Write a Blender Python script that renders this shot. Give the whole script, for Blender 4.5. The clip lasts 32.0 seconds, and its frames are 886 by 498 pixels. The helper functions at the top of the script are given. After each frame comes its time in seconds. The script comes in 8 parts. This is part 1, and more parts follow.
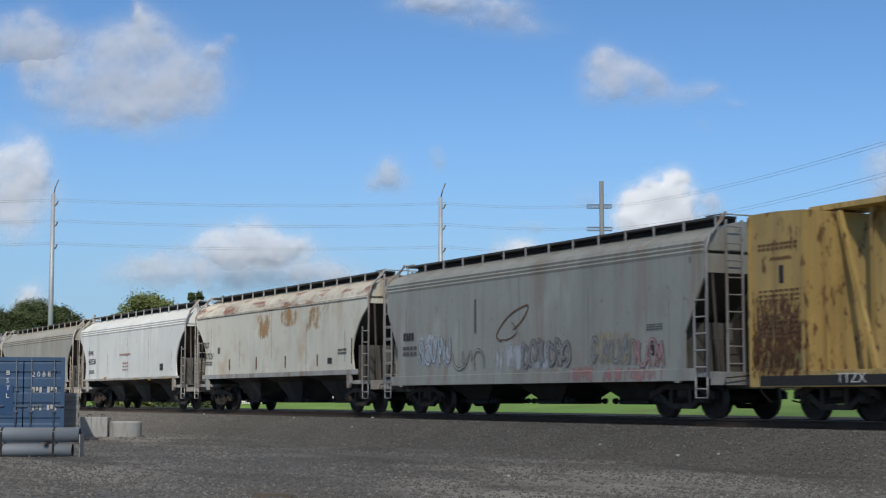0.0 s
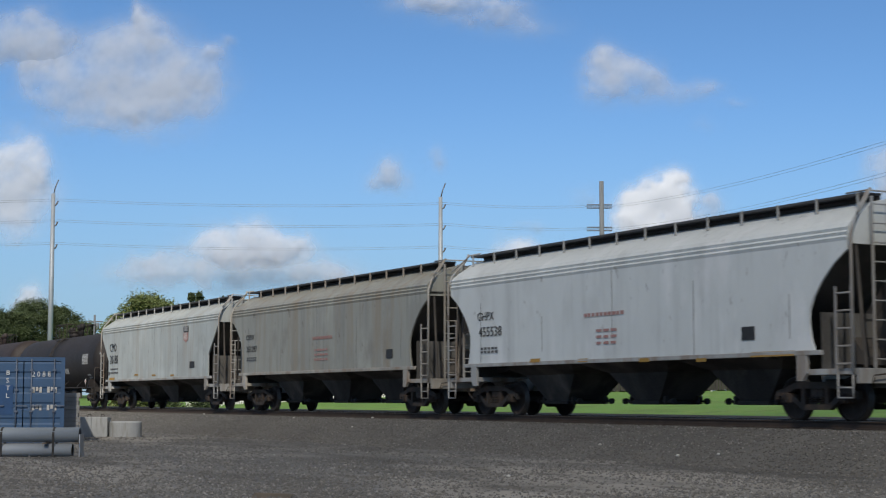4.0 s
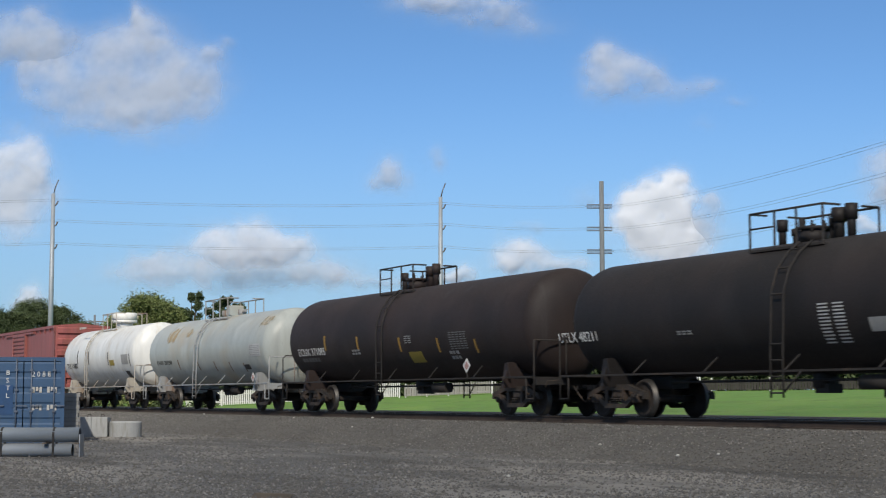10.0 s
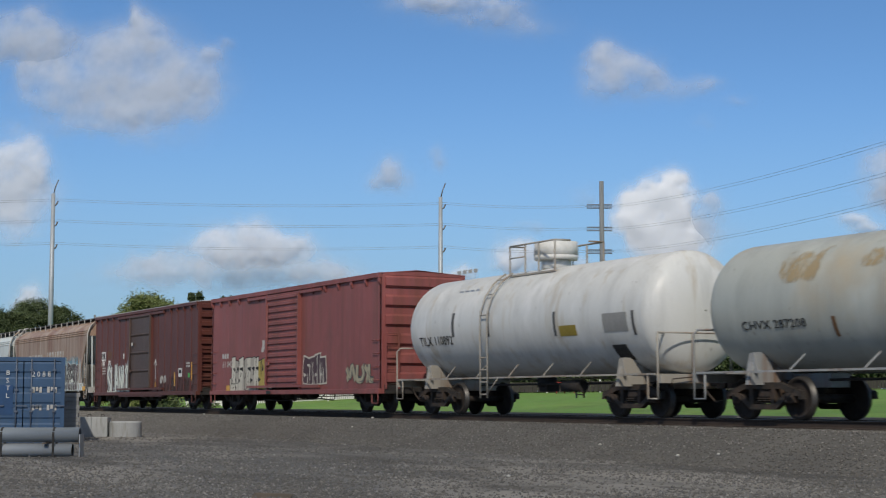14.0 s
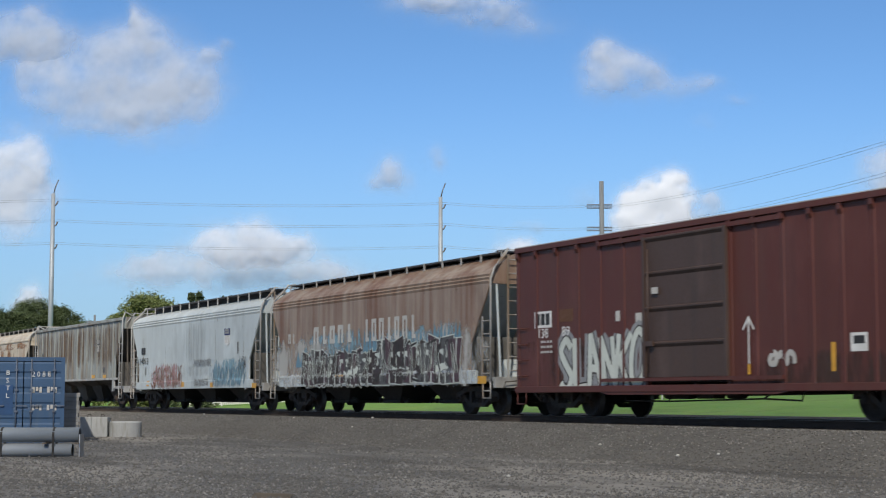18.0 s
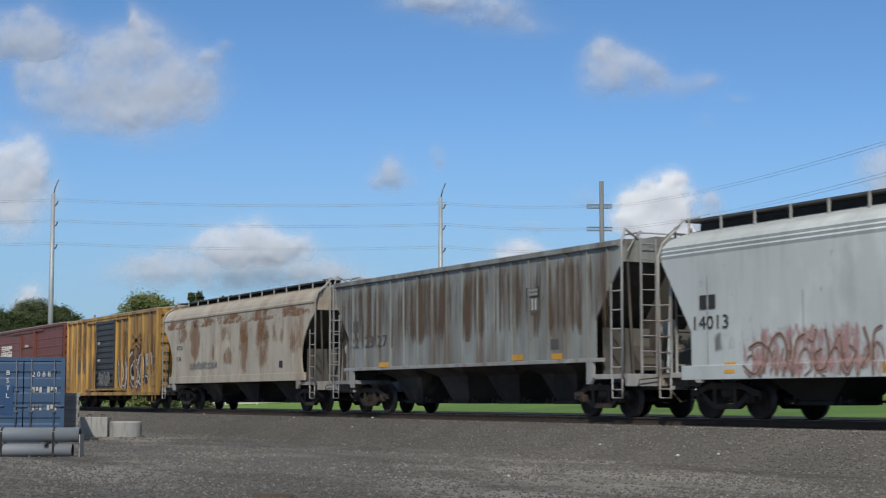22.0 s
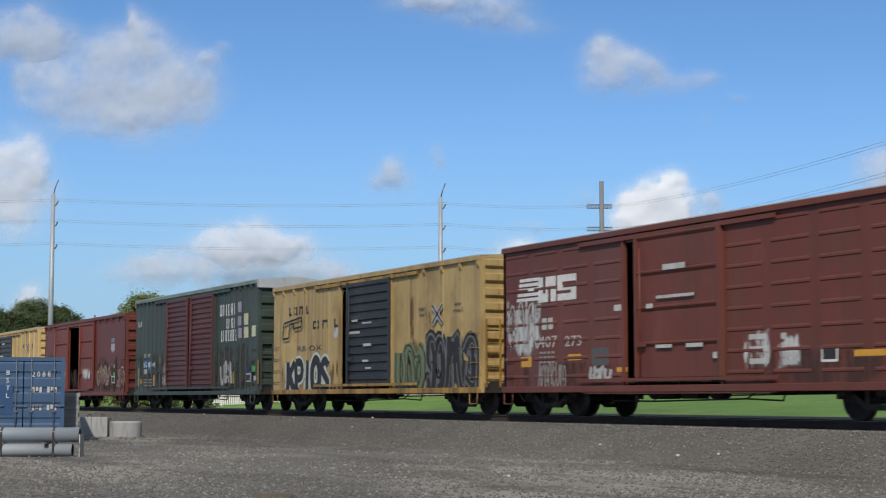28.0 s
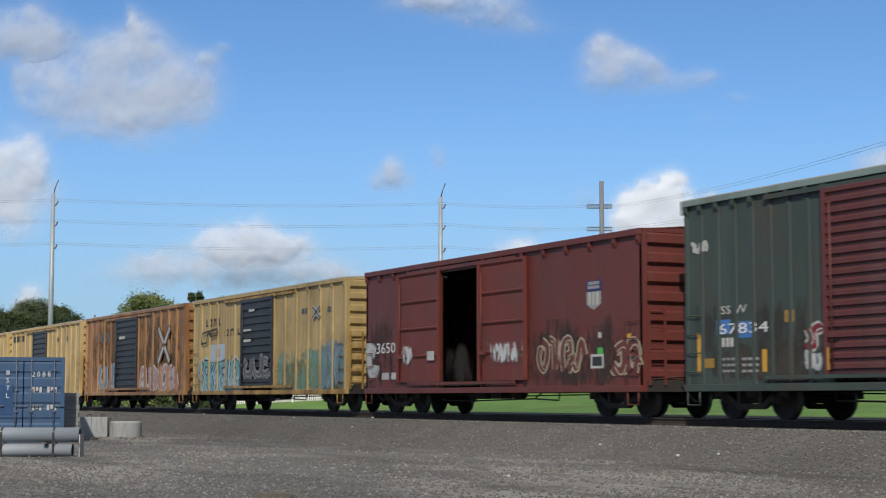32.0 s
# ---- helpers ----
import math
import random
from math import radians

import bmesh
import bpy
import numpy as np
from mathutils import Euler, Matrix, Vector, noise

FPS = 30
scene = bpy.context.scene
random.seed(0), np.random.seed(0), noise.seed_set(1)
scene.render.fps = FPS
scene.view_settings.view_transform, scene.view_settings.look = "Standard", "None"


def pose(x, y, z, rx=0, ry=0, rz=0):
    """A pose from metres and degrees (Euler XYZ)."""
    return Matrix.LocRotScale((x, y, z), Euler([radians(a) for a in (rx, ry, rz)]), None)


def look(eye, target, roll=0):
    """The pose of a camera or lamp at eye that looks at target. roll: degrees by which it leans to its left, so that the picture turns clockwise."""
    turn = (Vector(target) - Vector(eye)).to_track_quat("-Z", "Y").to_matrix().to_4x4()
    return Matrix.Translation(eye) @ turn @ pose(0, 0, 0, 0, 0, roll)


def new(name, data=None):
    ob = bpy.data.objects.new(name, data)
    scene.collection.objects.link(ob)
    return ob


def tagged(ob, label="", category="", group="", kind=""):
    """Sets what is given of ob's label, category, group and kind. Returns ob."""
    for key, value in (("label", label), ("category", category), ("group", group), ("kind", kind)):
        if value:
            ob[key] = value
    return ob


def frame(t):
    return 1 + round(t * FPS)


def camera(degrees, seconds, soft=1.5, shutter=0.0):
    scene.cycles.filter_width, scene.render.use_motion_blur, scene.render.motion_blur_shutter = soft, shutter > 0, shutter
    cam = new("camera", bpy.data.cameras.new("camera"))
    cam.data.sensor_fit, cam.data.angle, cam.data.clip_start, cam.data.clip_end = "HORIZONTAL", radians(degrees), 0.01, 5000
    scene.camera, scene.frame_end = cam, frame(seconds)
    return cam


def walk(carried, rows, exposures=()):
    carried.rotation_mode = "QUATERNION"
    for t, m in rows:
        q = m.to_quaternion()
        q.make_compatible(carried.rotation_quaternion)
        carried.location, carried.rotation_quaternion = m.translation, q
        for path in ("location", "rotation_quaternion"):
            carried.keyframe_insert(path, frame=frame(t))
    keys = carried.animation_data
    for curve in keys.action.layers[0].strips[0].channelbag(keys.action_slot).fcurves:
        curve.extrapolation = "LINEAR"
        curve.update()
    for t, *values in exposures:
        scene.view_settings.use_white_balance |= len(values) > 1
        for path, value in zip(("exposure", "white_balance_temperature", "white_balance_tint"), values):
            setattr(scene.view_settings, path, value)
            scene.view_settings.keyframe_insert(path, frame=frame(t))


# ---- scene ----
# ---------- camera: a still camera on a gravel lot, beside a railway line along x ----------
cam = camera(31.07, 32.0, soft=1.15, shutter=0.25)
EYE = Vector((0.0, 0.0, 1.33))
AIM = EYE + Vector((-0.88154, 0.46275, 0.09358)) * 50
walk(cam, [(0.0, look(EYE, AIM)), (32.0, look(EYE, AIM))],
     exposures=[(0.0, -0.05), (2.0, -0.11), (3.5, -0.11), (6.0, -0.13), (8.0, -0.03), (12.0, -0.02), (13.0, -0.2), (14.0, -0.22), (17.0, 0.02), (19.0, 0.06), (20.0, 0.05), (21.0, -0.12), (23.0, -0.14), (25.0, -0.09), (28.0, 0.0), (32.0, 0.01)])

# ---------- world, sun ----------
SUN = Vector((0.64, -0.45, 0.62)).normalized()
world = bpy.data.worlds.new("world")
scene.world = world
world.use_nodes = True
wn = world.node_tree
sky = wn.nodes.new("ShaderNodeTexSky")
sky.sky_type = "NISHITA"
sky.sun_disc = False
sky.sun_elevation = math.asin(SUN.z)
sky.sun_rotation = math.atan2(SUN.x, SUN.y)
sky.altitude = 2200.0
sky.air_density, sky.dust_density, sky.ozone_density = 1.0, 0.0, 5.0
deep = wn.nodes.new("ShaderNodeHueSaturation")
deep.inputs["Saturation"].default_value = 1.09
deep.inputs["Hue"].default_value = 0.499
wn.links.new(sky.outputs["Color"], deep.inputs["Color"])
# broken white cloud over the upper sky, above the view
tc = wn.nodes.new("ShaderNodeTexCoord")
sep = wn.nodes.new("ShaderNodeSeparateXYZ")
wn.links.new(tc.outputs["Generated"], sep.inputs[0])
lift = wn.nodes.new("ShaderNodeMapRange")
lift.inputs["From Min"].default_value, lift.inputs["From Max"].default_value = 0.30, 0.55
wn.links.new(sep.outputs["Z"], lift.inputs["Value"])
puff = wn.nodes.new("ShaderNodeTexNoise")
puff.inputs["Scale"].default_value, puff.inputs["Detail"].default_value = 3.2, 6.0
wn.links.new(tc.outputs["Generated"], puff.inputs["Vector"])
part_cover = wn.nodes.new("ShaderNodeMapRange")
part_cover.inputs["From Min"].default_value, part_cover.inputs["From Max"].default_value = 0.36, 0.52
wn.links.new(puff.outputs["Fac"], part_cover.inputs["Value"])
both = wn.nodes.new("ShaderNodeMath")
both.operation = "MULTIPLY"
wn.links.new(lift.outputs["Result"], both.inputs[0])
wn.links.new(part_cover.outputs["Result"], both.inputs[1])
mixed = wn.nodes.new("ShaderNodeMix")
mixed.data_type = "RGBA"
mixed.inputs[7].default_value = (4.6, 4.45, 4.2, 1.0)
wn.links.new(both.outputs[0], mixed.inputs[0])
# a thin grey-blue haze towards the horizon
haze = wn.nodes.new("ShaderNodeMapRange")
haze.interpolation_type = "SMOOTHSTEP"
haze.inputs["From Min"].default_value, haze.inputs["From Max"].default_value = 0.0, 0.20
haze.inputs["To Min"].default_value, haze.inputs["To Max"].default_value = 0.85, 0.0
wn.links.new(sep.outputs["Z"], haze.inputs["Value"])
hazy = wn.nodes.new("ShaderNodeMix")
hazy.data_type = "RGBA"
hazy.inputs[7].default_value = (2.22, 3.62, 5.10, 1.0)
wn.links.new(haze.outputs["Result"], hazy.inputs[0])
wn.links.new(deep.outputs["Color"], hazy.inputs[6])
wn.links.new(hazy.outputs[2], mixed.inputs[6])
wn.links.new(mixed.outputs[2], wn.nodes["Background"].inputs["Color"])
wn.nodes["Background"].inputs["Strength"].default_value = 0.119
sun = new("sun", bpy.data.lights.new("sun", "SUN"))
sun.data.energy, sun.data.angle, sun.data.color = 4.7, radians(0.6), (1.0, 0.925, 0.81)
sun.matrix_world = look((0, 0, 60), Vector((0, 0, 60)) - SUN)

# ---------- plan ----------
TRACK_Y = 23.22     # centre of the track
RAIL_Z = 0.83       # top of the rails above the lot


def travel(t):
    """How far the train has gone by t seconds; it gathers a little speed."""
    u = (t - 16) / 10
    return 10.4134 * t + 0.7837 * (1.00332 * (u * u - 2.56) - 0.0606 * (u ** 3 + 4.096))


# ---------- materials ----------
def nodes_of(name):
    m = bpy.data.materials.new(name)
    m.use_nodes = True
    return m, m.node_tree, m.node_tree.nodes["Principled BSDF"]


def noise_of(nt, scale, stretch=(1, 1, 1), detail=5.0, rough=0.6, shift=(0, 0, 0), space="Object"):
    tc = nt.nodes.new("ShaderNodeTexCoord")
    mp = nt.nodes.new("ShaderNodeMapping")
    mp.inputs["Scale"].default_value = stretch
    mp.inputs["Location"].default_value = shift
    nz = nt.nodes.new("ShaderNodeTexNoise")
    nz.inputs["Scale"].default_value = scale
    nz.inputs["Detail"].default_value = detail
    nz.inputs["Roughness"].default_value = rough
    nt.links.new(tc.outputs[space], mp.inputs["Vector"])
    nt.links.new(mp.outputs["Vector"], nz.inputs["Vector"])
    return nz.outputs["Fac"]


def ramp(nt, fac, lo, hi, a=0.0, b=1.0):
    r = nt.nodes.new("ShaderNodeMapRange")
    r.inputs["From Min"].default_value, r.inputs["From Max"].default_value = lo, hi
    r.inputs["To Min"].default_value, r.inputs["To Max"].default_value = a, b
    nt.links.new(fac, r.inputs["Value"])
    return r.outputs["Result"]


def blend(nt, fac, a, b):
    mx = nt.nodes.new("ShaderNodeMix")
    mx.data_type = "RGBA"
    for key, value in ((0, fac), (6, a), (7, b)):
        if isinstance(value, (tuple, list)):
            mx.inputs[key].default_value = (*value, 1.0)
        elif isinstance(value, float):
            mx.inputs[key].default_value = value
        else:
            nt.links.new(value, mx.inputs[key])
    return mx.outputs[2]


def times(nt, a, b):
    n = nt.nodes.new("ShaderNodeMath")
    n.operation = "MULTIPLY"
    nt.links.new(a, n.inputs[0])
    if isinstance(b, float):
        n.inputs[1].default_value = b
    else:
        nt.links.new(b, n.inputs[1])
    return n.outputs[0]


def surface(name, c1, c2, scale=1.2, stretch=(1, 1, 1), rough=0.6, metal=0.0, bump=0.15, fine=30.0,
            layers=(), dist=0.01, each=0.0, space="Object", waves=0.0):
    """Paint or bare matter. layers: (colour, low, high, noise scale, stretch, shift) laid over the base where noise passes low..high."""
    m, nt, bs = nodes_of(name)
    col = blend(nt, ramp(nt, noise_of(nt, scale, stretch, space=space), 0.3, 0.7), c1, c2)
    if each:
        oi = nt.nodes.new("ShaderNodeObjectInfo")
        col = blend(nt, ramp(nt, oi.outputs["Random"], 0, 1, 0, each), col, tuple(0.35 * v for v in c1))
    fn = noise_of(nt, fine, space=space)
    for c, lo, hi, s, st, sh in layers:
        fac = times(nt, ramp(nt, noise_of(nt, s, st, 5.0, 0.56, sh, space), lo, hi), ramp(nt, fn, 0.25, 0.6, 0.8, 1.0))
        col = blend(nt, fac, col, c)
    col = blend(nt, ramp(nt, fn, 0.3, 0.7, 0.0, 0.13), col, tuple(0.5 * v for v in c1))
    nt.links.new(col, bs.inputs["Base Color"])
    nt.links.new(ramp(nt, fn, 0.3, 0.7, max(0.05, rough - 0.12), min(1.0, rough + 0.12)), bs.inputs["Roughness"])
    bs.inputs["Metallic"].default_value = metal
    bs.inputs["Specular IOR Level"].default_value = 0.35
    if bump:
        bp = nt.nodes.new("ShaderNodeBump")
        bp.inputs["Strength"].default_value, bp.inputs["Distance"].default_value = bump, dist
        nt.links.new(fn, bp.inputs["Height"])
        if waves:
            wide = nt.nodes.new("ShaderNodeBump")
            wide.inputs["Strength"].default_value, wide.inputs["Distance"].default_value = waves, 0.05
            nt.links.new(noise_of(nt, 1.1, (1.0, 1.0, 0.4), 2.0, 0.4, (4, 1, 7), space), wide.inputs["Height"])
            nt.links.new(wide.outputs["Normal"], bp.inputs["Normal"])
        nt.links.new(bp.outputs["Normal"], bs.inputs["Normal"])
    return m


STREAK = (2.2, 2.2, 0.22)


def paint(name, c, dark=0.72, rough=0.5, rust=None, grime=0.35, seed=0, bump=0.06, rust_stretch=STREAK, rust_scale=1.0, rust_soft=0.12, dirt=1.5):
    """Weathered car paint: faded patches, dirt streaks running down and, where rust is (colour, share), rust."""
    c2 = tuple(v * dark for v in c)
    grey = tuple(0.45 * v + 0.06 for v in c)
    layers = [((grey), 0.60 - grime * 0.35, 0.95, 1.1, (1.3, 1.3, 0.10), (seed * 3.1, 1.7, seed))]
    if dirt:
        layers.append((tuple(min(0.8, 1.3 * v + 0.012) for v in c), 0.54, 0.84, 1.0, (1.0, 1.0, 0.5), (seed * 2.9, 4, 6)))
        layers.append((tuple(0.55 * v + 0.012 for v in c), 0.54, 0.54 + 0.34 / dirt, 1.6, (1.7, 1.7, 0.13), (seed * 2.3, 9, 1)))
        layers.append((tuple(0.5 * v + w for v, w in zip(c, (0.035, 0.022, 0.014))), 0.53, 0.53 + 0.26 / dirt, 0.8, (1, 1, 0.6), (seed * 1.9, 3, 8)))
    if rust:
        rc, share = rust
        mid = 0.66 - 0.3 * share
        layers.append((rc, mid - rust_soft / 2, mid + rust_soft, rust_scale, rust_stretch, (seed * 1.3 + 5, 2, 4)))
    if dirt:
        layers.append(((0.085, 0.05, 0.032), 0.655, 0.72 + 0.08 / dirt, 3.4, (1.5, 1.5, 0.8), (seed * 4.1, 6, 2)))
    return surface(name, c, c2, 0.5, (1, 1, 0.6), rough, 0.0, bump, 34.0, layers, waves=0.22)


GREASE = surface("greasy_steel", (0.026, 0.022, 0.020), (0.045, 0.037, 0.030), 3.0, rough=0.75, fine=25,
                 layers=[((0.085, 0.055, 0.038), 0.46, 0.66, 2.0, (1, 1, 1), (0, 0, 0))])
UNDER = surface("sooty_underframe_paint", (0.020, 0.018, 0.017), (0.038, 0.033, 0.030), 1.4, rough=0.8,
                layers=[((0.09, 0.06, 0.04), 0.58, 0.8, 1.3, (1, 1, 1), (3, 0, 0))])
WALKWAY = surface("dull_grey_grating_steel", (0.075, 0.075, 0.078), (0.045, 0.044, 0.044), 2.0, rough=0.7)
WHEEL = surface("rusty_wheel_steel", (0.022, 0.018, 0.016), (0.042, 0.032, 0.026), 4.0, rough=0.85, metal=0.0)
TREAD = surface("worn_bright_steel", (0.35, 0.34, 0.33), (0.22, 0.21, 0.2), 6.0, rough=0.35, metal=0.9)
WHEEL_TREAD = surface("dull_worn_wheel_steel", (0.10, 0.096, 0.092), (0.06, 0.056, 0.052), 6.0, rough=0.5, metal=0.7)
BLACK = surface("black_lettering_paint", (0.02, 0.02, 0.022), (0.04, 0.04, 0.04), 6.0, rough=0.6, bump=0)
WHITE = surface("white_lettering_paint", (0.72, 0.72, 0.70), (0.55, 0.55, 0.53), 5.0, rough=0.55, bump=0)
AMBER = surface("amber_reflector_tape", (0.62, 0.33, 0.04), (0.50, 0.26, 0.03), 4.0, rough=0.4, bump=0)
GALV = surface("galvanised_steel", (0.42, 0.43, 0.44), (0.30, 0.31, 0.32), 3.0, rough=0.5, metal=0.5)


# ---------- mesh helpers ----------
def box(bm, x0, x1, y0, y1, z0, z1, bevel=0.0):
    v = [bm.verts.new((x, y, z)) for x in (x0, x1) for y in (y0, y1) for z in (z0, z1)]
    fs = [bm.faces.new([v[i] for i in q]) for q in ((0, 1, 3, 2), (4, 6, 7, 5), (0, 4, 5, 1), (2, 3, 7, 6), (0, 2, 6, 4), (1, 5, 7, 3))]
    if bevel:
        es = {e for f in fs for e in f.edges}
        bmesh.ops.bevel(bm, geom=list(es), offset=bevel, segments=2, affect="EDGES", profile=0.5)
    return bm


def tube(bm, a, b, r, n=8, r2=None, cap=True):
    a, b = Vector(a), Vector(b)
    d = (b - a).normalized()
    u = d.orthogonal().normalized()
    w = d.cross(u)
    r2 = r if r2 is None else r2
    ring = [[bm.verts.new(p + (u * math.cos(k * math.tau / n) + w * math.sin(k * math.tau / n)) * q) for k in range(n)] for p, q in ((a, r), (b, r2))]
    for k in range(n):
        f = bm.faces.new((ring[0][k], ring[0][(k + 1) % n], ring[1][(k + 1) % n], ring[1][k]))
        f.smooth = n > 6
    if cap:
        bm.faces.new(ring[0][::-1])
        bm.faces.new(ring[1])
    return bm


def pipe(bm, pts, r, n=6):
    """A round bar bent along the points, in one piece."""
    pts = [Vector(p) for p in pts]
    rings, u = [], None
    for i, p in enumerate(pts):
        d = (pts[min(i + 1, len(pts) - 1)] - pts[max(i - 1, 0)]).normalized()
        u = d.orthogonal().normalized() if u is None else (u - d * u.dot(d)).normalized()
        w = d.cross(u)
        rings.append([bm.verts.new(p + (u * math.cos(k * math.tau / n) + w * math.sin(k * math.tau / n)) * r) for k in range(n)])
    for a, b in zip(rings, rings[1:]):
        for k in range(n):
            bm.faces.new((a[k], a[(k + 1) % n], b[(k + 1) % n], b[k])).smooth = True
    bm.faces.new(rings[0][::-1])
    bm.faces.new(rings[-1])
    return bm


def slab(bm, pts, lo, hi, axis="y"):
    """Extrudes an outline along an axis: pts are (x, z) for y, (y, z) for x, (x, y) for z."""
    at = {"y": lambda p, q: (p[0], q, p[1]), "x": lambda p, q: (q, p[0], p[1]), "z": lambda p, q: (p[0], p[1], q)}[axis]
    a = [bm.verts.new(at(p, lo)) for p in pts]
    b = [bm.verts.new(at(p, hi)) for p in pts]
    n = len(pts)
    bm.faces.new(a)
    bm.faces.new(b[::-1])
    for k in range(n):
        bm.faces.new((a[k], b[k], b[(k + 1) % n], a[(k + 1) % n]))
    return bm


def strip(bm, pts, lo, hi, axis, thick):
    """A bent sheet: an open profile given thickness and extruded along an axis."""
    back = [(p[0] + (thick if axis == "z" else 0), p[1] - (0 if axis == "z" else thick)) for p in pts]
    return slab(bm, pts + back[::-1], lo, hi, axis)


def mesh_of(bm, name, mat):
    bmesh.ops.recalc_face_normals(bm, faces=bm.faces[:])
    me = bpy.data.meshes.new(name)
    bm.to_mesh(me)
    bm.free()
    for m in (mat if isinstance(mat, (list, tuple)) else [mat]):
        me.materials.append(m)
    return me


def part(name, bm, mat, parent, label=""):
    ob = new(name, bm if isinstance(bm, bpy.types.Mesh) else mesh_of(bm, name, mat))
    ob.parent = parent
    if label:
        ob["label"] = label
    return ob


def thing(name, label, category, m=None, group="", kind=""):
    ob = new(name)
    ob.matrix_basis = m if m is not None else Matrix.Identity(4)
    return tagged(ob, label, category, group, kind)


def B():
    return bmesh.new()


def letters(text, size, mat, thick=0.006):
    cu = bpy.data.curves.new("letters", "FONT")
    cu.body, cu.size, cu.extrude, cu.resolution_u = text, size, thick / 2, 2
    ob = bpy.data.objects.new("letters", cu)
    me = bpy.data.meshes.new_from_object(ob)
    bpy.data.objects.remove(ob)
    bpy.data.curves.remove(cu)
    me.transform(Matrix.Rotation(radians(90), 4, "X"))
    me.materials.clear()
    me.materials.append(mat)
    return me
# ---------- ground, track ----------
GRAVEL = surface("grey_gravel", (0.152, 0.150, 0.144), (0.105, 0.104, 0.101), 0.10, (1, 1, 1), 0.9, 0, 0.8, 30.0,
                 layers=[((0.27, 0.258, 0.235), 0.47, 0.60, 0.14, (0.6, 1.6, 1), (2, 0, 0)), ((0.075, 0.072, 0.068), 0.50, 0.64, 0.22, (0.4, 1.5, 1), (7, 3, 0)), ((0.10, 0.094, 0.085), 0.54, 0.66, 0.9, (0.6, 1.2, 1), (1, 8, 0))], dist=0.016)
BALLAST = surface("grey_ballast_stone", (0.130, 0.125, 0.116), (0.09, 0.087, 0.082), 0.5, rough=0.9, bump=0.9, fine=26.0, dist=0.02)
GRASS = surface("mown_grass", (0.106, 0.220, 0.036), (0.085, 0.186, 0.032), 0.06, (1, 1, 1), 0.85, 0, 0.6, 9.0,
                layers=[((0.132, 0.230, 0.045), 0.45, 0.65, 0.16, (1, 1, 1), (0, 0, 0)), ((0.082, 0.148, 0.028), 0.50, 0.66, 0.5, (1, 1, 1), (5, 2, 0)), ((0.135, 0.165, 0.055), 0.55, 0.7, 1.7, (1, 1, 1), (1, 7, 0))], dist=0.05)
ground = thing("ground", "grey gravel lot, ballast bank and mown green field", "ground", kind="structure")


def bank(y):
    """Height of the land across the track."""
    rows = ((-4000, 0.0), (19.3, 0.0), (21.3, 0.685), (25.0, 0.685), (26.2, 0.885), (27.0, 0.885), (29.5, 0.45), (34, 0.42), (58, 1.72), (75, 1.95), (120, 2.2), (4000, 2.2))
    for (a, p), (b, q) in zip(rows, rows[1:]):
        if y <= b:
            return p + (q - p) * (y - a) / (b - a)
    return rows[-1][1]


def land(name, ys, mat, label):
    bm = B()
    xs = [-4000, -1200, -600, -300] + list(range(-200, 61, 20)) + [300, 4000]
    grid = [[bm.verts.new((x, y, bank(y))) for x in xs] for y in ys]
    for a, b in zip(grid, grid[1:]):
        for k in range(len(xs) - 1):
            bm.faces.new((a[k], a[k + 1], b[k + 1], b[k]))
    return part(name, bm, mat, ground, label)


land("gravel_lot", [-4000, -300, -50, 0, 10, 16, 19.3], GRAVEL, "packed grey gravel")
land("ballast_bank", [19.3, 21.3, 23.2, 25.0, 26.2, 27.0, 28.0], BALLAST, "dark crushed-stone ballast")
land("grass_field", [28.0, 29.5, 34, 46, 58, 75, 120, 260], GRASS, "bright mown grass")
FARLAND = surface("distant_mixed_land", (0.12, 0.125, 0.085), (0.16, 0.15, 0.12), 0.01, rough=0.9, bump=0, fine=0.05)
land("far_land", [260, 400, 4000], FARLAND, "hazy mixed land towards the horizon")

RAILSTEEL = surface("rusty_rail_steel", (0.040, 0.030, 0.025), (0.060, 0.043, 0.034), 3.0, rough=0.95)
TIE = surface("creosoted_timber", (0.05, 0.042, 0.036), (0.085, 0.072, 0.062), 2.0, (1, 6, 1), 0.9, each=0.4)
track = thing("railway_track", "steel rails on dark timber sleepers in ballast", "railway track", pose(0, TRACK_Y, 0.05), kind="structure")
for side in (-1, 1):
    bm = B()
    y = 0.7525 * side
    slab(bm, [(y - 0.07, 0.66), (y + 0.07, 0.66), (y + 0.07, 0.675), (y + 0.012, 0.69), (y + 0.012, 0.785), (y + 0.037, 0.795), (y + 0.037, 0.826), (y - 0.037, 0.826), (y - 0.037, 0.795), (y - 0.012, 0.785), (y - 0.012, 0.69), (y - 0.07, 0.675)], -1500, 400, "x")
    part("rail", bm, RAILSTEEL, track)
    bm = B()
    box(bm, -1500, 400, y - 0.028, y + 0.028, 0.8262, 0.830)
    part("rail_head", bm, TREAD, track, "polished running surface of the rail")
# ---------- running gear, shared by all cars ----------
R_WHEEL = 0.457
WHEELSETS = []      # (car number, wheelset)


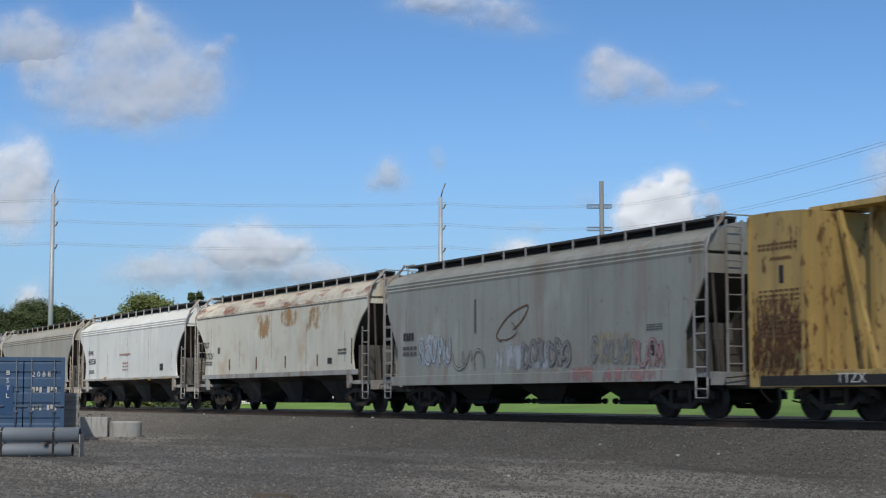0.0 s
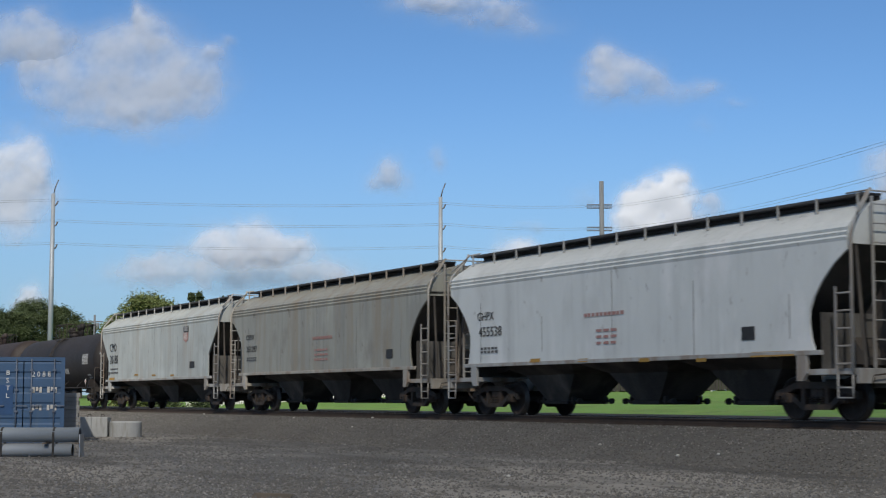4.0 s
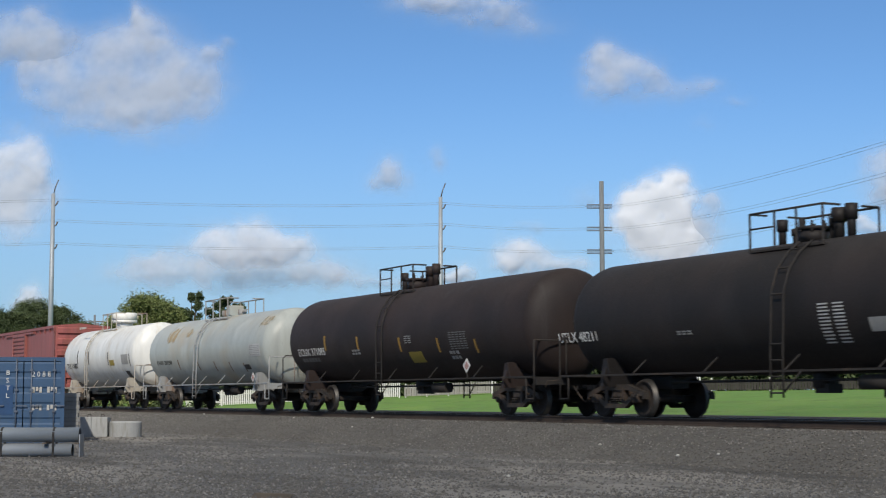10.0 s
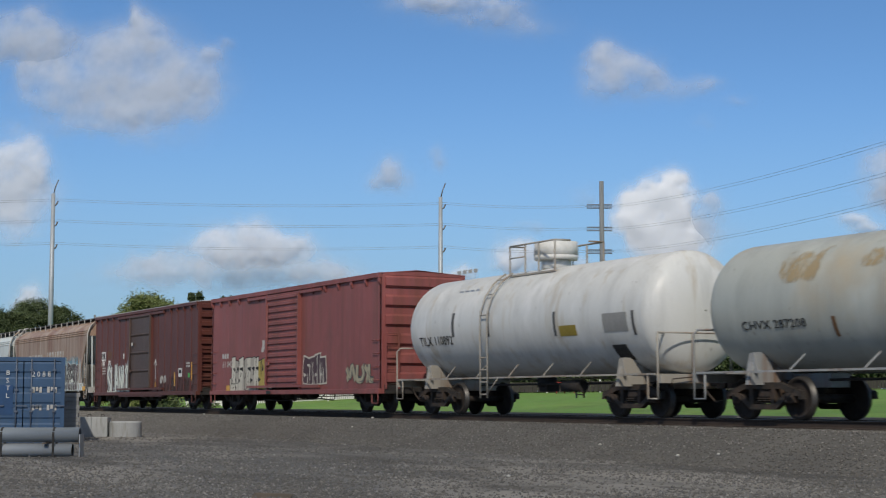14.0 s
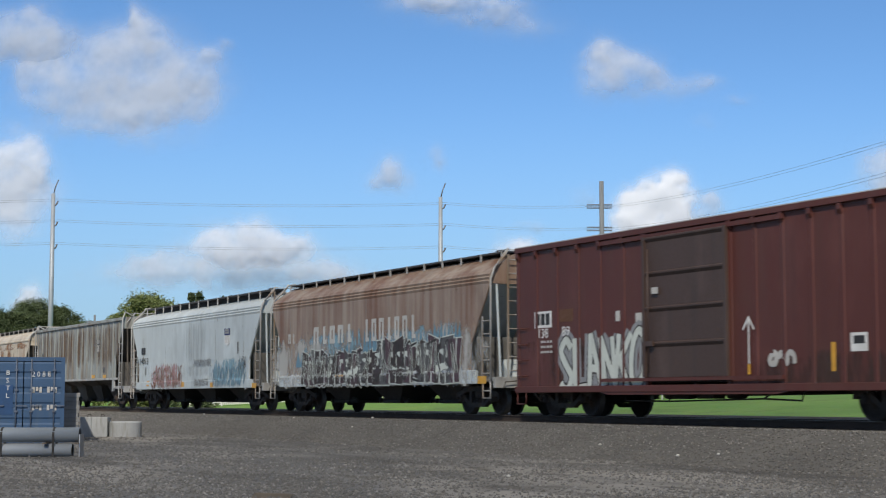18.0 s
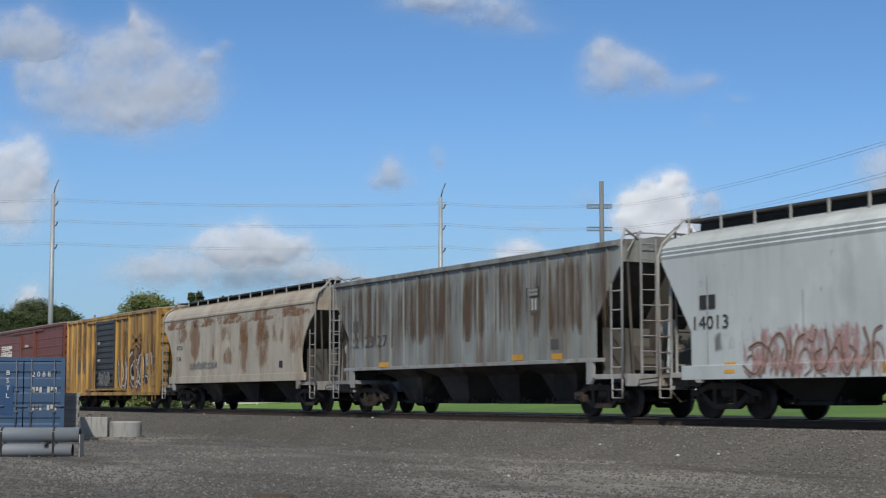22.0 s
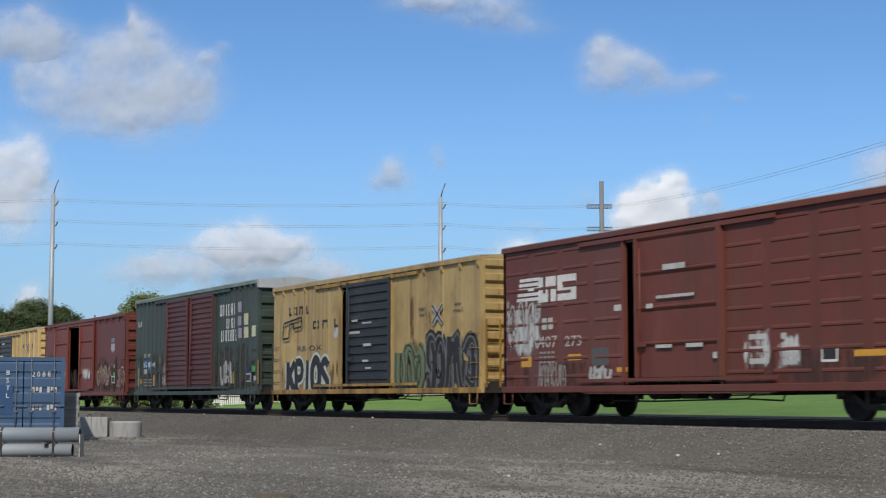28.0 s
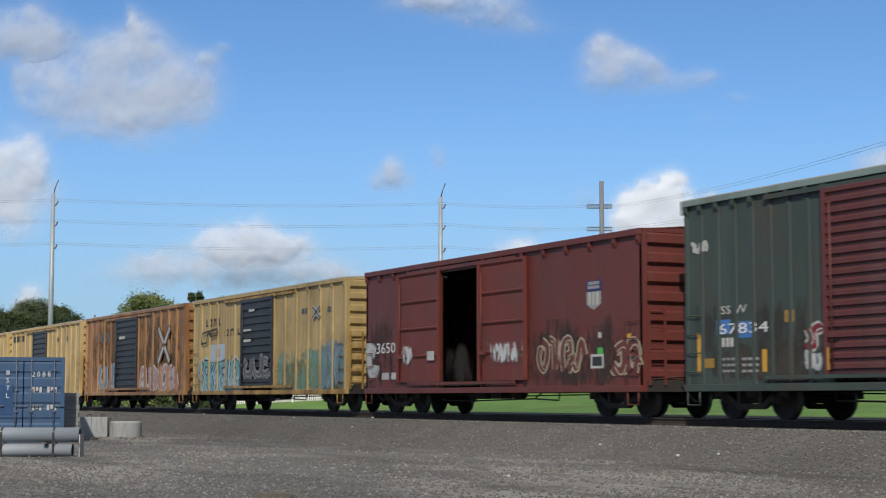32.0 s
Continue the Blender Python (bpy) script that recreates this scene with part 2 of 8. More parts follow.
def lathe_y(bm, prof, n=28, cx=0.0, cz=0.0):
    """Turns a profile of (y, radius) about the y axis."""
    rings = []
    for y, r in prof:
        rings.append([bm.verts.new((cx + r * math.cos(k * math.tau / n), y, cz + r * math.sin(k * math.tau / n))) for k in range(n)])
    for a, b in zip(rings, rings[1:]):
        for k in range(n):
            bm.faces.new((a[k], a[(k + 1) % n], b[(k + 1) % n], b[k])).smooth = True
    bm.faces.new(rings[0][::-1])
    bm.faces.new(rings[-1])


def wheelset_mesh():
    bm = B()
    for s in (-1, 1):
        prof = [(0.68, 0.10), (0.68, 0.36), (0.695, 0.39), (0.695, 0.487), (0.725, 0.482), (0.735, 0.462), (0.82, R_WHEEL), (0.83, 0.445), (0.83, 0.40), (0.79, 0.38), (0.765, 0.27), (0.80, 0.16), (0.845, 0.14), (0.845, 0.09), (1.03, 0.085), (1.03, 0.11), (1.10, 0.11), (1.105, 0.02)]
        lathe_y(bm, [(s * y, r) for y, r in prof])
        for k in range(3):
            a = k * math.tau / 3
            tube(bm, (0.075 * math.cos(a), s * 1.10, 0.075 * math.sin(a)), (0.075 * math.cos(a), s * 1.125, 0.075 * math.sin(a)), 0.022, 6)
    tube(bm, (0, -0.7, 0), (0, 0.7, 0), 0.09, 12)
    for f in bm.faces:
        c = f.calc_center_median()
        if 0.70 < abs(c.y) < 0.825 and math.hypot(c.x, c.z) > 0.44:
            f.material_index = 1
    return mesh_of(bm, "wheelset", [WHEEL, WHEEL_TREAD])


def side_frame_mesh():
    bm = B()
    top = [(-1.22, 0.50), (-1.22, 0.62), (-0.95, 0.68), (-0.55, 0.80), (0.55, 0.80), (0.95, 0.68), (1.22, 0.62), (1.22, 0.50), (0.98, 0.52), (0.62, 0.66), (-0.62, 0.66), (-0.98, 0.52)]
    slab(bm, top, -0.07, 0.07)
    slab(bm, [(-1.0, 0.53), (-0.72, 0.40), (-0.42, 0.22), (0.42, 0.22), (0.72, 0.40), (1.0, 0.53), (0.74, 0.56), (0.40, 0.34), (-0.40, 0.34), (-0.74, 0.56)], -0.07, 0.07)
    for s in (-1, 1):
        slab(bm, [(s * 0.30, 0.30), (s * 0.42, 0.30), (s * 0.42, 0.70), (s * 0.30, 0.70)], -0.08, 0.08)
        box(bm, s * 0.889 - 0.13, s * 0.889 + 0.13, -0.09, 0.09, 0.36, 0.57, 0.02)
        box(bm, s * 1.22 - 0.05, s * 1.22 + 0.05, -0.06, 0.06, 0.44, 0.60)
    return mesh_of(bm, "side_frame", GREASE)


def bolster_mesh():
    bm = B()
    box(bm, -0.20, 0.20, -1.02, 1.02, 0.48, 0.66, 0.03)
    box(bm, -0.22, 0.22, -0.6, 0.6, 0.52, 0.86, 0.03)
    for s in (-1, 1):
        for dx in (-0.17, 0.0, 0.17):
            for k in range(4):
                tube(bm, (dx, s * 0.99, 0.30 + 0.048 * k), (dx, s * 0.99, 0.328 + 0.048 * k), 0.072, 10)
        tube(bm, (s * 0.45, -0.75, 0.42), (s * 0.45, 0.75, 0.42), 0.05, 8)
        for w in (-1, 1):
            box(bm, s * 0.40 - 0.04, s * 0.40 + 0.04, w * 0.75 - 0.06, w * 0.75 + 0.06, 0.3, 0.58)
    return mesh_of(bm, "truck", GREASE)


def coupler_mesh():
    bm = B()
    box(bm, -0.35, 0.22, -0.08, 0.08, 0.80, 0.96, 0.02)
    slab(bm, [(0.16, -0.10), (0.36, -0.17), (0.52, -0.14), (0.50, -0.02), (0.36, 0.02), (0.38, 0.14), (0.22, 0.17), (0.14, 0.10)], 0.74, 1.02, "z")
    pipe(bm, [(0.05, -0.45, 0.85), (0.25, -0.42, 0.62), (0.48, -0.38, 0.42), (0.62, -0.30, 0.46)], 0.024, 6)
    pipe(bm, [(0.0, -0.10, 1.0), (0.0, -0.55, 1.02), (0.02, -1.25, 0.96), (0.02, -1.30, 0.80)], 0.015, 6)
    return mesh_of(bm, "coupler", GREASE)


WHEELSET_ME, FRAME_ME, BOLSTER_ME, COUPLER_ME = wheelset_mesh(), side_frame_mesh(), bolster_mesh(), coupler_mesh()


def running_gear(car, number, half, inset):
    """Two trucks, their wheelsets and the two couplers of a car."""
    for s in (-1, 1):
        truck = part("truck", BOLSTER_ME, None, car)
        truck.location = (s * (half - inset), 0, 0.05)
        for w in (-1, 1):
            f = part("side_frame", FRAME_ME, None, truck)
            f.location.y = w * 0.99
            a = part("wheelset", WHEELSET_ME, None, truck)
            a.location = (w * 0.889, 0, R_WHEEL)
            WHEELSETS.append((number, a))
        c = part("coupler", COUPLER_ME, None, car)
        c.matrix_basis = pose(s * (half + 0.10), 0, 0, 0, 0, 0 if s > 0 else 180)


CARS = []           # (car, place of its middle at 0 s)


def railcar(name, label, category, lo, hi, group=""):
    """An empty at the middle of a car whose end sills stand at lo and hi along the track at 0 s."""
    car = thing(name, label, category, pose((lo + hi) / 2, TRACK_Y, RAIL_Z), group)
    CARS.append((car, (lo + hi) / 2))
    return car, (hi - lo) / 2, len(CARS) - 1


def ladder(name, car, mat, a, b, z0, z1, rungs, y_of, r=0.02):
    """Two stiles from z0 to z1 at a and b along x, both at y."""
    bm = B()
    for x in (a, b):
        box(bm, x - 0.03, x + 0.03, y_of - 0.012, y_of + 0.012, z0, z1)
    for k in range(rungs):
        z = z0 + (z1 - z0) * (k + 0.6) / rungs
        tube(bm, (a, y_of, z), (b, y_of, z), r, 6)
    return part(name, bm, mat, car)


def end_ladder(car, mat, x, y0, y1, z0, z1, rungs):
    bm = B()
    for y in (y0, y1):
        box(bm, x - 0.012, x + 0.012, y - 0.03, y + 0.03, z0, z1)
    for k in range(rungs):
        z = z0 + (z1 - z0) * (k + 0.6) / rungs
        tube(bm, (x, y0, z), (x, y1, z), 0.018, 6)
    return part("end_ladder", bm, mat, car)


# ---------- covered hopper ----------
def hopper(label, lo, hi, skin, trim, roof_mat, bay_mat, zb=1.40, sill=0.14, ze=3.68, bays=4, cut=1.18, zc=2.0, w=1.56,
           ribs=0, round_cut=False, inset=1.85, posts=14, sill_mat=None, cut_top=3.45, walkway=True, inside=None, top=4.62, gap=0.18, shoulder="ribbed"):
    car, h, no = railcar("hopper_car", label, "railway wagon", lo, hi, "cars of the freight train")
    e = h - 0.22
    car["sill_top"] = zb
    inside = inside or skin
    for s in (-1, 1):
        pts = []
        for q in (-1, 1):
            c = e - cut
            if round_cut:
                foot = [(c + 0.14, zb), (c + 0.05, zb + 0.25), (c, zb + 0.55), (c + 0.02, zb + 0.80)]
                arc = [(c + cut * u, zb + 0.80 + (cut_top - zb - 0.80) * v) for u, v in ((0.12, 0.22), (0.34, 0.50), (0.64, 0.78), (0.985, 1.0))]
            else:
                foot, arc = [(c, zb)], [(c, zc), (e - 0.02, cut_top)]
            side = foot + arc + [(e, ze)]
            pts += [(q * x, z) for x, z in (side if q > 0 else side[::-1])]
        bm = B()
        slab(bm, pts, s * (w - 0.05), s * w)
        p = part("side_sheet", bm, skin, car)
        for k in range(ribs):
            bm = B()
            x = -(e - 0.5) + (2 * e - 1.0) * k / (ribs - 1)
            low = zb if abs(x) < e - cut else zb + (abs(x) - e + cut) / cut * (cut_top - zc) + (zc - zb)
            box(bm, x - 0.035, x + 0.035, s * w, s * (w + 0.04), min(low, ze - 0.3), ze)
            part("side_post", bm, skin, p)
        bm = B()
        box(bm, -(e - cut) - 0.35, e - cut + 0.35, s * (w - 0.06), s * (w + 0.035), zb - sill, zb, 0.012)
        part("side_sill", bm, sill_mat or trim, car)
        # short seam lines and stiffeners on smooth sides
        if not ribs:
            for k in range(bays + 2):
                x = -(e - cut - 0.6) + (2 * (e - cut) - 1.2) * k / (bays + 1)
                bm = B()
                box(bm, x - 0.010, x + 0.010, s * w, s * (w + 0.004), zb + 0.25 * (k % 3), ze - 0.02 - 0.5 * ((k + 1) % 3))
                part("seam", bm, SEAM, p)
    # roof with its longitudinal corrugations
    crest = [(0.80, top - gap), (0.5, top - gap + 0.07)]
    if shoulder == "ribbed":
        half_prof = [(w, ze - 0.05), (w + 0.025, ze + 0.02), (w - 0.01, ze + 0.06), (w + 0.015, ze + 0.12), (w - 0.03, ze + 0.16), (w - 0.01, ze + 0.22), (w - 0.10, ze + 0.32), (w - 0.25, ze + 0.43)] + crest
    elif shoulder == "smooth":
        half_prof = [(w, ze - 0.05), (w + 0.04, ze - 0.02), (w + 0.045, ze + 0.05), (w - 0.015, ze + 0.08), (w - 0.05, ze + 0.20), (w - 0.14, ze + 0.33), (w - 0.30, ze + 0.45)] + crest
    else:
        half_prof = [(w, ze - 0.06), (w + 0.085, ze - 0.03), (w + 0.085, ze + 0.09), (w - 0.02, ze + 0.12)] + crest
    bm = B()
    slab(bm, half_prof + [(-y, z) for y, z in half_prof[::-1]], -e, e, "x")
    part("roof", bm, roof_mat, car)
    # trough hatch and walkways
    bm = B()
    box(bm, -e + 0.9, e - 0.9, -0.32, 0.32, top - 0.22, top - 0.04, 0.03)
    part("roof_hatch", bm, roof_mat, car)
    if walkway:
        for s in (-1, 1):
            bm = B()
            box(bm, -e + 0.15, e - 0.15, s * 0.50, s * 0.98, top - 0.03, top + 0.02)
            box(bm, -e + 0.15, e - 0.15, s * 0.52, s * 0.55, top - gap, top - 0.02)
            walk_part = part("walkway", bm, WALKWAY, car, "dark steel roof walkway")
            post = None
            for k in range(posts):
                x = -e + 0.3 + (2 * e - 0.6) * k / (posts - 1)
                if post is None:
                    bm = B()
                    box(bm, -0.02, 0.02, s * 0.965, s * 1.005, top - gap - 0.11, top + 0.03)
                    post = mesh_of(bm, "walkway_post", trim)
                pp = part("walkway_post", post, None, walk_part)
                pp.location.x = x
    for s in (-1, 1):
        # end sheet, sloping sheet, platform
        bm = B()
        box(bm, s * (e - 0.06), s * e, -w + 0.05, w - 0.05, cut_top + 0.12, ze + 0.02)
        part("end_sheet", bm, skin, car)
        # a darker inside colour puts end shade into the sloping sheet and webs
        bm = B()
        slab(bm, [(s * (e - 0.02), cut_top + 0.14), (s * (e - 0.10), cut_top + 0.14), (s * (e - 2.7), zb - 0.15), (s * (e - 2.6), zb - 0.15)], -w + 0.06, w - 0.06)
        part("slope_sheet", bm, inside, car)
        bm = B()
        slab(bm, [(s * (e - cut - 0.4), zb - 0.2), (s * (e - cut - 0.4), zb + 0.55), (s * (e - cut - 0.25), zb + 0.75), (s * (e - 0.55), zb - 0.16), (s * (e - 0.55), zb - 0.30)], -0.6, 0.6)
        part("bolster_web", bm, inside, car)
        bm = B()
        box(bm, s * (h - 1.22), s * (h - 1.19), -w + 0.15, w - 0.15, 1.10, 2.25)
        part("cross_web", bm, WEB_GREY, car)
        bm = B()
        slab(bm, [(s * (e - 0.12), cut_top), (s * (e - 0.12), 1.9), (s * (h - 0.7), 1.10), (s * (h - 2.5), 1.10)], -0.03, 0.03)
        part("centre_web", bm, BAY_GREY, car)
        bm = B()
        box(bm, s * (h - 1.75), s * h, -1.50, 1.50, 0.98, 1.10, 0.01)
        box(bm, s * (h - 0.12), s * h, -1.50, 1.50, 0.80, 1.10, 0.01)
        box(bm, s * (h - 2.6), s * (h + 0.02), -0.22, 0.22, 0.72, 1.06, 0.01)
        part("end_platform", bm, trim, car)
        for wy in (-1, 1):
            y = wy * (w + 0.02)
            ladder("side_ladder", car, trim, s * (h - 0.12), s * (h - 0.58), 0.98, ze - 0.95 if s * wy > 0 else ze - 0.95, 5, y)
            bm = B()
            pipe(bm, [(s * (h - 0.10), y, 1.0), (s * (h - 0.10), y, ze + 0.05), (s * (h - 0.12), wy * (w - 0.1), ze + 0.36), (s * (h - 0.2), wy * 1.05, top - 0.1), (s * (h - 0.2), wy * 0.95, top + 0.08)], 0.032, 8)
            part("corner_post", bm, trim, car)
            bm = B()
            pipe(bm, [(s * (h - 0.12), y, 0.98), (s * (h - 0.12), y, 0.52), (s * (h - 0.55), y, 0.52), (s * (h - 0.55), y, 0.98)], 0.022, 6)
            pipe(bm, [(s * (h - 0.12), y, 0.72), (s * (h - 0.55), y, 0.72)], 0.018, 6)
            part("sill_step", bm, trim, car)
            bm = B()
            slab(bm, [(s * (e - cut - 0.38), zb), (s * (e - cut - 0.38), 0.86), (s * (e - cut - 0.20), 0.86), (s * (e - cut - 0.08), 1.02), (s * (e - cut - 0.08), zb)], wy * (w - 0.05), wy * (w + 0.03))
            part("jacking_pad", bm, trim, car)
        end_ladder(car, trim, s * (h - 0.06), -1.05, -0.60, 1.05, top - 0.1, 9)
        bm = B()
        tube(bm, (s * (h - 0.05), -1.3, 1.1), (s * (e - 0.05), -1.3, cut_top + 0.2), 0.035, 6)
        part("end_brace", bm, inside, car)
        bm = B()
        tube(bm, (s * (h - 0.1), 0.2, 1.1), (s * (e - 0.05), 1.3, cut_top + 0.2), 0.03, 6)
        part("end_brace", bm, inside, car)
        bm = B()
        pipe(bm, [(s * (h - 0.05), -1.45, top - 0.45), (s * (h - 0.3), -0.95, top + 0.05), (s * (h - 0.9), -0.95, top + 0.05)], 0.02, 6)
        pipe(bm, [(s * (h - 0.3), -0.95, top + 0.05), (s * (h - 0.3), 0.95, top + 0.05)], 0.02, 6)
        part("grab_rail", bm, trim, car)
    # brake gear on one end
    bm = B()
    lathe_y(bm, [(-0.03, 0.24), (0.0, 0.26), (0.03, 0.24)], 20, 0, 0)
    bw = part("brake_wheel", bm, trim, car)
    bw.matrix_basis = pose(h - 0.02, -0.25, 2.2, 0, 0, 90)
    bm = B()
    tube(bm, (-h + 1.0, -0.5, 1.5), (-h + 1.0, 0.4, 1.5), 0.22, 14)
    part("air_tank", bm, UNDER, car)
    # bays with outlet gates
    inner = h - (2.35 if bays == 3 else 2.75)
    step = 2 * inner / bays
    for k in range(bays):
        x0, x1 = -inner + step * k, -inner + step * (k + 1)
        c = (x0 + x1) / 2
        bm = B()
        a = [bm.verts.new(p) for p in ((x0 - 0.02, -w + 0.1, zb - 0.02), (x1 + 0.02, -w + 0.1, zb - 0.02), (x1 + 0.02, w - 0.1, zb - 0.02), (x0 - 0.02, w - 0.1, zb - 0.02))]
        m = [bm.verts.new(p) for p in ((c - 0.30 * step, -0.82, zb - 0.34), (c + 0.30 * step, -0.82, zb - 0.34), (c + 0.30 * step, 0.82, zb - 0.34), (c - 0.30 * step, 0.82, zb - 0.34))]
        b = [bm.verts.new(p) for p in ((c - 0.50, -0.55, 0.44), (c + 0.50, -0.55, 0.44), (c + 0.50, 0.55, 0.44), (c - 0.50, 0.55, 0.44))]
        bm.faces.new(a)
        bm.faces.new(b)
        for j in range(4):
            bm.faces.new((a[j], a[(j + 1) % 4], m[(j + 1) % 4], m[j]))
            bm.faces.new((m[j], m[(j + 1) % 4], b[(j + 1) % 4], b[j]))
        bay = part("hopper_bay", bm, bay_mat, car)
        bm = B()
        box(bm, c - 0.58, c + 0.58, -0.62, 0.62, 0.36, 0.45, 0.015)
        for y in (-0.5, 0.5):
            tube(bm, (c - 1.0, y, 0.44), (c + 1.0, y, 0.44), 0.028, 6)
            for s in (-1, 1):
                tube(bm, (c + s * 0.96, y, 0.44), (c + s * 1.06, y, 0.44), 0.075, 10)
                box(bm, c + s * 0.72 - 0.04, c + s * 0.72 + 0.04, y - 0.06, y + 0.06, 0.37, 0.56)
        part("outlet_gate", bm, UNDER, bay)
    running_gear(car, no, h, inset)
    return car, h, w
# ---------- box car ----------
def corrugated(bm, axis, lo, hi, z0, z1, n, depth, at, thick=0.02, sharp=0.35):
    """A sheet with n horizontal ribs. axis x: the sheet faces y, extruded along x; axis y: it faces x."""
    pts = []
    step = (z1 - z0) / n
    for k in range(n):
        z = z0 + k * step
        pts += [(at, z), (at, z + step * sharp), (at + depth, z + step * min(sharp + 0.12, 0.93)), (at + depth, z + step * max(0.88, min(sharp + 0.15, 0.97)))]
    pts.append((at, z1))
    back = -thick if depth > 0 else thick
    pts = pts + [(at + back, z1), (at + back, z0)]
    if axis == "x":
        slab(bm, pts, lo, hi, "x")
    else:
        slab(bm, pts, lo, hi, "y")


def boxcar(label, lo, hi, skin, doors, gaps, roof_mat=None, end_mat=None, ze=4.50, zb=0.72, rise=0.16, post_gap=1.05,
           horizontal=False, w=1.47, inset=1.70, deep=0.0, ribs_end=9, trim=None, eave_mat=None, posts=True, opening=None, post_out=0.04, end_cap=None):
    """doors: (x0, x1, material, ribs); gaps: (x0, x1), door openings that stand open."""
    car, h, no = railcar("box_car", label, "railway wagon", lo, hi, "cars of the freight train")
    trim = trim or skin
    car["doors"] = [v for d in doors for v in d[:2]]
    end_mat = end_mat or skin
    d0 = min(d[0] for d in doors) if not opening else opening[0]
    d1 = max(d[1] for d in doors) if not opening else opening[1]
    for s in (-1, 1):
        spans = [(-h, d0), (d1, h)] if s < 0 else [(-h, h)]
        for a, b in spans:
            bm = B()
            box(bm, a, b, s * (w - 0.03), s * w, zb, ze)
            p = part("side_sheet", bm, skin, car)
            n = max(1, round((b - a) / post_gap))
            if posts:
                for k in range(n + 1):
                    x = min(max(a + (b - a) * k / n, a + 0.05), b - 0.05)
                    bm = B()
                    slab(bm, [(x - 0.075, s * w), (x - 0.045, s * (w + post_out)), (x + 0.045, s * (w + post_out)), (x + 0.075, s * w)], zb + 0.02, ze - 0.10, "z")
                    part("side_post", bm, skin, p)
            if s < 0 and not horizontal:
                for k in range(n + 1):
                    x = min(max(a + (b - a) * k / n, a + 0.08), b - 0.08)
                    bm = B()
                    slab(bm, [(-w - 0.01, ze - 0.34), (-w - 0.075, ze - 0.22), (-w - 0.075, ze - 0.10), (-w - 0.01, ze - 0.10)], x - 0.06, x + 0.06, "x")
                    part("post_cap", bm, skin, p)
            if horizontal and s < 0:
                for k in range(n):
                    xa, xb = a + (b - a) * k / n + 0.16, a + (b - a) * (k + 1) / n - 0.16
                    bm = B()
                    for j in range(8):
                        z = zb + 0.35 + (ze - zb - 0.6) * j / 7
                        slab(bm, [(-w, z - 0.04), (-w - 0.018, z - 0.02), (-w - 0.018, z + 0.02), (-w, z + 0.06)], xa, xb, "x")
                    part("rib_panel", bm, skin, p)
        bm = B()
        box(bm, -h, h, s * (w - 0.04), s * (w + 0.085), ze - 0.10, ze + 0.03, 0.01)
        part("eave_rail", bm, eave_mat or roof_mat or skin, car)
        bm = B()
        box(bm, -h, h, s * (w - 0.10), s * (w + 0.09), zb - 0.06, zb + 0.10, 0.012)
        if deep:
            slab(bm, [(d0 - 2.4, zb), (d0 - 1.6, zb - deep), (d1 + 1.6, zb - deep), (d1 + 2.4, zb)], s * (w - 0.08), s * (w + 0.07))
        part("side_sill", bm, trim, car)
    # header and threshold of the doorway
    bm = B()
    box(bm, d0, d1, -w, -w + 0.03, ze - 0.30, ze)
    box(bm, d0 - 0.05, d0 + 0.05, -w - 0.06, -w + 0.05, zb, ze - 0.1)
    box(bm, d1 - 0.05, d1 + 0.05, -w - 0.06, -w + 0.05, zb, ze - 0.1)
    part("door_frame", bm, skin, car)
    bm = B()
    box(bm, d0 - 1.9, d1 + 1.9, -w - 0.14, -w - 0.08, zb + 0.19, zb + 0.27)
    part("door_track", bm, trim, car)
    bm = B()
    box(bm, d0 - 1.9, d1 + 1.9, -w - 0.095, -w - 0.02, ze - 0.24, ze - 0.14)
    part("door_track", bm, trim, car)
    for x0, x1, mat, n in doors:
        bm = B()
        corrugated(bm, "x", x0, x1, zb + 0.28, ze - 0.20, n, -0.05, -w - 0.075, 0.03, 0.84 if n < 8 else 0.35)
        d = part("door", bm, mat, car)
        for x in (x0, x1):
            bm = B()
            box(bm, x - 0.05, x + 0.05, -w - 0.14, -w - 0.06, zb + 0.28, ze - 0.20)
            part("door_post", bm, mat, d)
        bm = B()
        pipe(bm, [(x0 + 0.22, -w - 0.16, zb + 0.4), (x0 + 0.22, -w - 0.16, ze - 0.5)], 0.022, 6)
        box(bm, x0 + 0.15, x0 + 0.42, -w - 0.19, -w - 0.13, zb + 1.0, zb + 1.12)
        part("lock_rod", bm, mat, d)
    bm = B()
    box(bm, -h + 0.03, h - 0.03, -w + 0.03, w - 0.03, zb + 0.16, zb + 0.26)
    part("floor", bm, UNDER, car)
    # ends with horizontal corrugations
    for s in (-1, 1):
        bm = B()
        corrugated(bm, "y", -w + 0.12, w - 0.12, zb + 0.02, ze - 0.03, ribs_end, s * 0.10, s * (h - 0.01))
        box(bm, s * (h - 0.10), s * (h + 0.03), -w, -w + 0.13, zb - 0.05, ze)
        box(bm, s * (h - 0.10), s * (h + 0.03), w - 0.13, w, zb - 0.05, ze)
        slab(bm, [(-w, ze - 0.02), (w, ze - 0.02), (w, ze + 0.02), (0, ze + rise), (-w, ze + 0.02)], s * (h - 0.06), s * h, "x")
        part("end_wall", bm, end_mat, car)
        if end_cap:
            bm = B()
            slab(bm, [(-w - 0.04, ze - 0.26), (w + 0.04, ze - 0.26), (w + 0.04, ze + 0.05), (0, ze + rise + 0.05), (-w - 0.04, ze + 0.05)], s * (h - 0.02), s * (h + 0.14), "x")
            part("end_cap", bm, end_cap, car, "pale bare-metal roof end")
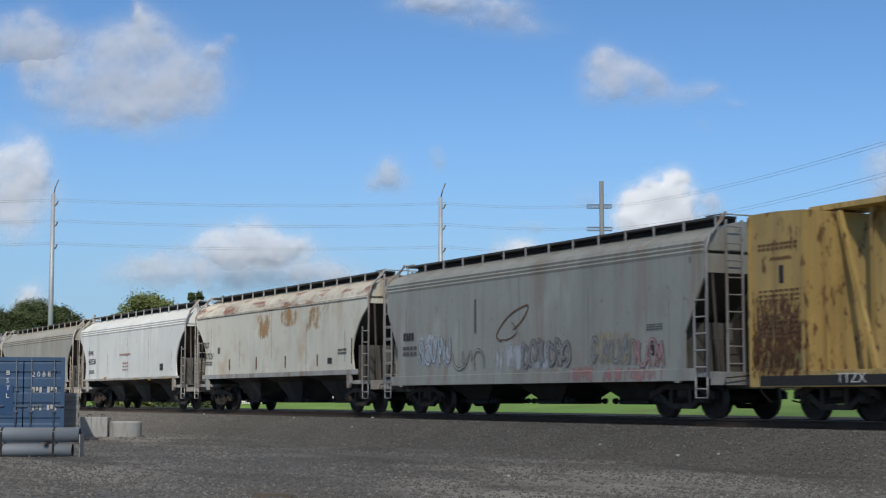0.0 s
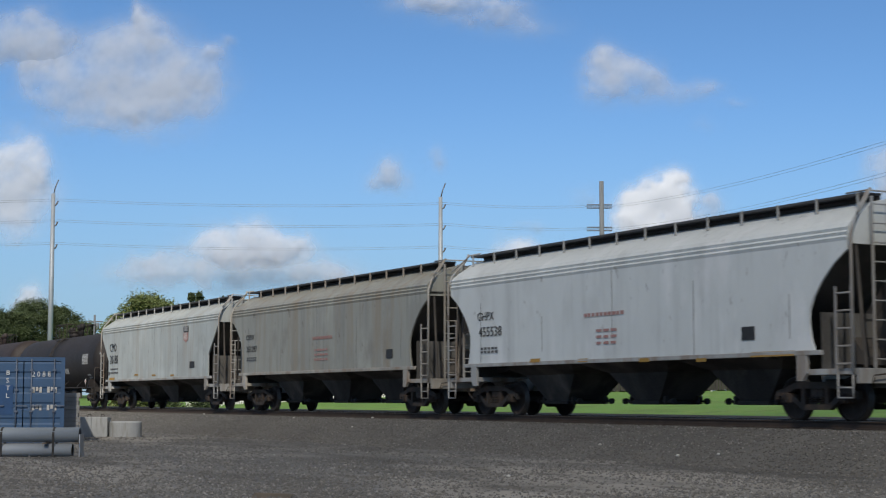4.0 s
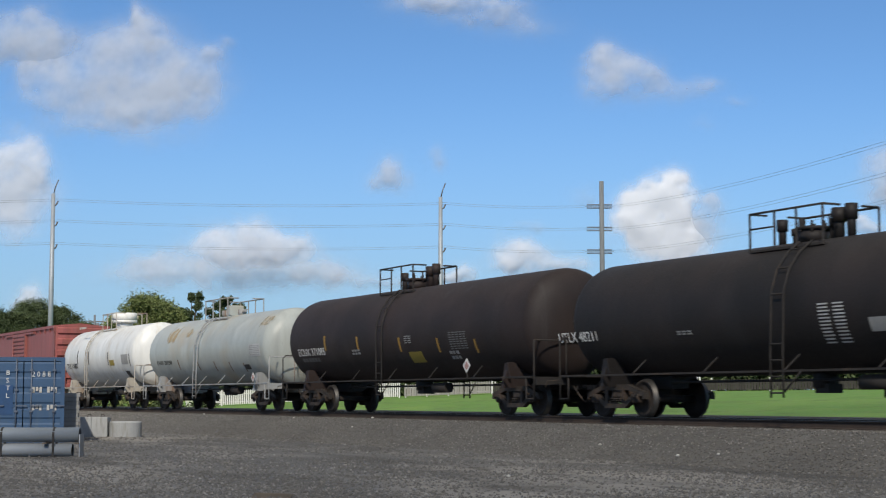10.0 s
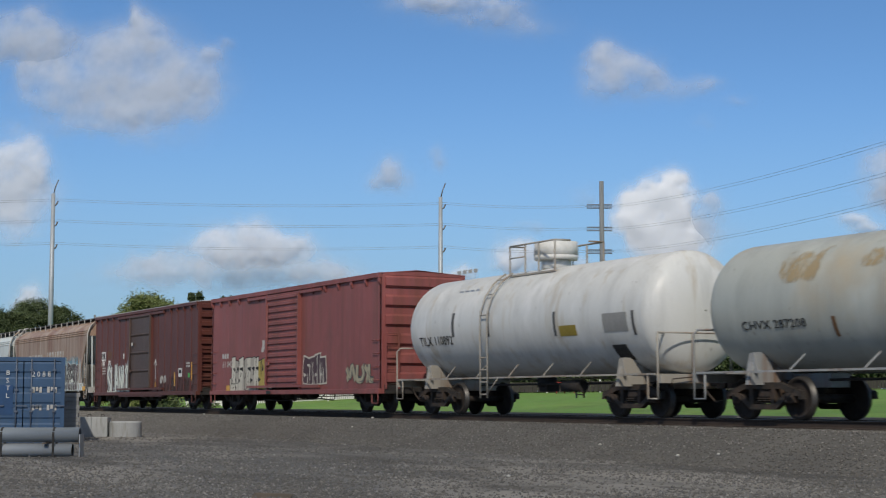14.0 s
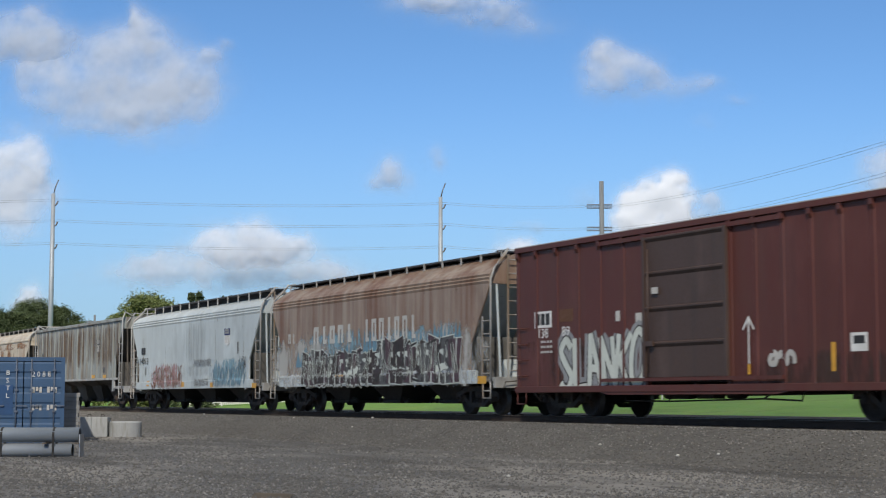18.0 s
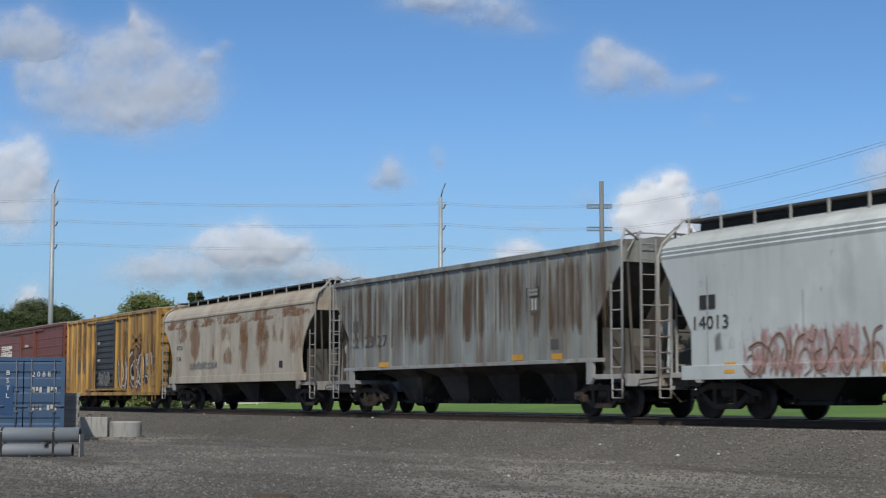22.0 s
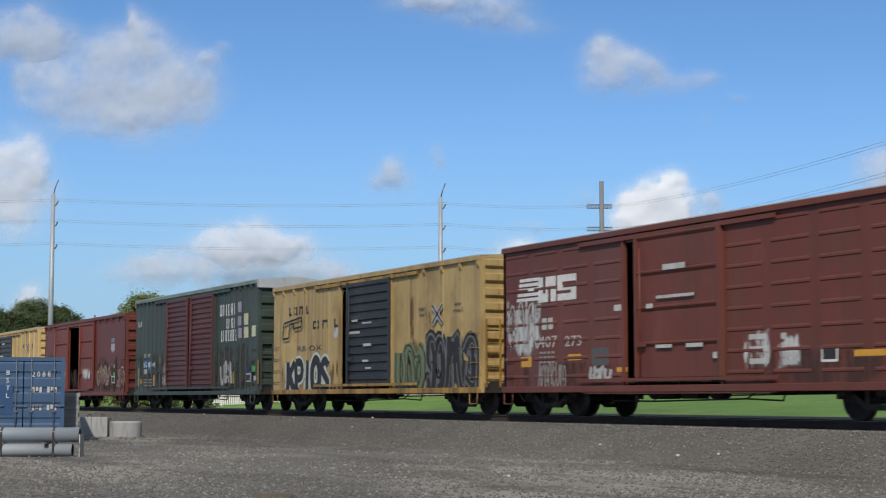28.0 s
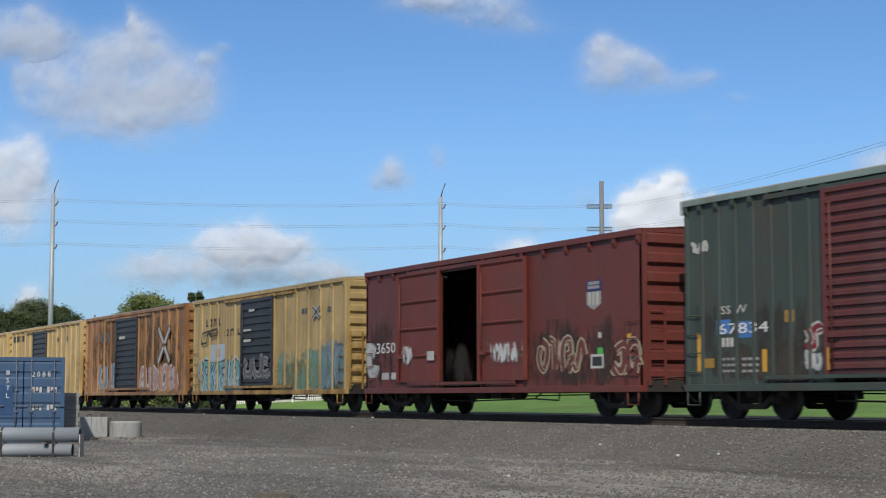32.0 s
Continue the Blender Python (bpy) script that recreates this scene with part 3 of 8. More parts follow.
        end_ladder(car, trim, s * (h + 0.14), -w + 0.10, -w + 0.55, zb + 0.1, zb + 1.9 if s < 0 else zb + 2.0, 5)
        for k in range(4):
            z = zb + 0.38 + 0.42 * k
            bm = B()
            pipe(bm, [(s * (h - 0.10), -w, z), (s * (h - 0.10), -w - 0.06, z), (s * (h - 0.55), -w - 0.06, z), (s * (h - 0.55), -w, z)], 0.014, 6)
            part("grab_iron", bm, trim, car)
        bm = B()
        pipe(bm, [(s * (h - 0.10), -w - 0.06, zb), (s * (h - 0.10), -w - 0.06, 0.36), (s * (h - 0.55), -w - 0.06, 0.36), (s * (h - 0.55), -w - 0.06, zb)], 0.02, 6)
        part("sill_step", bm, trim, car)
        bm = B()
        box(bm, s * (h - 2.2), s * (h + 0.12), -0.25, 0.25, 0.70, 1.02, 0.01)
        box(bm, s * (h - 0.02), s * (h + 0.10), -w + 0.1, w - 0.1, zb - 0.06, zb + 0.22, 0.01)
        part("end_sill", bm, UNDER, car)
    # roof: low gable with cross ribs
    bm = B()
    slab(bm, [(-w - 0.08, ze + 0.055), (0, ze + rise), (w + 0.08, ze + 0.055), (w + 0.08, ze + 0.032), (0, ze + rise - 0.04), (-w - 0.08, ze + 0.032)], -h, h, "x")
    roof = part("roof", bm, roof_mat or skin, car)
    bm = B()
    slab(bm, [(-w + 0.25, ze + 0.05), (0, ze + rise), (w - 0.25, ze + 0.05), (w - 0.25, ze + 0.09), (0, ze + rise + 0.045), (-w + 0.25, ze + 0.09)], -0.05, 0.05, "x")
    rib = mesh_of(bm, "roof_rib", roof_mat or skin)
    for k in range(14):
        r = part("roof_rib", rib, None, roof)
        r.location.x = -h + 0.4 + (2 * h - 0.8) * k / 13
    # centre sill and brake gear
    bm = B()
    box(bm, -h + 1.5, h - 1.5, -0.22, 0.22, 0.74, 1.0)
    for k in range(7):
        x = -h + 2.8 + (2 * h - 5.6) * k / 6
        box(bm, x - 0.06, x + 0.06, -w + 0.1, w - 0.1, 0.76, zb + 0.16)
    part("centre_sill", bm, UNDER, car)
    bm = B()
    tube(bm, (-1.9, -0.75, 0.66), (-0.9, -0.75, 0.66), 0.17, 14)
    tube(bm, (0.4, -0.7, 0.64), (0.9, -0.7, 0.64), 0.14, 14)
    pipe(bm, [(-h + 2.4, -0.45, 0.62), (-1.9, -0.55, 0.60), (0.9, -0.55, 0.58), (h - 2.4, -0.45, 0.62)], 0.018, 6)
    pipe(bm, [(-3.4, -1.0, 0.70), (-3.3, -1.0, 0.46), (-1.6, -0.95, 0.44), (1.9, -0.95, 0.50), (3.2, -1.0, 0.46), (3.3, -1.0, 0.70)], 0.020, 6)
    pipe(bm, [(-1.6, -0.95, 0.44), (-1.5, -0.9, 0.66)], 0.02, 6)
    pipe(bm, [(1.9, -0.95, 0.50), (2.3, -0.9, 0.70)], 0.02, 6)
    box(bm, -0.5, 0.1, -0.95, -0.6, 0.50, 0.72)
    part("brake_gear", bm, UNDER, car)
    running_gear(car, no, h, inset)
    return car, h, w


# ---------- tank car ----------
def tankcar(label, lo, hi, skin, trim, r=1.40, zc=2.42, shell=(0.55, 0.55), inset=1.9, saddle=None, platform=True, side_rail=True, ladder_at=0.0, dome="pipes", bands=(), deck_at=0.0, deck_half=1.2):
    car, h, no = railcar("tank_car", label, "railway wagon", lo, hi, "cars of the freight train")
    saddle = saddle or skin
    x0, x1 = -h + shell[0], h - shell[1]
    n, dish = 56, 0.62
    bm = B()
    prof = [(x0, 0.02)] + [(x0 + dish * (1 - math.cos(b)), r * math.sin(b) ** 0.75) for b in [math.pi / 2 * k / 9 for k in range(1, 10)]]
    prof += [(-x + x0 + x1, q) for x, q in prof[::-1]]
    mid = []
    for k in range(1, 9):
        mid.append((prof[9][0] + (prof[10][0] - prof[9][0]) * k / 9, r))
    prof = prof[:10] + mid + prof[10:]
    rings = [[bm.verts.new((x, q * math.cos(k * math.tau / n), zc + q * math.sin(k * math.tau / n))) for k in range(n)] for x, q in prof]
    for a, b in zip(rings, rings[1:]):
        for k in range(n):
            bm.faces.new((a[k], a[(k + 1) % n], b[(k + 1) % n], b[k])).smooth = True
    part("tank_shell", bm, skin, car)
    for bx in bands:
        bm = B()
        pts = [(math.cos(a) * (r + 0.012), zc + math.sin(a) * (r + 0.012)) for a in [math.tau * k / 40 for k in range(40)]]
        slab(bm, pts, bx - 0.05, bx + 0.05, "x")
        part("weld_band", bm, skin, car)
    for s in (-1, 1):
        bm = B()
        box(bm, s * (h - 3.2), s * h, -0.25, 0.25, 0.74, 1.05, 0.01)
        box(bm, s * (h - 0.15), s * h, -1.5, 1.5, 0.86, 1.06, 0.01)
        box(bm, s * (h - 1.2), s * h, -1.5, 1.5, 1.04, 1.08)
        part("stub_sill", bm, trim, car)
        bm = B()
        c = s * (h - inset)
        slab(bm, [(-1.45, 0.80), (1.45, 0.80), (1.42, 1.02), (1.26, 1.50), (1.12, 1.50), (0.5, 1.18), (-0.5, 1.18), (-1.12, 1.50), (-1.26, 1.50), (-1.42, 1.02)], c - 0.07, c + 0.07, "x")
        for wy in (-1, 1):
            slab(bm, [(c - 0.20, 1.05), (c + 0.20, 1.05), (c + 0.08, 1.48), (c - 0.08, 1.48)], wy * 1.30, wy * 1.33)
        part("saddle", bm, saddle, car)
        for wy in (-1, 1):
            bm = B()
            pipe(bm, [(s * (h - 0.1), wy * 1.52, 0.5), (s * (h - 0.1), wy * 1.52, 1.06), (s * (h - 0.1), wy * 1.52, 1.95), (s * (h - 0.2), wy * 1.45, 2.05), (s * (h - 0.45), wy * 1.1, 2.05)], 0.024, 6)
            pipe(bm, [(s * (h - 0.1), wy * 1.52, 0.5), (s * (h - 0.5), wy * 1.52, 0.5), (s * (h - 0.5), wy * 1.52, 1.06)], 0.024, 6)
            part("handrail", bm, trim, car)
        bm = B()
        pipe(bm, [(s * (h - 0.12), -1.45, 2.05), (s * (h - 0.12), 1.45, 2.05)], 0.022, 6)
        pipe(bm, [(s * (h - 0.12), -0.5, 1.05), (s * (h - 0.12), -0.5, 2.05)], 0.022, 6)
        part("end_rail", bm, trim, car)
    if side_rail:
        for wy in (-1, 1):
            bm = B()
            box(bm, -h + 0.2, h - 0.2, wy * 1.51, wy * 1.55, 1.055, 1.10)
            for k in range(5):
                x = -h + 3.4 + (2 * h - 6.8) * k / 4
                tube(bm, (x, wy * 1.53, 1.10), (x + 0.22, wy * (r - 0.14), 1.42), 0.021, 6)
            part("side_rail", bm, trim, car)
    bm = B()
    tube(bm, (-0.5, 0, zc - r + 0.02), (-0.5, 0, zc - r - 0.28), 0.28, 14)
    box(bm, -0.62, -0.2, -0.2, 0.2, zc - r - 0.40, zc - r - 0.2)
    pipe(bm, [(-h + 3.2, -0.3, 0.90), (h - 3.2, -0.3, 0.90)], 0.03, 6)
    tube(bm, (1.2, -0.5, 0.84), (2.1, -0.5, 0.84), 0.16, 12)
    part("outlet_gear", bm, UNDER, car)
    z = zc + r
    if platform:
        a0, a1 = deck_at - deck_half, deck_at + deck_half
        for wy in (-1, 1):
            bm = B()
            box(bm, a0, a1, wy * 0.42, wy * 0.80, z - 0.20, z - 0.15)
            deck = part("top_platform", bm, trim, car)
            for x in (a0, deck_at - deck_half * 0.3, deck_at + deck_half * 0.3, a1):
                bm = B()
                tube(bm, (x, wy * 0.78, z - 0.2), (x, wy * 0.78, z + 0.66), 0.026, 6)
                part("rail_post", bm, trim, deck)
            bm = B()
            pipe(bm, [(a0, wy * 0.3, z + 0.66), (a0, wy * 0.78, z + 0.66), (a1, wy * 0.78, z + 0.66), (a1, wy * 0.3, z + 0.66)], 0.026, 6)
            part("safety_rail", bm, trim, deck)
            bm = B()
            pipe(bm, [(a0, wy * 0.78, z + 0.32), (deck_at - deck_half * 0.3, wy * 0.78, z + 0.32)], 0.02, 6)
            part("mid_rail", bm, trim, deck)
        for wy in (-1, 1):
            bm = B()
            for x in (ladder_at - 0.2, ladder_at + 0.2):
                pts = [(x, wy * (r + 0.10) * math.cos(a), zc + (r + 0.10) * math.sin(a)) for a in [radians(q) for q in (62, 45, 28, 10, -5)]]
                pipe(bm, pts + [(x, wy * 1.58, 1.45), (x, wy * 1.58, 0.52)], 0.025, 6)
            for k in range(4):
                zz = 0.62 + 0.34 * k
                tube(bm, (ladder_at - 0.2, wy * 1.58, zz), (ladder_at + 0.2, wy * 1.58, zz), 0.02, 6)
            for q in (50, 30, 8):
                a = radians(q)
                p = (wy * (r + 0.10) * math.cos(a), zc + (r + 0.10) * math.sin(a))
                tube(bm, (ladder_at - 0.2, *p), (ladder_at + 0.2, *p), 0.02, 6)
            pipe(bm, [(ladder_at + 0.2, wy * 1.58, 0.62), (ladder_at + 0.75, wy * 1.53, 1.1)], 0.02, 6)
            part("ladder", bm, trim, car)
    if dome == "pipes":
        bm = B()
        tube(bm, (deck_at, 0, z - 0.05), (deck_at, 0, z + 0.24), 0.34, 18)
        tube(bm, (deck_at, 0, z + 0.24), (deck_at, 0, z + 0.31), 0.39, 18)
        for k in range(8):
            a = k * math.tau / 8
            tube(bm, (deck_at + 0.36 * math.cos(a), 0.36 * math.sin(a), z + 0.20), (deck_at + 0.36 * math.cos(a), 0.36 * math.sin(a), z + 0.42), 0.03, 6)
        part("manway", bm, skin, car)
        for x, hh, rr in ((-1.15, 0.58, 0.13), (-0.70, 0.34, 0.10), (-0.52, 0.55, 0.05), (0.50, 0.46, 0.07), (0.72, 0.66, 0.17), (1.10, 0.72, 0.14)):
            bm = B()
            tube(bm, (deck_at + x, 0.1, z - 0.05), (deck_at + x, 0.1, z + hh), rr * 0.7, 12)
            tube(bm, (deck_at + x, 0.1, z + hh * 0.55), (deck_at + x, 0.1, z + hh), rr, 12)
            part("valve", bm, skin, car)
    elif dome == "bonnet":
        bm = B()
        tube(bm, (deck_at, 0, z - 0.05), (deck_at, 0, z + 0.22), 0.42, 20)
        tube(bm, (deck_at, 0, z + 0.22), (deck_at, 0, z + 0.34), 0.60, 24, 0.62)
        tube(bm, (deck_at, 0, z + 0.34), (deck_at, 0, z + 0.72), 0.62, 24, 0.60)
        part("protective_bonnet", bm, WHITE, car, "white steel bonnet over the valves")
    elif dome == "box":
        bm = B()
        box(bm, deck_at - 0.15, deck_at + 0.35, -0.3, 0.3, z - 0.02, z + 0.42, 0.03)
        part("valve_box", bm, skin, car)
        bm = B()
        tube(bm, (deck_at - 0.75, 0, z - 0.05), (deck_at - 0.75, 0, z + 0.25), 0.26, 16)
        tube(bm, (deck_at + 0.9, 0, z - 0.05), (deck_at + 0.9, 0, z + 0.22), 0.16, 12)
        pipe(bm, [(deck_at + 0.6, 0, z + 0.1), (deck_at + 1.4, 0.0, z + 0.16)], 0.06, 8)
        part("manway", bm, trim, car)
    running_gear(car, no, h, inset)
    return car, h, r


# ---------- centre-beam flat car ----------
def centrebeam(label, lo, hi, skin, dark):
    car, h, no = railcar("centrebeam_car", label, "railway wagon", lo, hi, "cars of the freight train")
    w, ze = 1.42, 4.45
    for s in (-1, 1):
        bm = B()
        box(bm, s * (h - 0.06), s * h, -w + 0.06, w - 0.06, 1.0, ze)
        head = part("bulkhead", bm, skin, car)
        for y in (-w + 0.14, -0.5, 0.5, w - 0.14):
            bm = B()
            box(bm, s * h, s * (h + 0.08), y - 0.07, y + 0.07, 1.0, ze)
            part("end_stiffener", bm, skin, head)
        bm = B()
        box(bm, s * (h - 1.80), s * (h - 1.74), -w + 0.06, w - 0.06, 1.0, ze - 0.05)
        part("inner_plate", bm, skin, head)
        bm = B()
        box(bm, s * (h - 1.74), s * (h - 0.06), -w + 0.06, w - 0.06, ze - 0.10, ze - 0.06)
        part("top_plate", bm, skin, head)
        for wy in (-1, 1):
            bm = B()
            slab(bm, [(s * h, 1.0), (s * h, ze), (s * (h - 0.9), ze), (s * (h - 1.80), ze - 0.05), (s * (h - 1.80), 1.0)], wy * (w - 0.06), wy * w)
            part("side_plate", bm, skin, head)
            for dx in (0.03, 1.74):
                bm = B()
                box(bm, s * (h - dx) - 0.035, s * (h - dx) + 0.035, wy * w, wy * (w + 0.035), 1.0, ze - 0.06)
                part("edge_stiffener", bm, skin, head)
        bm = B()
        tube(bm, (s * (h - 1.9), -0.55, ze - 0.05), (s * (h - 2.9), -0.55, 1.1), 0.075, 4)
        part("raking_brace", bm, skin, car)
        bm = B()
        tube(bm, (s * (h - 1.85), -0.9, ze - 0.3), (s * (h - 1.85), -0.9, 1.1), 0.06, 4)
        part("brace_post", bm, skin, car)
    bm = B()
    box(bm, -h, h, -w, w, 0.98, 1.08)
    for wy in (-1, 1):
        box(bm, -h, h, wy * (w - 0.06), wy * (w + 0.04), 0.74, 1.08, 0.012)
    box(bm, -h, h, -0.25, 0.25, 0.66, 1.0)
    part("deck", bm, skin, car)
    bm = B()
    box(bm, -h + 0.95, h - 0.95, -0.55, 0.55, ze + 0.01, ze + 0.13, 0.01)
    part("top_chord", bm, skin, car)
    n = 9
    for k in range(n):
        x = -h + 2.5 + (2 * h - 5.0) * k / (n - 1)
        bm = B()
        box(bm, x - 0.07, x + 0.07, -0.22, 0.22, 1.08, ze + 0.01)
        part("centre_post", bm, skin, car)
        if k < n - 1:
            xn = -h + 2.5 + (2 * h - 5.0) * (k + 1) / (n - 1)
            bm = B()
            a, b = (x, xn) if k % 2 else (xn, x)
            slab(bm, [(a - 0.07, 1.08), (a + 0.07, 1.08), (b + 0.07, ze), (b - 0.07, ze)], -0.06, 0.06)
            part("diagonal_brace", bm, dark, car)
    running_gear(car, no, h, 2.2)
    return car, h, w
# ---------- the train, from its head ----------
YELLOW_OLD = paint("worn_yellow_car_paint", (0.50, 0.35, 0.12), 0.85, rust=((0.13, 0.06, 0.03), 0.20), grime=0.35, seed=3, rust_stretch=(3, 3, 1.2), rust_scale=2.0, rust_soft=0.05)
GREY_A = paint("dull_grey_car_paint", (0.33, 0.345, 0.32), 0.84, rust=((0.26, 0.22, 0.17), 0.25), grime=0.25, seed=1, dirt=0.9)
CREAM = paint("cream_car_paint", (0.66, 0.65, 0.56), 0.88, rust=((0.40, 0.22, 0.06), 0.12), grime=0.05, seed=2, rust_stretch=(0.6, 0.6, 0.5), rust_soft=0.2, dirt=0.5)
CREAM_ROOF = paint("rusting_cream_roof_paint", (0.64, 0.60, 0.50), 0.85, rust=((0.26, 0.11, 0.06), 0.28), grime=0.3, seed=4, rust_stretch=(0.9, 3, 3), rust_soft=0.08)
WHITE_CAR = paint("off_white_car_paint", (0.64, 0.67, 0.66), 0.88, grime=0.1, seed=5, dirt=0.5)
TAN_GREY = paint("dusty_tan_grey_car_paint", (0.325, 0.325, 0.285), 0.86, rust=((0.27, 0.23, 0.17), 0.35), grime=0.45, seed=6)
CMO_GREY = paint("pale_grey_car_paint", (0.42, 0.45, 0.435), 0.88, rust=((0.33, 0.31, 0.27), 0.28), grime=0.25, seed=7, dirt=0.9)
TANK_BLACK = paint("sooty_black_tank_paint", (0.0135, 0.0115, 0.0115), 0.8, 0.66, rust=((0.03, 0.022, 0.02), 0.35), grime=-0.1, dirt=0.22, seed=8, rust_stretch=(0.6, 0.6, 0.5), rust_soft=0.3)
TANK_BROWN = paint("brown_black_tank_paint", (0.022, 0.0155, 0.0145), 0.8, 0.66, rust=((0.042, 0.028, 0.025), 0.45), grime=-0.1, dirt=0.22, seed=9, rust_stretch=(0.6, 0.6, 0.5), rust_soft=0.3)
TANK_GREY = paint("light_grey_tank_paint", (0.40, 0.425, 0.40), 0.9, 0.42, dirt=0.5, rust=((0.42, 0.33, 0.20), 0.20), grime=0.3, seed=10, rust_stretch=(0.5, 0.5, 0.5), rust_soft=0.2)
TANK_WHITE = paint("white_tank_paint", (0.63, 0.64, 0.625), 0.92, 0.4, dirt=0.4, rust=((0.45, 0.40, 0.32), 0.15), grime=0.3, seed=11)
KCS_PINK = paint("faded_red_car_paint", (0.275, 0.084, 0.077), 0.85, rust=((0.19, 0.07, 0.055), 0.3), grime=0.25, seed=12)
KCS_DARK = paint("dark_oxide_red_car_paint", (0.098, 0.030, 0.023), 0.86, rust=((0.09, 0.034, 0.025), 0.3), grime=0.1, seed=13, dirt=0.9)
UP_RUST = paint("heavily_rusted_grey_paint", (0.36, 0.29, 0.23), 0.82, rust=((0.155, 0.068, 0.037), 0.70), grime=0.3, seed=14, rust_soft=0.22, rust_stretch=(2.0, 2.0, 0.16))
UP_PALE = paint("pale_blue_car_paint", (0.48, 0.53, 0.54), 0.9, grime=0.15, seed=15, dirt=0.7)
UP_RIB = paint("rust_streaked_grey_paint", (0.30, 0.33, 0.32), 0.85, rust=((0.12, 0.08, 0.05), 0.55), grime=0.4, seed=16, rust_soft=0.2, rust_stretch=(1.9, 1.9, 0.26))
TAN_RUST = paint("rust_blotched_tan_paint", (0.49, 0.445, 0.36), 0.9, rust=((0.30, 0.19, 0.11), 0.20), grime=0.2, seed=17, rust_soft=0.25, rust_scale=1.0, rust_stretch=(1.1, 1.1, 0.5), dirt=1.0)
RB_DIRTY = paint("dirty_yellow_car_paint", (0.44, 0.26, 0.06), 0.75, rust=((0.13, 0.07, 0.03), 0.5), grime=0.4, seed=18, rust_stretch=(3, 3, 0.3))
RB_YELLOW = paint("faded_yellow_car_paint", (0.47, 0.335, 0.135), 0.88, rust=((0.24, 0.13, 0.06), 0.2), grime=0.3, seed=19, rust_stretch=(4, 4, 0.25))
RB_ORANGE = paint("rusted_orange_car_paint", (0.38, 0.20, 0.075), 0.8, rust=((0.17, 0.07, 0.03), 0.5), grime=0.3, seed=20)
NS_RED = paint("oxide_red_car_paint", (0.148, 0.043, 0.031), 0.82, rust=((0.13, 0.05, 0.035), 0.3), grime=0.25, seed=21)
UP_RED = paint("red_car_paint", (0.138, 0.035, 0.028), 0.8, rust=((0.12, 0.035, 0.028), 0.4), grime=0.25, seed=22)
UP_DOOR = paint("bright_red_door_paint", (0.168, 0.037, 0.026), 0.82, grime=0.3, seed=23)
GREEN = paint("dark_green_car_paint", (0.050, 0.070, 0.058), 0.8, rust=((0.05, 0.055, 0.05), 0.3), grime=0.3, seed=24)
GREEN_ROOF = paint("grey_green_roof_paint", (0.20, 0.26, 0.235), 0.85, grime=0.3, seed=25)
WINE = paint("wine_red_door_paint", (0.12, 0.036, 0.034), 0.85, grime=0.25, seed=26)
SLATE = paint("slate_door_paint", (0.0319, 0.0348, 0.0394), 0.85, grime=0.25, seed=27)
BROWN_DOOR = paint("brown_door_paint", (0.072, 0.046, 0.038), 0.85, grime=0.25, seed=28)
PALE_ROOF = surface("weathered_galvanised_roof", (0.52, 0.53, 0.53), (0.42, 0.42, 0.41), 0.8, rough=0.55, metal=0.2,
                    layers=[((0.3, 0.26, 0.22), 0.55, 0.8, 1.0, (1, 3, 1), (0, 0, 0))])
WHITE_TRIM = paint("white_trim_paint", (0.40, 0.40, 0.385), 0.8, rust=((0.2, 0.14, 0.09), 0.35), grime=0.4, seed=29)
TAN_TRIM = paint("tan_trim_paint", (0.40, 0.37, 0.32), 0.8, rust=((0.2, 0.12, 0.07), 0.3), grime=0.4, seed=30)
# Soot on the bays; on slope sheets and webs, painted-in shade and rust.
BAY_GREY = surface("sooty_shaded_bay_paint", (0.058, 0.052, 0.047), (0.090, 0.080, 0.070), 0.8, rough=0.8, layers=[((0.024, 0.021, 0.019), 0.45, 0.62, 0.7, (1, 1, 0.5), (0, 0, 0)), ((0.13, 0.11, 0.09), 0.56, 0.7, 0.9, (1, 1, 0.6), (4, 2, 0))])
# Greyed below the trim colour: shade painted onto the cross webs.
WEB_GREY = surface("shade_grey_web_paint", (0.17, 0.165, 0.155), (0.10, 0.097, 0.09), 1.2, rough=0.8, layers=[((0.05, 0.045, 0.04), 0.45, 0.7, 1.0, (1, 1, 0.5), (2, 0, 0))])
SEAM = surface("dirty_weld_seam", (0.13, 0.13, 0.125), (0.24, 0.245, 0.24), 2.0, (1, 1, 0.6), 0.7, bump=0)
GREY_TRIM = paint("grey_trim_paint", (0.34, 0.35, 0.35), 0.85, rust=((0.18, 0.11, 0.07), 0.25), grime=0.4, seed=31)

car00 = centrebeam("worn yellow centre-beam flat car with high bulkheads, empty", -27.30, -5.0, YELLOW_OLD, YELLOW_OLD)
car01 = hopper("dull grey covered hopper car with graffiti along its foot", -45.25, -28.50, GREY_A, GREY_TRIM, GREY_A, UNDER, inside=BAY_GREY, zb=1.18, sill=0.28, ze=3.80, bays=3, cut=0.75, zc=2.0, cut_top=3.2, sill_mat=GREY_A)
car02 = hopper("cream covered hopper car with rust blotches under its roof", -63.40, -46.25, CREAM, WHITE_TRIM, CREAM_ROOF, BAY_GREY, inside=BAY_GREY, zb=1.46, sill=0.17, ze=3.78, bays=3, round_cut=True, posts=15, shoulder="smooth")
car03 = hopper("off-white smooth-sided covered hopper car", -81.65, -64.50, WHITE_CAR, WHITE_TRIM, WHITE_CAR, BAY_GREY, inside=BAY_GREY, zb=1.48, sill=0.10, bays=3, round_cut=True)
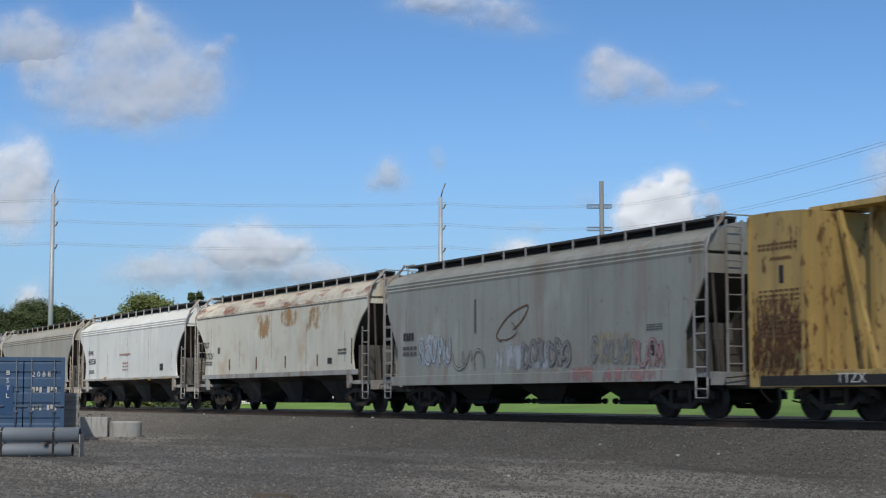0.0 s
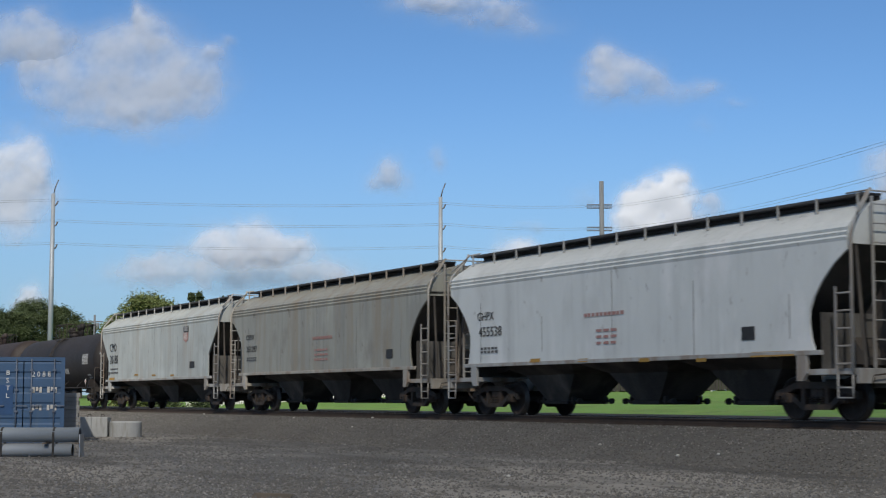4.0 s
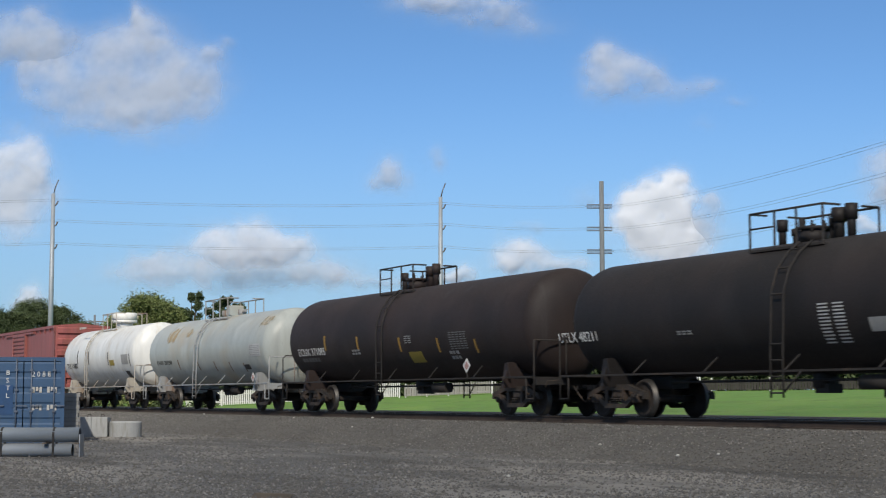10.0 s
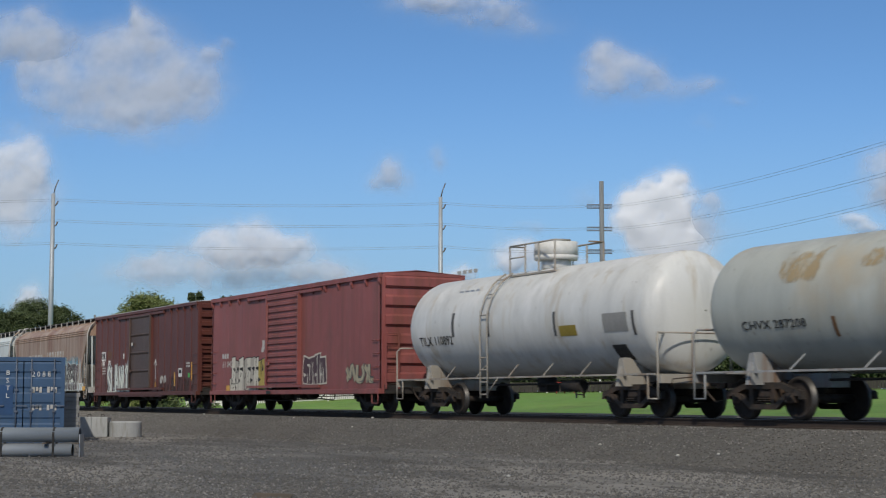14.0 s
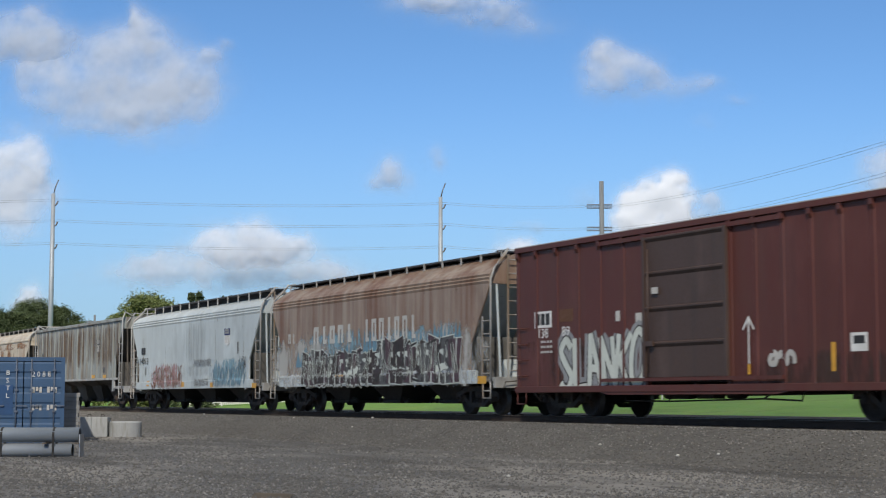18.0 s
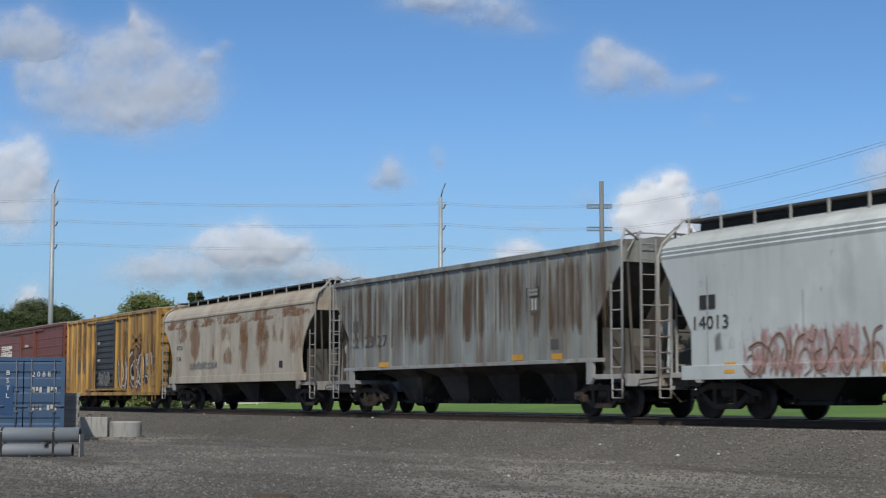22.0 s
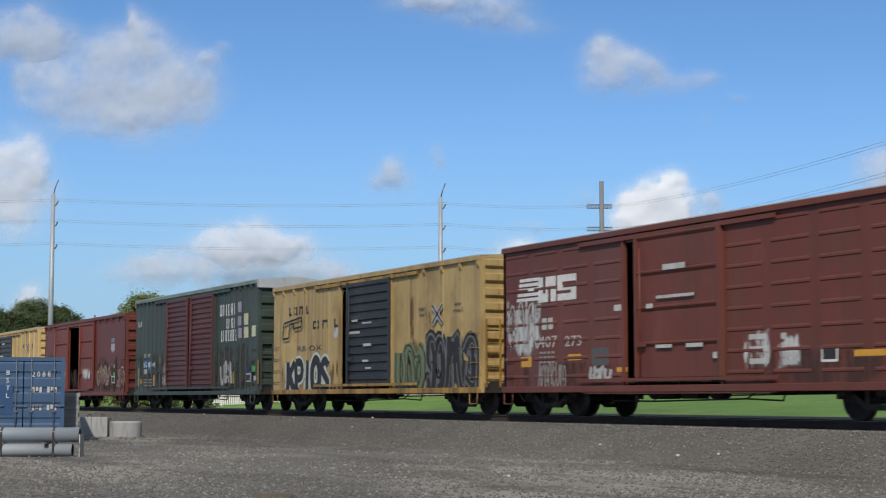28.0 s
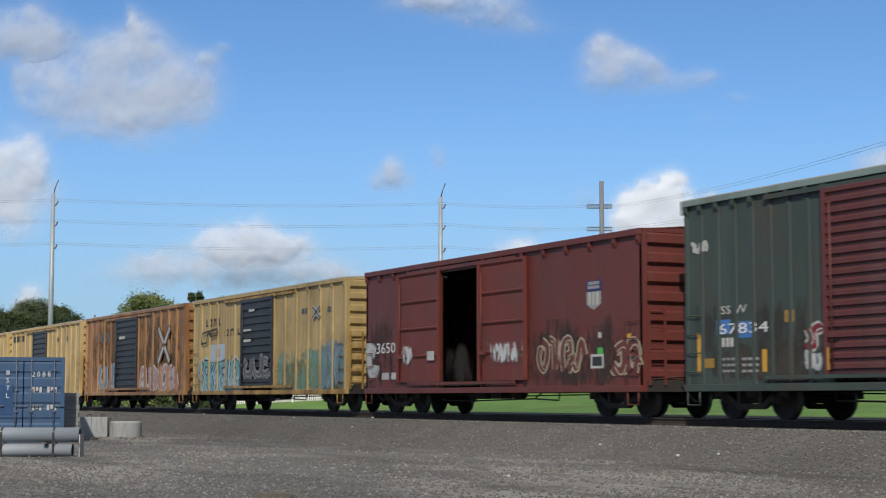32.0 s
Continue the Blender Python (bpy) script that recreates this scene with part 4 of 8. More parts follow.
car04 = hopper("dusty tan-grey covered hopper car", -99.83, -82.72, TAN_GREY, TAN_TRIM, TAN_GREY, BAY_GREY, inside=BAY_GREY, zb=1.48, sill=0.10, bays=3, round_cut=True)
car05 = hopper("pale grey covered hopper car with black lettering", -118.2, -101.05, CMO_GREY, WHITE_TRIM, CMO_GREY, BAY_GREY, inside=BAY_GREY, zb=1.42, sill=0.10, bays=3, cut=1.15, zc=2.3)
car06 = tankcar("black tank car with valves and rails on top", -137.2, -119.35, TANK_BLACK, UNDER, r=1.45, zc=2.47, shell=(0.15, 0.15), deck_at=-0.8, ladder_at=-0.2)
car07 = tankcar("brownish black tank car with valves and rails on top", -156.1, -138.3, TANK_BROWN, UNDER, r=1.50, zc=2.56, shell=(0.15, 0.15), deck_at=-1.0, ladder_at=-0.6)
car08 = tankcar("light grey tank car with yellowish stains", -172.9, -157.25, TANK_GREY, GREY_TRIM, r=1.45, zc=2.50, shell=(0.15, 0.45), saddle=GREY_TRIM, dome="box", deck_at=-0.15, deck_half=1.35, ladder_at=-0.5)
car09 = tankcar("white tank car with a round bonnet on top", -188.1, -174.1, TANK_WHITE, TAN_TRIM, r=1.50, zc=2.60, shell=(0.45, 0.25), saddle=TAN_TRIM, dome="bonnet", ladder_at=-1.3)
car10 = boxcar("faded red box car with a ribbed door", -205.13, -189.25, KCS_PINK, [(-1.74, 1.32, KCS_PINK, 14)], [], ribs_end=6, posts=False, ze=4.45)
car11 = boxcar("dark oxide-red box car with a brown door", -222.38, -206.87, KCS_DARK, [(-1.67, 1.42, BROWN_DOOR, 4)], [], ribs_end=10, deep=0.12, post_gap=0.95, post_out=0.022, roof_mat=PALE_ROOF, eave_mat=KCS_DARK)
car12 = hopper("rust-brown covered hopper car with a wide band of graffiti", -240.18, -223.55, UP_RUST, WHITE_TRIM, UP_RUST, UNDER, zb=1.30, sill=0.38, ze=3.75, bays=3, cut=1.1, zc=2.0, cut_top=3.6, sill_mat=UP_PALE, inside=UP_PALE, gap=0.10)
car13 = hopper("pale blue-grey covered hopper car with faint graffiti", -257.7, -241.05, UP_PALE, WHITE_TRIM, UP_PALE, UNDER, zb=1.24, sill=0.32, ze=3.75, bays=3, cut=1.1, zc=2.0, cut_top=3.6, sill_mat=UP_PALE, gap=0.25)
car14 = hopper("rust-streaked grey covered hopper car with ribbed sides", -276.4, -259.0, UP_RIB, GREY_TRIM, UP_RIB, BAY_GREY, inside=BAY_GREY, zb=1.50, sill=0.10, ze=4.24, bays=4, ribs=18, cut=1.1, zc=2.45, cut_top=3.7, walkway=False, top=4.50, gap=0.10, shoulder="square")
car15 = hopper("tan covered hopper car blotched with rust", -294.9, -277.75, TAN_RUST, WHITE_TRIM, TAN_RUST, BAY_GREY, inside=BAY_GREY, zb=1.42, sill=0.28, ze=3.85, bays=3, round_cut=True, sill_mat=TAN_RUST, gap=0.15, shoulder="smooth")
car16 = boxcar("dirty yellow box car with a slate-grey door", -311.38, -295.85, RB_DIRTY, [(-1.88, 1.27, SLATE, 12)], [], post_out=0.08, roof_mat=PALE_ROOF, eave_mat=RB_DIRTY)
car17 = boxcar("oxide-red box car with a door slid ajar", -328.25, -312.5, NS_RED, [(-1.40, 1.78, NS_RED, 4)], [], horizontal=True, posts=False, opening=(-2.05, 1.78), post_gap=1.5, deep=0.10, ze=4.55, roof_mat=PALE_ROOF, eave_mat=NS_RED)
car18 = boxcar("faded yellow box car with a slate door slid ajar", -345.2, -329.57, RB_YELLOW, [(-1.05, 2.09, SLATE, 12)], [], opening=(-1.85, 2.09), roof_mat=PALE_ROOF, eave_mat=RB_YELLOW, trim=RB_DIRTY, post_out=0.014)
car19 = boxcar("tall dark green box car with wine-red double doors", -362.36, -346.87, GREEN, [(-2.94, -0.24, WINE, 18), (0.23, 2.93, WINE, 18)], [], roof_mat=PALE_ROOF, eave_mat=GREEN_ROOF, ze=4.95, rise=0.14, ribs_end=8, post_gap=0.62, post_out=0.022, end_cap=PALE_ROOF)
car20 = boxcar("red box car with its doors slid wide open", -379.58, -364.1, UP_RED, [(-5.24, -2.54, UP_DOOR, 4), (-0.08, 2.45, UP_DOOR, 4)], [], opening=(-2.60, 0.0), ribs_end=8, posts=False)
car21 = boxcar("faded yellow box car with a slate-grey door", -396.6, -381.2, RB_YELLOW, [(-1.86, 1.30, SLATE, 12)], [], roof_mat=PALE_ROOF, eave_mat=RB_YELLOW, trim=RB_DIRTY)
car22 = boxcar("rusted orange box car with a slate-grey door", -413.35, -397.7, RB_ORANGE, [(-2.26, 1.12, SLATE, 12)], [], post_out=0.07, roof_mat=PALE_ROOF, eave_mat=RB_ORANGE)
car23 = boxcar("yellow box car with a slate-grey door", -430.2, -414.5, RB_YELLOW, [(-2.15, 0.90, SLATE, 12)], [], roof_mat=PALE_ROOF, eave_mat=RB_YELLOW, trim=RB_DIRTY)
car24 = boxcar("yellow box car at the tail of the view", -447.0, -431.5, RB_YELLOW, [(-1.9, 1.25, SLATE, 12)], [], roof_mat=PALE_ROOF, eave_mat=RB_YELLOW, trim=RB_DIRTY)

# ---------- paint marks, lettering and graffiti on the cars ----------
def flat(name, c, dark=0.8, rough=0.6):
    return surface(name, c, tuple(v * dark for v in c), 2.5, (1, 1, 0.5), rough, bump=0, fine=12.0)


INK_GREY = flat("faded_black_ink", (0.10, 0.10, 0.10))
GREY_B = flat("grey_spray_paint", (0.27, 0.28, 0.29))
BROWN_INK = flat("brown_ink", (0.16, 0.085, 0.04))
RED_FADED = flat("faded_red_ink", (0.40, 0.22, 0.20))
PANEL_DIM = flat("dim_stencil_paint", (0.17, 0.17, 0.165))
NAVY_INK = flat("navy_ink", (0.03, 0.04, 0.14))
WINE_INK = flat("wine_spray_paint", (0.20, 0.02, 0.03))
PANEL_GREY = flat("grey_stencil_paint", (0.30, 0.30, 0.29))
PANEL_PALE = flat("pale_stencil_paint", (0.50, 0.50, 0.49), 0.7)
WHITE_OLD = flat("worn_white_paint", (0.52, 0.51, 0.48), 0.75)
AMBER_DIM = flat("dim_amber_paint", (0.34, 0.20, 0.04))
YELLOW_PATCH = flat("mustard_patch_paint", (0.30, 0.23, 0.04))
BROWN_PATCH = flat("brown_patch_paint", (0.13, 0.06, 0.03))
GREEN_TAG = flat("bright_green_tag", (0.08, 0.40, 0.08))
LILAC = flat("faded_lilac_paint", (0.36, 0.31, 0.38))
BLUE_PAINT = flat("blue_spray_paint", (0.06, 0.17, 0.42))
UNDER_STRIP = flat("black_sill_paint", (0.03, 0.028, 0.026))
PAINT_ICE = flat("ice_blue_spray_paint", (0.42, 0.50, 0.58))
PAINT_SAND = flat("sand_spray_paint", (0.40, 0.36, 0.25))
PAINT_ROSE = flat("rose_spray_paint", (0.42, 0.26, 0.26))
PAINT_CREAM = flat("cream_spray_paint", (0.60, 0.57, 0.48))
PAINT_DUST = flat("dusty_cream_spray_paint", (0.42, 0.39, 0.33))
PLUM = flat("dull_plum_spray_paint", (0.085, 0.05, 0.06))
CREAM_SQUARE = flat("pale_yellow_stencil_paint", (0.62, 0.60, 0.40))
PAINT_GOLD = flat("gold_spray_paint", (0.42, 0.33, 0.08))
PAINT_SLATE = flat("slate_blue_spray_paint", (0.15, 0.21, 0.27))
PAINT_STEEL = flat("steel_blue_spray_paint", (0.14, 0.26, 0.34))
PAINT_SILVER = flat("silver_spray_paint", (0.58, 0.60, 0.60), 0.6)
PAINT_MOSS = flat("moss_spray_paint", (0.16, 0.20, 0.11))
DARK_UMBER = flat("dark_umber_spray_paint", (0.045, 0.032, 0.030))
PAINT_CHALK = flat("chalk_white_spray_paint", (0.58, 0.62, 0.57), 0.8)
ROSE_WASH = flat("pale_rose_wash", (0.42, 0.33, 0.33))
PAINT_TEAL = flat("teal_spray_paint", (0.16, 0.34, 0.33))


def stain_material(name, colour, most=0.85, scale=2.2, stretch=(2.0, 2.0, 0.55)):
    m, nt, bs = nodes_of(name)
    at = nt.nodes.new("ShaderNodeAttribute")
    at.attribute_name = "cover"
    nz = noise_of(nt, scale, stretch, 7.0, 0.68)
    add = nt.nodes.new("ShaderNodeMath")
    nt.links.new(ramp(nt, nz, 0.3, 0.7, -1.75, 0.85), add.inputs[0])
    nt.links.new(at.outputs["Fac"], add.inputs[1])
    fac = ramp(nt, add.outputs[0], 0.0, 0.9)
    bs.inputs["Base Color"].default_value = (*colour, 1)
    bs.inputs["Roughness"].default_value = 0.8
    nt.links.new(times(nt, fac, most), bs.inputs["Alpha"])
    return m


STAIN_RUST = stain_material("orange_rust_stain", (0.42, 0.23, 0.07), 0.62, 1.5, (1.5, 1.5, 0.7))
STAIN_TAN = stain_material("tan_seep_stain", (0.40, 0.29, 0.14), 0.55, 1.0)
STAIN_BROWN = stain_material("brown_grime_stain", (0.14, 0.08, 0.04), 0.62)
STAIN_BLUE = stain_material("blue_overspray", (0.20, 0.34, 0.42), 0.85, 3.0)
STAIN_TEAL = stain_material("teal_overspray", (0.20, 0.33, 0.26), 0.7, 0.8, (1.0, 1.0, 0.9))
STAIN_WHITE = stain_material("white_overspray", (0.58, 0.60, 0.60), 0.8, 2.5)
STAIN_BLOTCH = stain_material("orange_brown_rust_blotch", (0.27, 0.145, 0.075), 0.55, 1.1, (1.0, 1.0, 0.7))
STAIN_UMBER = stain_material("umber_grime_stain", (0.055, 0.045, 0.034), 0.8, 0.9, (1.2, 1.2, 0.6))
STAIN_PALE = stain_material("pale_worn_paint", (0.44, 0.44, 0.42), 0.8, 1.2, (1.0, 1.0, 0.35))
STAIN_GREY = stain_material("grey_soot_stain", (0.25, 0.27, 0.28), 0.22, 1.4, (3.5, 3.5, 0.2))
STAIN_SOOT = stain_material("black_soot_stain", (0.045, 0.035, 0.03), 0.5, 1.2)
SCUFF_BROWN = stain_material("chipped_brown_rust", (0.10, 0.045, 0.02), 1.0, 6.0)
STAIN_RED = stain_material("red_overspray", (0.34, 0.05, 0.05), 0.9, 2.5)
STAIN_ICE = stain_material("ice_overspray", (0.46, 0.50, 0.56), 0.8, 2.0)
STAIN_SAND = stain_material("sand_overspray", (0.40, 0.36, 0.25), 0.75, 2.0)
STAIN_TOP = stain_material("brown_run_down_rust", (0.12, 0.075, 0.045), 0.75, 1.3, (3.0, 3.0, 0.16))
STAIN_RIM = stain_material("brown_roof_edge_rust", (0.24, 0.12, 0.06), 0.8, 1.6, (0.8, 0.8, 1.6))
PAINT_ROSE_ST = stain_material("rose_overspray", (0.40, 0.22, 0.22), 0.75, 2.5)


def skin_at(car, z, lift):
    """The y of the near side of a car at height z, with a mark lifted off it."""
    ob, h, w = car
    if ob.name.startswith("tank"):
        zc = {"tank_car": 2.47, "tank_car.001": 2.56, "tank_car.002": 2.50, "tank_car.003": 2.60}[ob.name]
        return -math.sqrt(max(0.05, w * w - (z - zc) ** 2)) - lift
    if ob.name.startswith("centre"):
        return -w - (lift if z > 1.09 else 0.045 + lift)
    if ob.name.startswith("hopper"):
        low = ob["sill_top"]
        return -w - (lift + 0.008 if z > low else 0.036 + lift)
    return -w - lift


def on_skin(car, x0, x1, z0, z1, lift, nx=1, nz=None):
    """A thin sheet that follows the near side of a car."""
    nz = nz or (6 if car[0].name.startswith("tank") else 1)
    bm = B()
    g = []
    for front in (0.004, 0.0):
        g.append([[bm.verts.new((x0 + (x1 - x0) * i / nx, skin_at(car, z0 + (z1 - z0) * (j + (0.01 if j == 0 else -0.01 if j == nz else 0)) / nz, lift - front), z0 + (z1 - z0) * j / nz)) for j in range(nz + 1)] for i in range(nx + 1)])
    back, face = g
    for i in range(nx):
        for j in range(nz):
            bm.faces.new((face[i][j], face[i + 1][j], face[i + 1][j + 1], face[i][j + 1]))
            bm.faces.new((back[i][j], back[i][j + 1], back[i + 1][j + 1], back[i + 1][j]))
    edge = [(i, 0) for i in range(nx)] + [(nx, j) for j in range(nz)] + [(i, nz) for i in range(nx, 0, -1)] + [(0, j) for j in range(nz, 0, -1)]
    for (a, b), (c, d) in zip(edge, edge[1:] + edge[:1]):
        bm.faces.new((face[a][b], back[a][b], back[c][d], face[c][d]))
    return bm


def over_door(car, x0, x1):
    """How far a mark must stand off to lie on a door."""
    ob, mid = car[0], (x0 + x1) / 2
    if ob.name.startswith("box"):
        spans = ob["doors"]
        for k in range(0, len(spans), 2):
            if spans[k] - 0.05 < mid < spans[k + 1] + 0.05:
                return 0.13
    return 0.0


def panel(car, x0, x1, z0, z1, mat, name="stencil_panel", lift=0.008):
    lift += over_door(car, x0, x1)
    return part(name, on_skin(car, x0, x1, z0, z1, lift + (0.002 if mat is BLACK else 0)), mat, car[0])


def blocks(car, x0, x1, z0, z1, mat, cols, stroke=0.62, weight=0.30):
    """A company's name as a row of plain upright shapes in its colour: frames, posts and arches in turn."""
    lift = 0.012 + over_door(car, x0, x1)
    step = (x1 - x0) / cols
    tall = z1 - z0
    for c in range(cols):
        a = x0 + step * (c + 0.15)
        b = a + step * stroke
        t = min((b - a) * weight * 1.2, tall * 0.28)
        kind = (c * 2 + cols) % 3
        sides = [(a, a + t, z0, z1), (b - t, b, z0, z1)] if kind != 1 else [(a + (b - a) * 0.3, a + (b - a) * 0.3 + t * 1.2, z0, z1)]
        if kind == 0:
            sides += [(a + t, b - t, z1 - t, z1), (a + t, b - t, z0, z0 + t)]
        elif kind == 2:
            sides += [(a + t, b - t, z1 - t, z1)]
        else:
            sides += [(a + (b - a) * 0.3 + t * 1.2, b, z0, z0 + t)]
        for xa, xb, za, zb in sides:
            part("name_block", on_skin(car, xa, xb, za, zb, lift), mat, car[0])


def bars(car, x0, x1, z0, z1, mat, rows, cols):
    """Writing that cannot be read, or a company's name, as plain bars."""
    lift = 0.012 + over_door(car, x0, x1)
    rng = random.Random(int(x0 * 100) + int(z0 * 77))
    rh = (z1 - z0) / rows
    for r in range(rows):
        for c in range(cols):
            a = x0 + (x1 - x0) * (c + 0.10) / cols
            b = x0 + (x1 - x0) * (c + 0.10 + 0.62 + 0.18 * rng.random()) / cols
            za, zb = z0 + rh * (r + (0.28 if rows > 2 else 0.18 if rows > 1 else 0)), z0 + rh * (r + (0.72 if rows > 2 else 0.82 if rows > 1 else 1))
            part("lettering_bar", on_skin(car, a, b, za, zb, lift, nz=2 if car[0].name.startswith("tank") else 1), mat, car[0])


def sign(car, text, x0, x1, z0, z1, mat):
    me = letters(text, 1.0, mat, 0.006)
    co = np.empty(len(me.vertices) * 3)
    me.vertices.foreach_get("co", co)
    co = co.reshape(-1, 3)
    lo, hi = co.min(0), co.max(0)
    co[:, 0] = x0 + (co[:, 0] - lo[0]) / (hi[0] - lo[0]) * (x1 - x0)
    co[:, 2] = z0 + (co[:, 2] - lo[2]) / (hi[2] - lo[2]) * (z1 - z0)
    lift = 0.012 + over_door(car, x0, x1)
    for k in range(len(co)):
        co[k, 1] += skin_at(car, float(co[k, 2]), lift)
    me.vertices.foreach_set("co", co.ravel())
    return part("lettering", me, None, car[0])


def ribbon(verts, faces, car, pts, wide, lift, low=-9.0):
    """A painted stroke along points (x, z)."""
    n, base = len(pts), len(verts)
    for i, (x, z) in enumerate(pts):
        ax, az = pts[max(i - 1, 0)]
        bx, bz = pts[min(i + 1, n - 1)]
        d = math.hypot(bx - ax, bz - az) or 1.0
        nx, nz = -(bz - az) / d, (bx - ax) / d
        for q in (-1, 1):
            zz = max(z + nz * q * wide / 2, low)
            verts.append((x + nx * q * wide / 2, skin_at(car, zz, lift), zz))
    for i in range(n - 1):
        a = base + 2 * i
        faces.append((a, a + 2, a + 3, a + 1))


def smooth_line(pts, n=4):
    out = []
    for i in range(len(pts) - 1):
        p0, p1, p2, p3 = pts[max(i - 1, 0)], pts[i], pts[i + 1], pts[min(i + 2, len(pts) - 1)]
        for k in range(n):
            t = k / n
            out.append(tuple(0.5 * (2 * p1[c] + (p2[c] - p0[c]) * t + (2 * p0[c] - 5 * p1[c] + 4 * p2[c] - p3[c]) * t * t + (3 * p1[c] - p0[c] - 3 * p2[c] + p3[c]) * t ** 3) for c in (0, 1)))
    return out + [pts[-1]]


FORMS = (
    [[(0.10, 0.0), (0.06, 0.60), (0.40, 1.0), (0.80, 0.76), (0.94, 0.10)]],
    [[(0.5, 0.02), (0.10, 0.25), (0.18, 0.74), (0.55, 0.98), (0.92, 0.66), (0.80, 0.30), (0.62, 0.42)]],
    [[(0.20, 0.0), (0.10, 0.55), (0.30, 0.92), (0.66, 0.98), (0.74, 0.62), (0.42, 0.48)], [(0.60, 0.0), (0.74, 0.30), (1.0, 0.22)]],
    [[(0.30, 1.0), (0.22, 0.30), (0.52, 0.0), (0.98, 0.24)], [(0.02, 0.62), (0.40, 0.80), (0.80, 0.66)]],
    [[(0.06, 0.10), (0.34, 0.52), (0.22, 1.0)], [(0.45, 0.0), (0.52, 0.82), (0.90, 1.0)]],
    [[(0.0, 0.46), (0.26, 0.95), (0.50, 0.40), (0.72, 0.06), (1.0, 0.52)]],
    [[(0.08, 0.0), (0.42, 1.0), (0.58, 0.34), (0.92, 0.88)], [(0.70, 0.0), (0.86, 0.36)]],
    [[(0.12, 0.92), (0.20, 0.20), (0.60, 0.04), (0.86, 0.44), (0.66, 0.90)]],
)


GLYPHS = {
    "K": [[(0.12, 0.0), (0.08, 1.0)], [(0.92, 1.0), (0.18, 0.46)], [(0.30, 0.56), (1.0, 0.0)]],
    "P": [[(0.14, 0.0), (0.10, 1.0)], [(0.12, 0.96), (0.66, 0.98), (0.92, 0.78), (0.74, 0.52), (0.16, 0.46)]],
    "I": [[(0.42, 0.0), (0.56, 1.0)]],
    "O": [[(0.5, 0.04), (0.12, 0.22), (0.08, 0.70), (0.46, 0.97), (0.88, 0.76), (0.92, 0.26), (0.5, 0.04)]],
    "S": [[(0.92, 0.82), (0.54, 0.98), (0.14, 0.76), (0.50, 0.52), (0.90, 0.28), (0.48, 0.03), (0.06, 0.18)]],
    "L": [[(0.20, 1.0), (0.10, 0.06)], [(0.10, 0.06), (0.95, 0.10)]],
    "A": [[(0.05, 0.0), (0.42, 1.0)], [(0.42, 1.0), (0.95, 0.0)], [(0.22, 0.36), (0.78, 0.34)]],
    "N": [[(0.08, 0.0), (0.14, 1.0)], [(0.14, 1.0), (0.82, 0.02)], [(0.82, 0.02), (0.98, 1.0)]],
    "E": [[(0.10, 0.02), (0.16, 0.98)], [(0.14, 0.94), (1.0, 1.0)], [(0.12, 0.50), (0.82, 0.58)], [(0.10, 0.06), (1.0, 0.0)]],
    "V": [[(0.04, 1.0), (0.50, 0.0)], [(0.50, 0.0), (1.0, 0.92)], [(0.60, 0.96), (1.0, 0.92)]],
    "R": [[(0.12, 0.0), (0.10, 1.0)], [(0.0, 0.98), (0.84, 0.94)], [(0.84, 0.94), (0.80, 0.54)], [(0.80, 0.54), (0.16, 0.46)], [(0.36, 0.48), (1.08, 0.0)]],
    "H": [[(0.10, 0.0), (0.14, 1.0)], [(0.12, 0.48), (0.84, 0.56)], [(0.86, 0.0), (0.92, 1.0)], [(0.14, 1.0), (-0.16, 0.90)]],
    "U": [[(0.10, 1.0), (0.08, 0.26), (0.50, 0.02), (0.90, 0.26), (0.92, 1.0)]],
    "T": [[(0.48, 0.0), (0.54, 1.0)], [(-0.06, 0.90), (1.06, 1.0)]],
}


def piece(car, x0, x1, z0, z1, glyphs, fill, line, back, seed, weight=0.26, round_ends=False, lean=0.1, rim=1.5):
    """A sprayed piece: tall crowded figures of thick straight or bent bars, each with a rim and a haze of colour behind it."""
    rng = random.Random(seed)
    lift0 = 0.011 + over_door(car, x0, x1)
    cell, hh = (x1 - x0) / len(glyphs), z1 - z0
    stroke = min(cell, hh) * weight
    for k, g in enumerate(glyphs):
        lo, hi, tilt = rng.uniform(-0.02, 0.10), rng.uniform(0.88, 1.0), lean * rng.uniform(-1, 1)
        layers = [[], [], []]
        for bar in GLYPHS[g]:
            pts = [(x0 + cell * (k + 0.02 + 0.96 * u + tilt * (v - 0.5)), z0 + hh * (lo + (hi - lo) * v)) for u, v in bar]
            if len(pts) > 2:
                pts = smooth_line(pts, 4)
            elif round_ends:
                m = tuple((a + b) / 2 + rng.uniform(-0.04, 0.04) * cell for a, b in zip(*pts))
                pts = smooth_line([pts[0], m, pts[1]], 4)
            w = stroke * rng.uniform(0.85, 1.2)
            layers[1].append((pts, w * rim + 0.03))
            layers[2].append((pts, w))
            if back is not None:
                layers[0].append((pts, w * 2.6))
        verts, faces, mats = [], [], []
        for depth, strokes in enumerate(layers):
            for j, (pts, wide) in enumerate(strokes):
                m = len(faces)
                pts = [(min(max(x, x0), x1), min(max(z, z0 + wide * 0.3), z1)) for x, z in pts]
                ribbon(verts, faces, car, pts, wide, lift0 + 0.0035 * depth + 0.0003 * ((j + 3 * k) % 10), z0 - 0.02)
                mats += [depth] * (len(faces) - m)
        me = bpy.data.meshes.new("graffiti_figure")
        me.from_pydata(verts, [], faces)
        for m in (back or line, line, fill):
            me.materials.append(m)
        me.polygons.foreach_set("material_index", mats)
        part("graffiti_figure", me, None, car[0], "sprayed outlined shape")


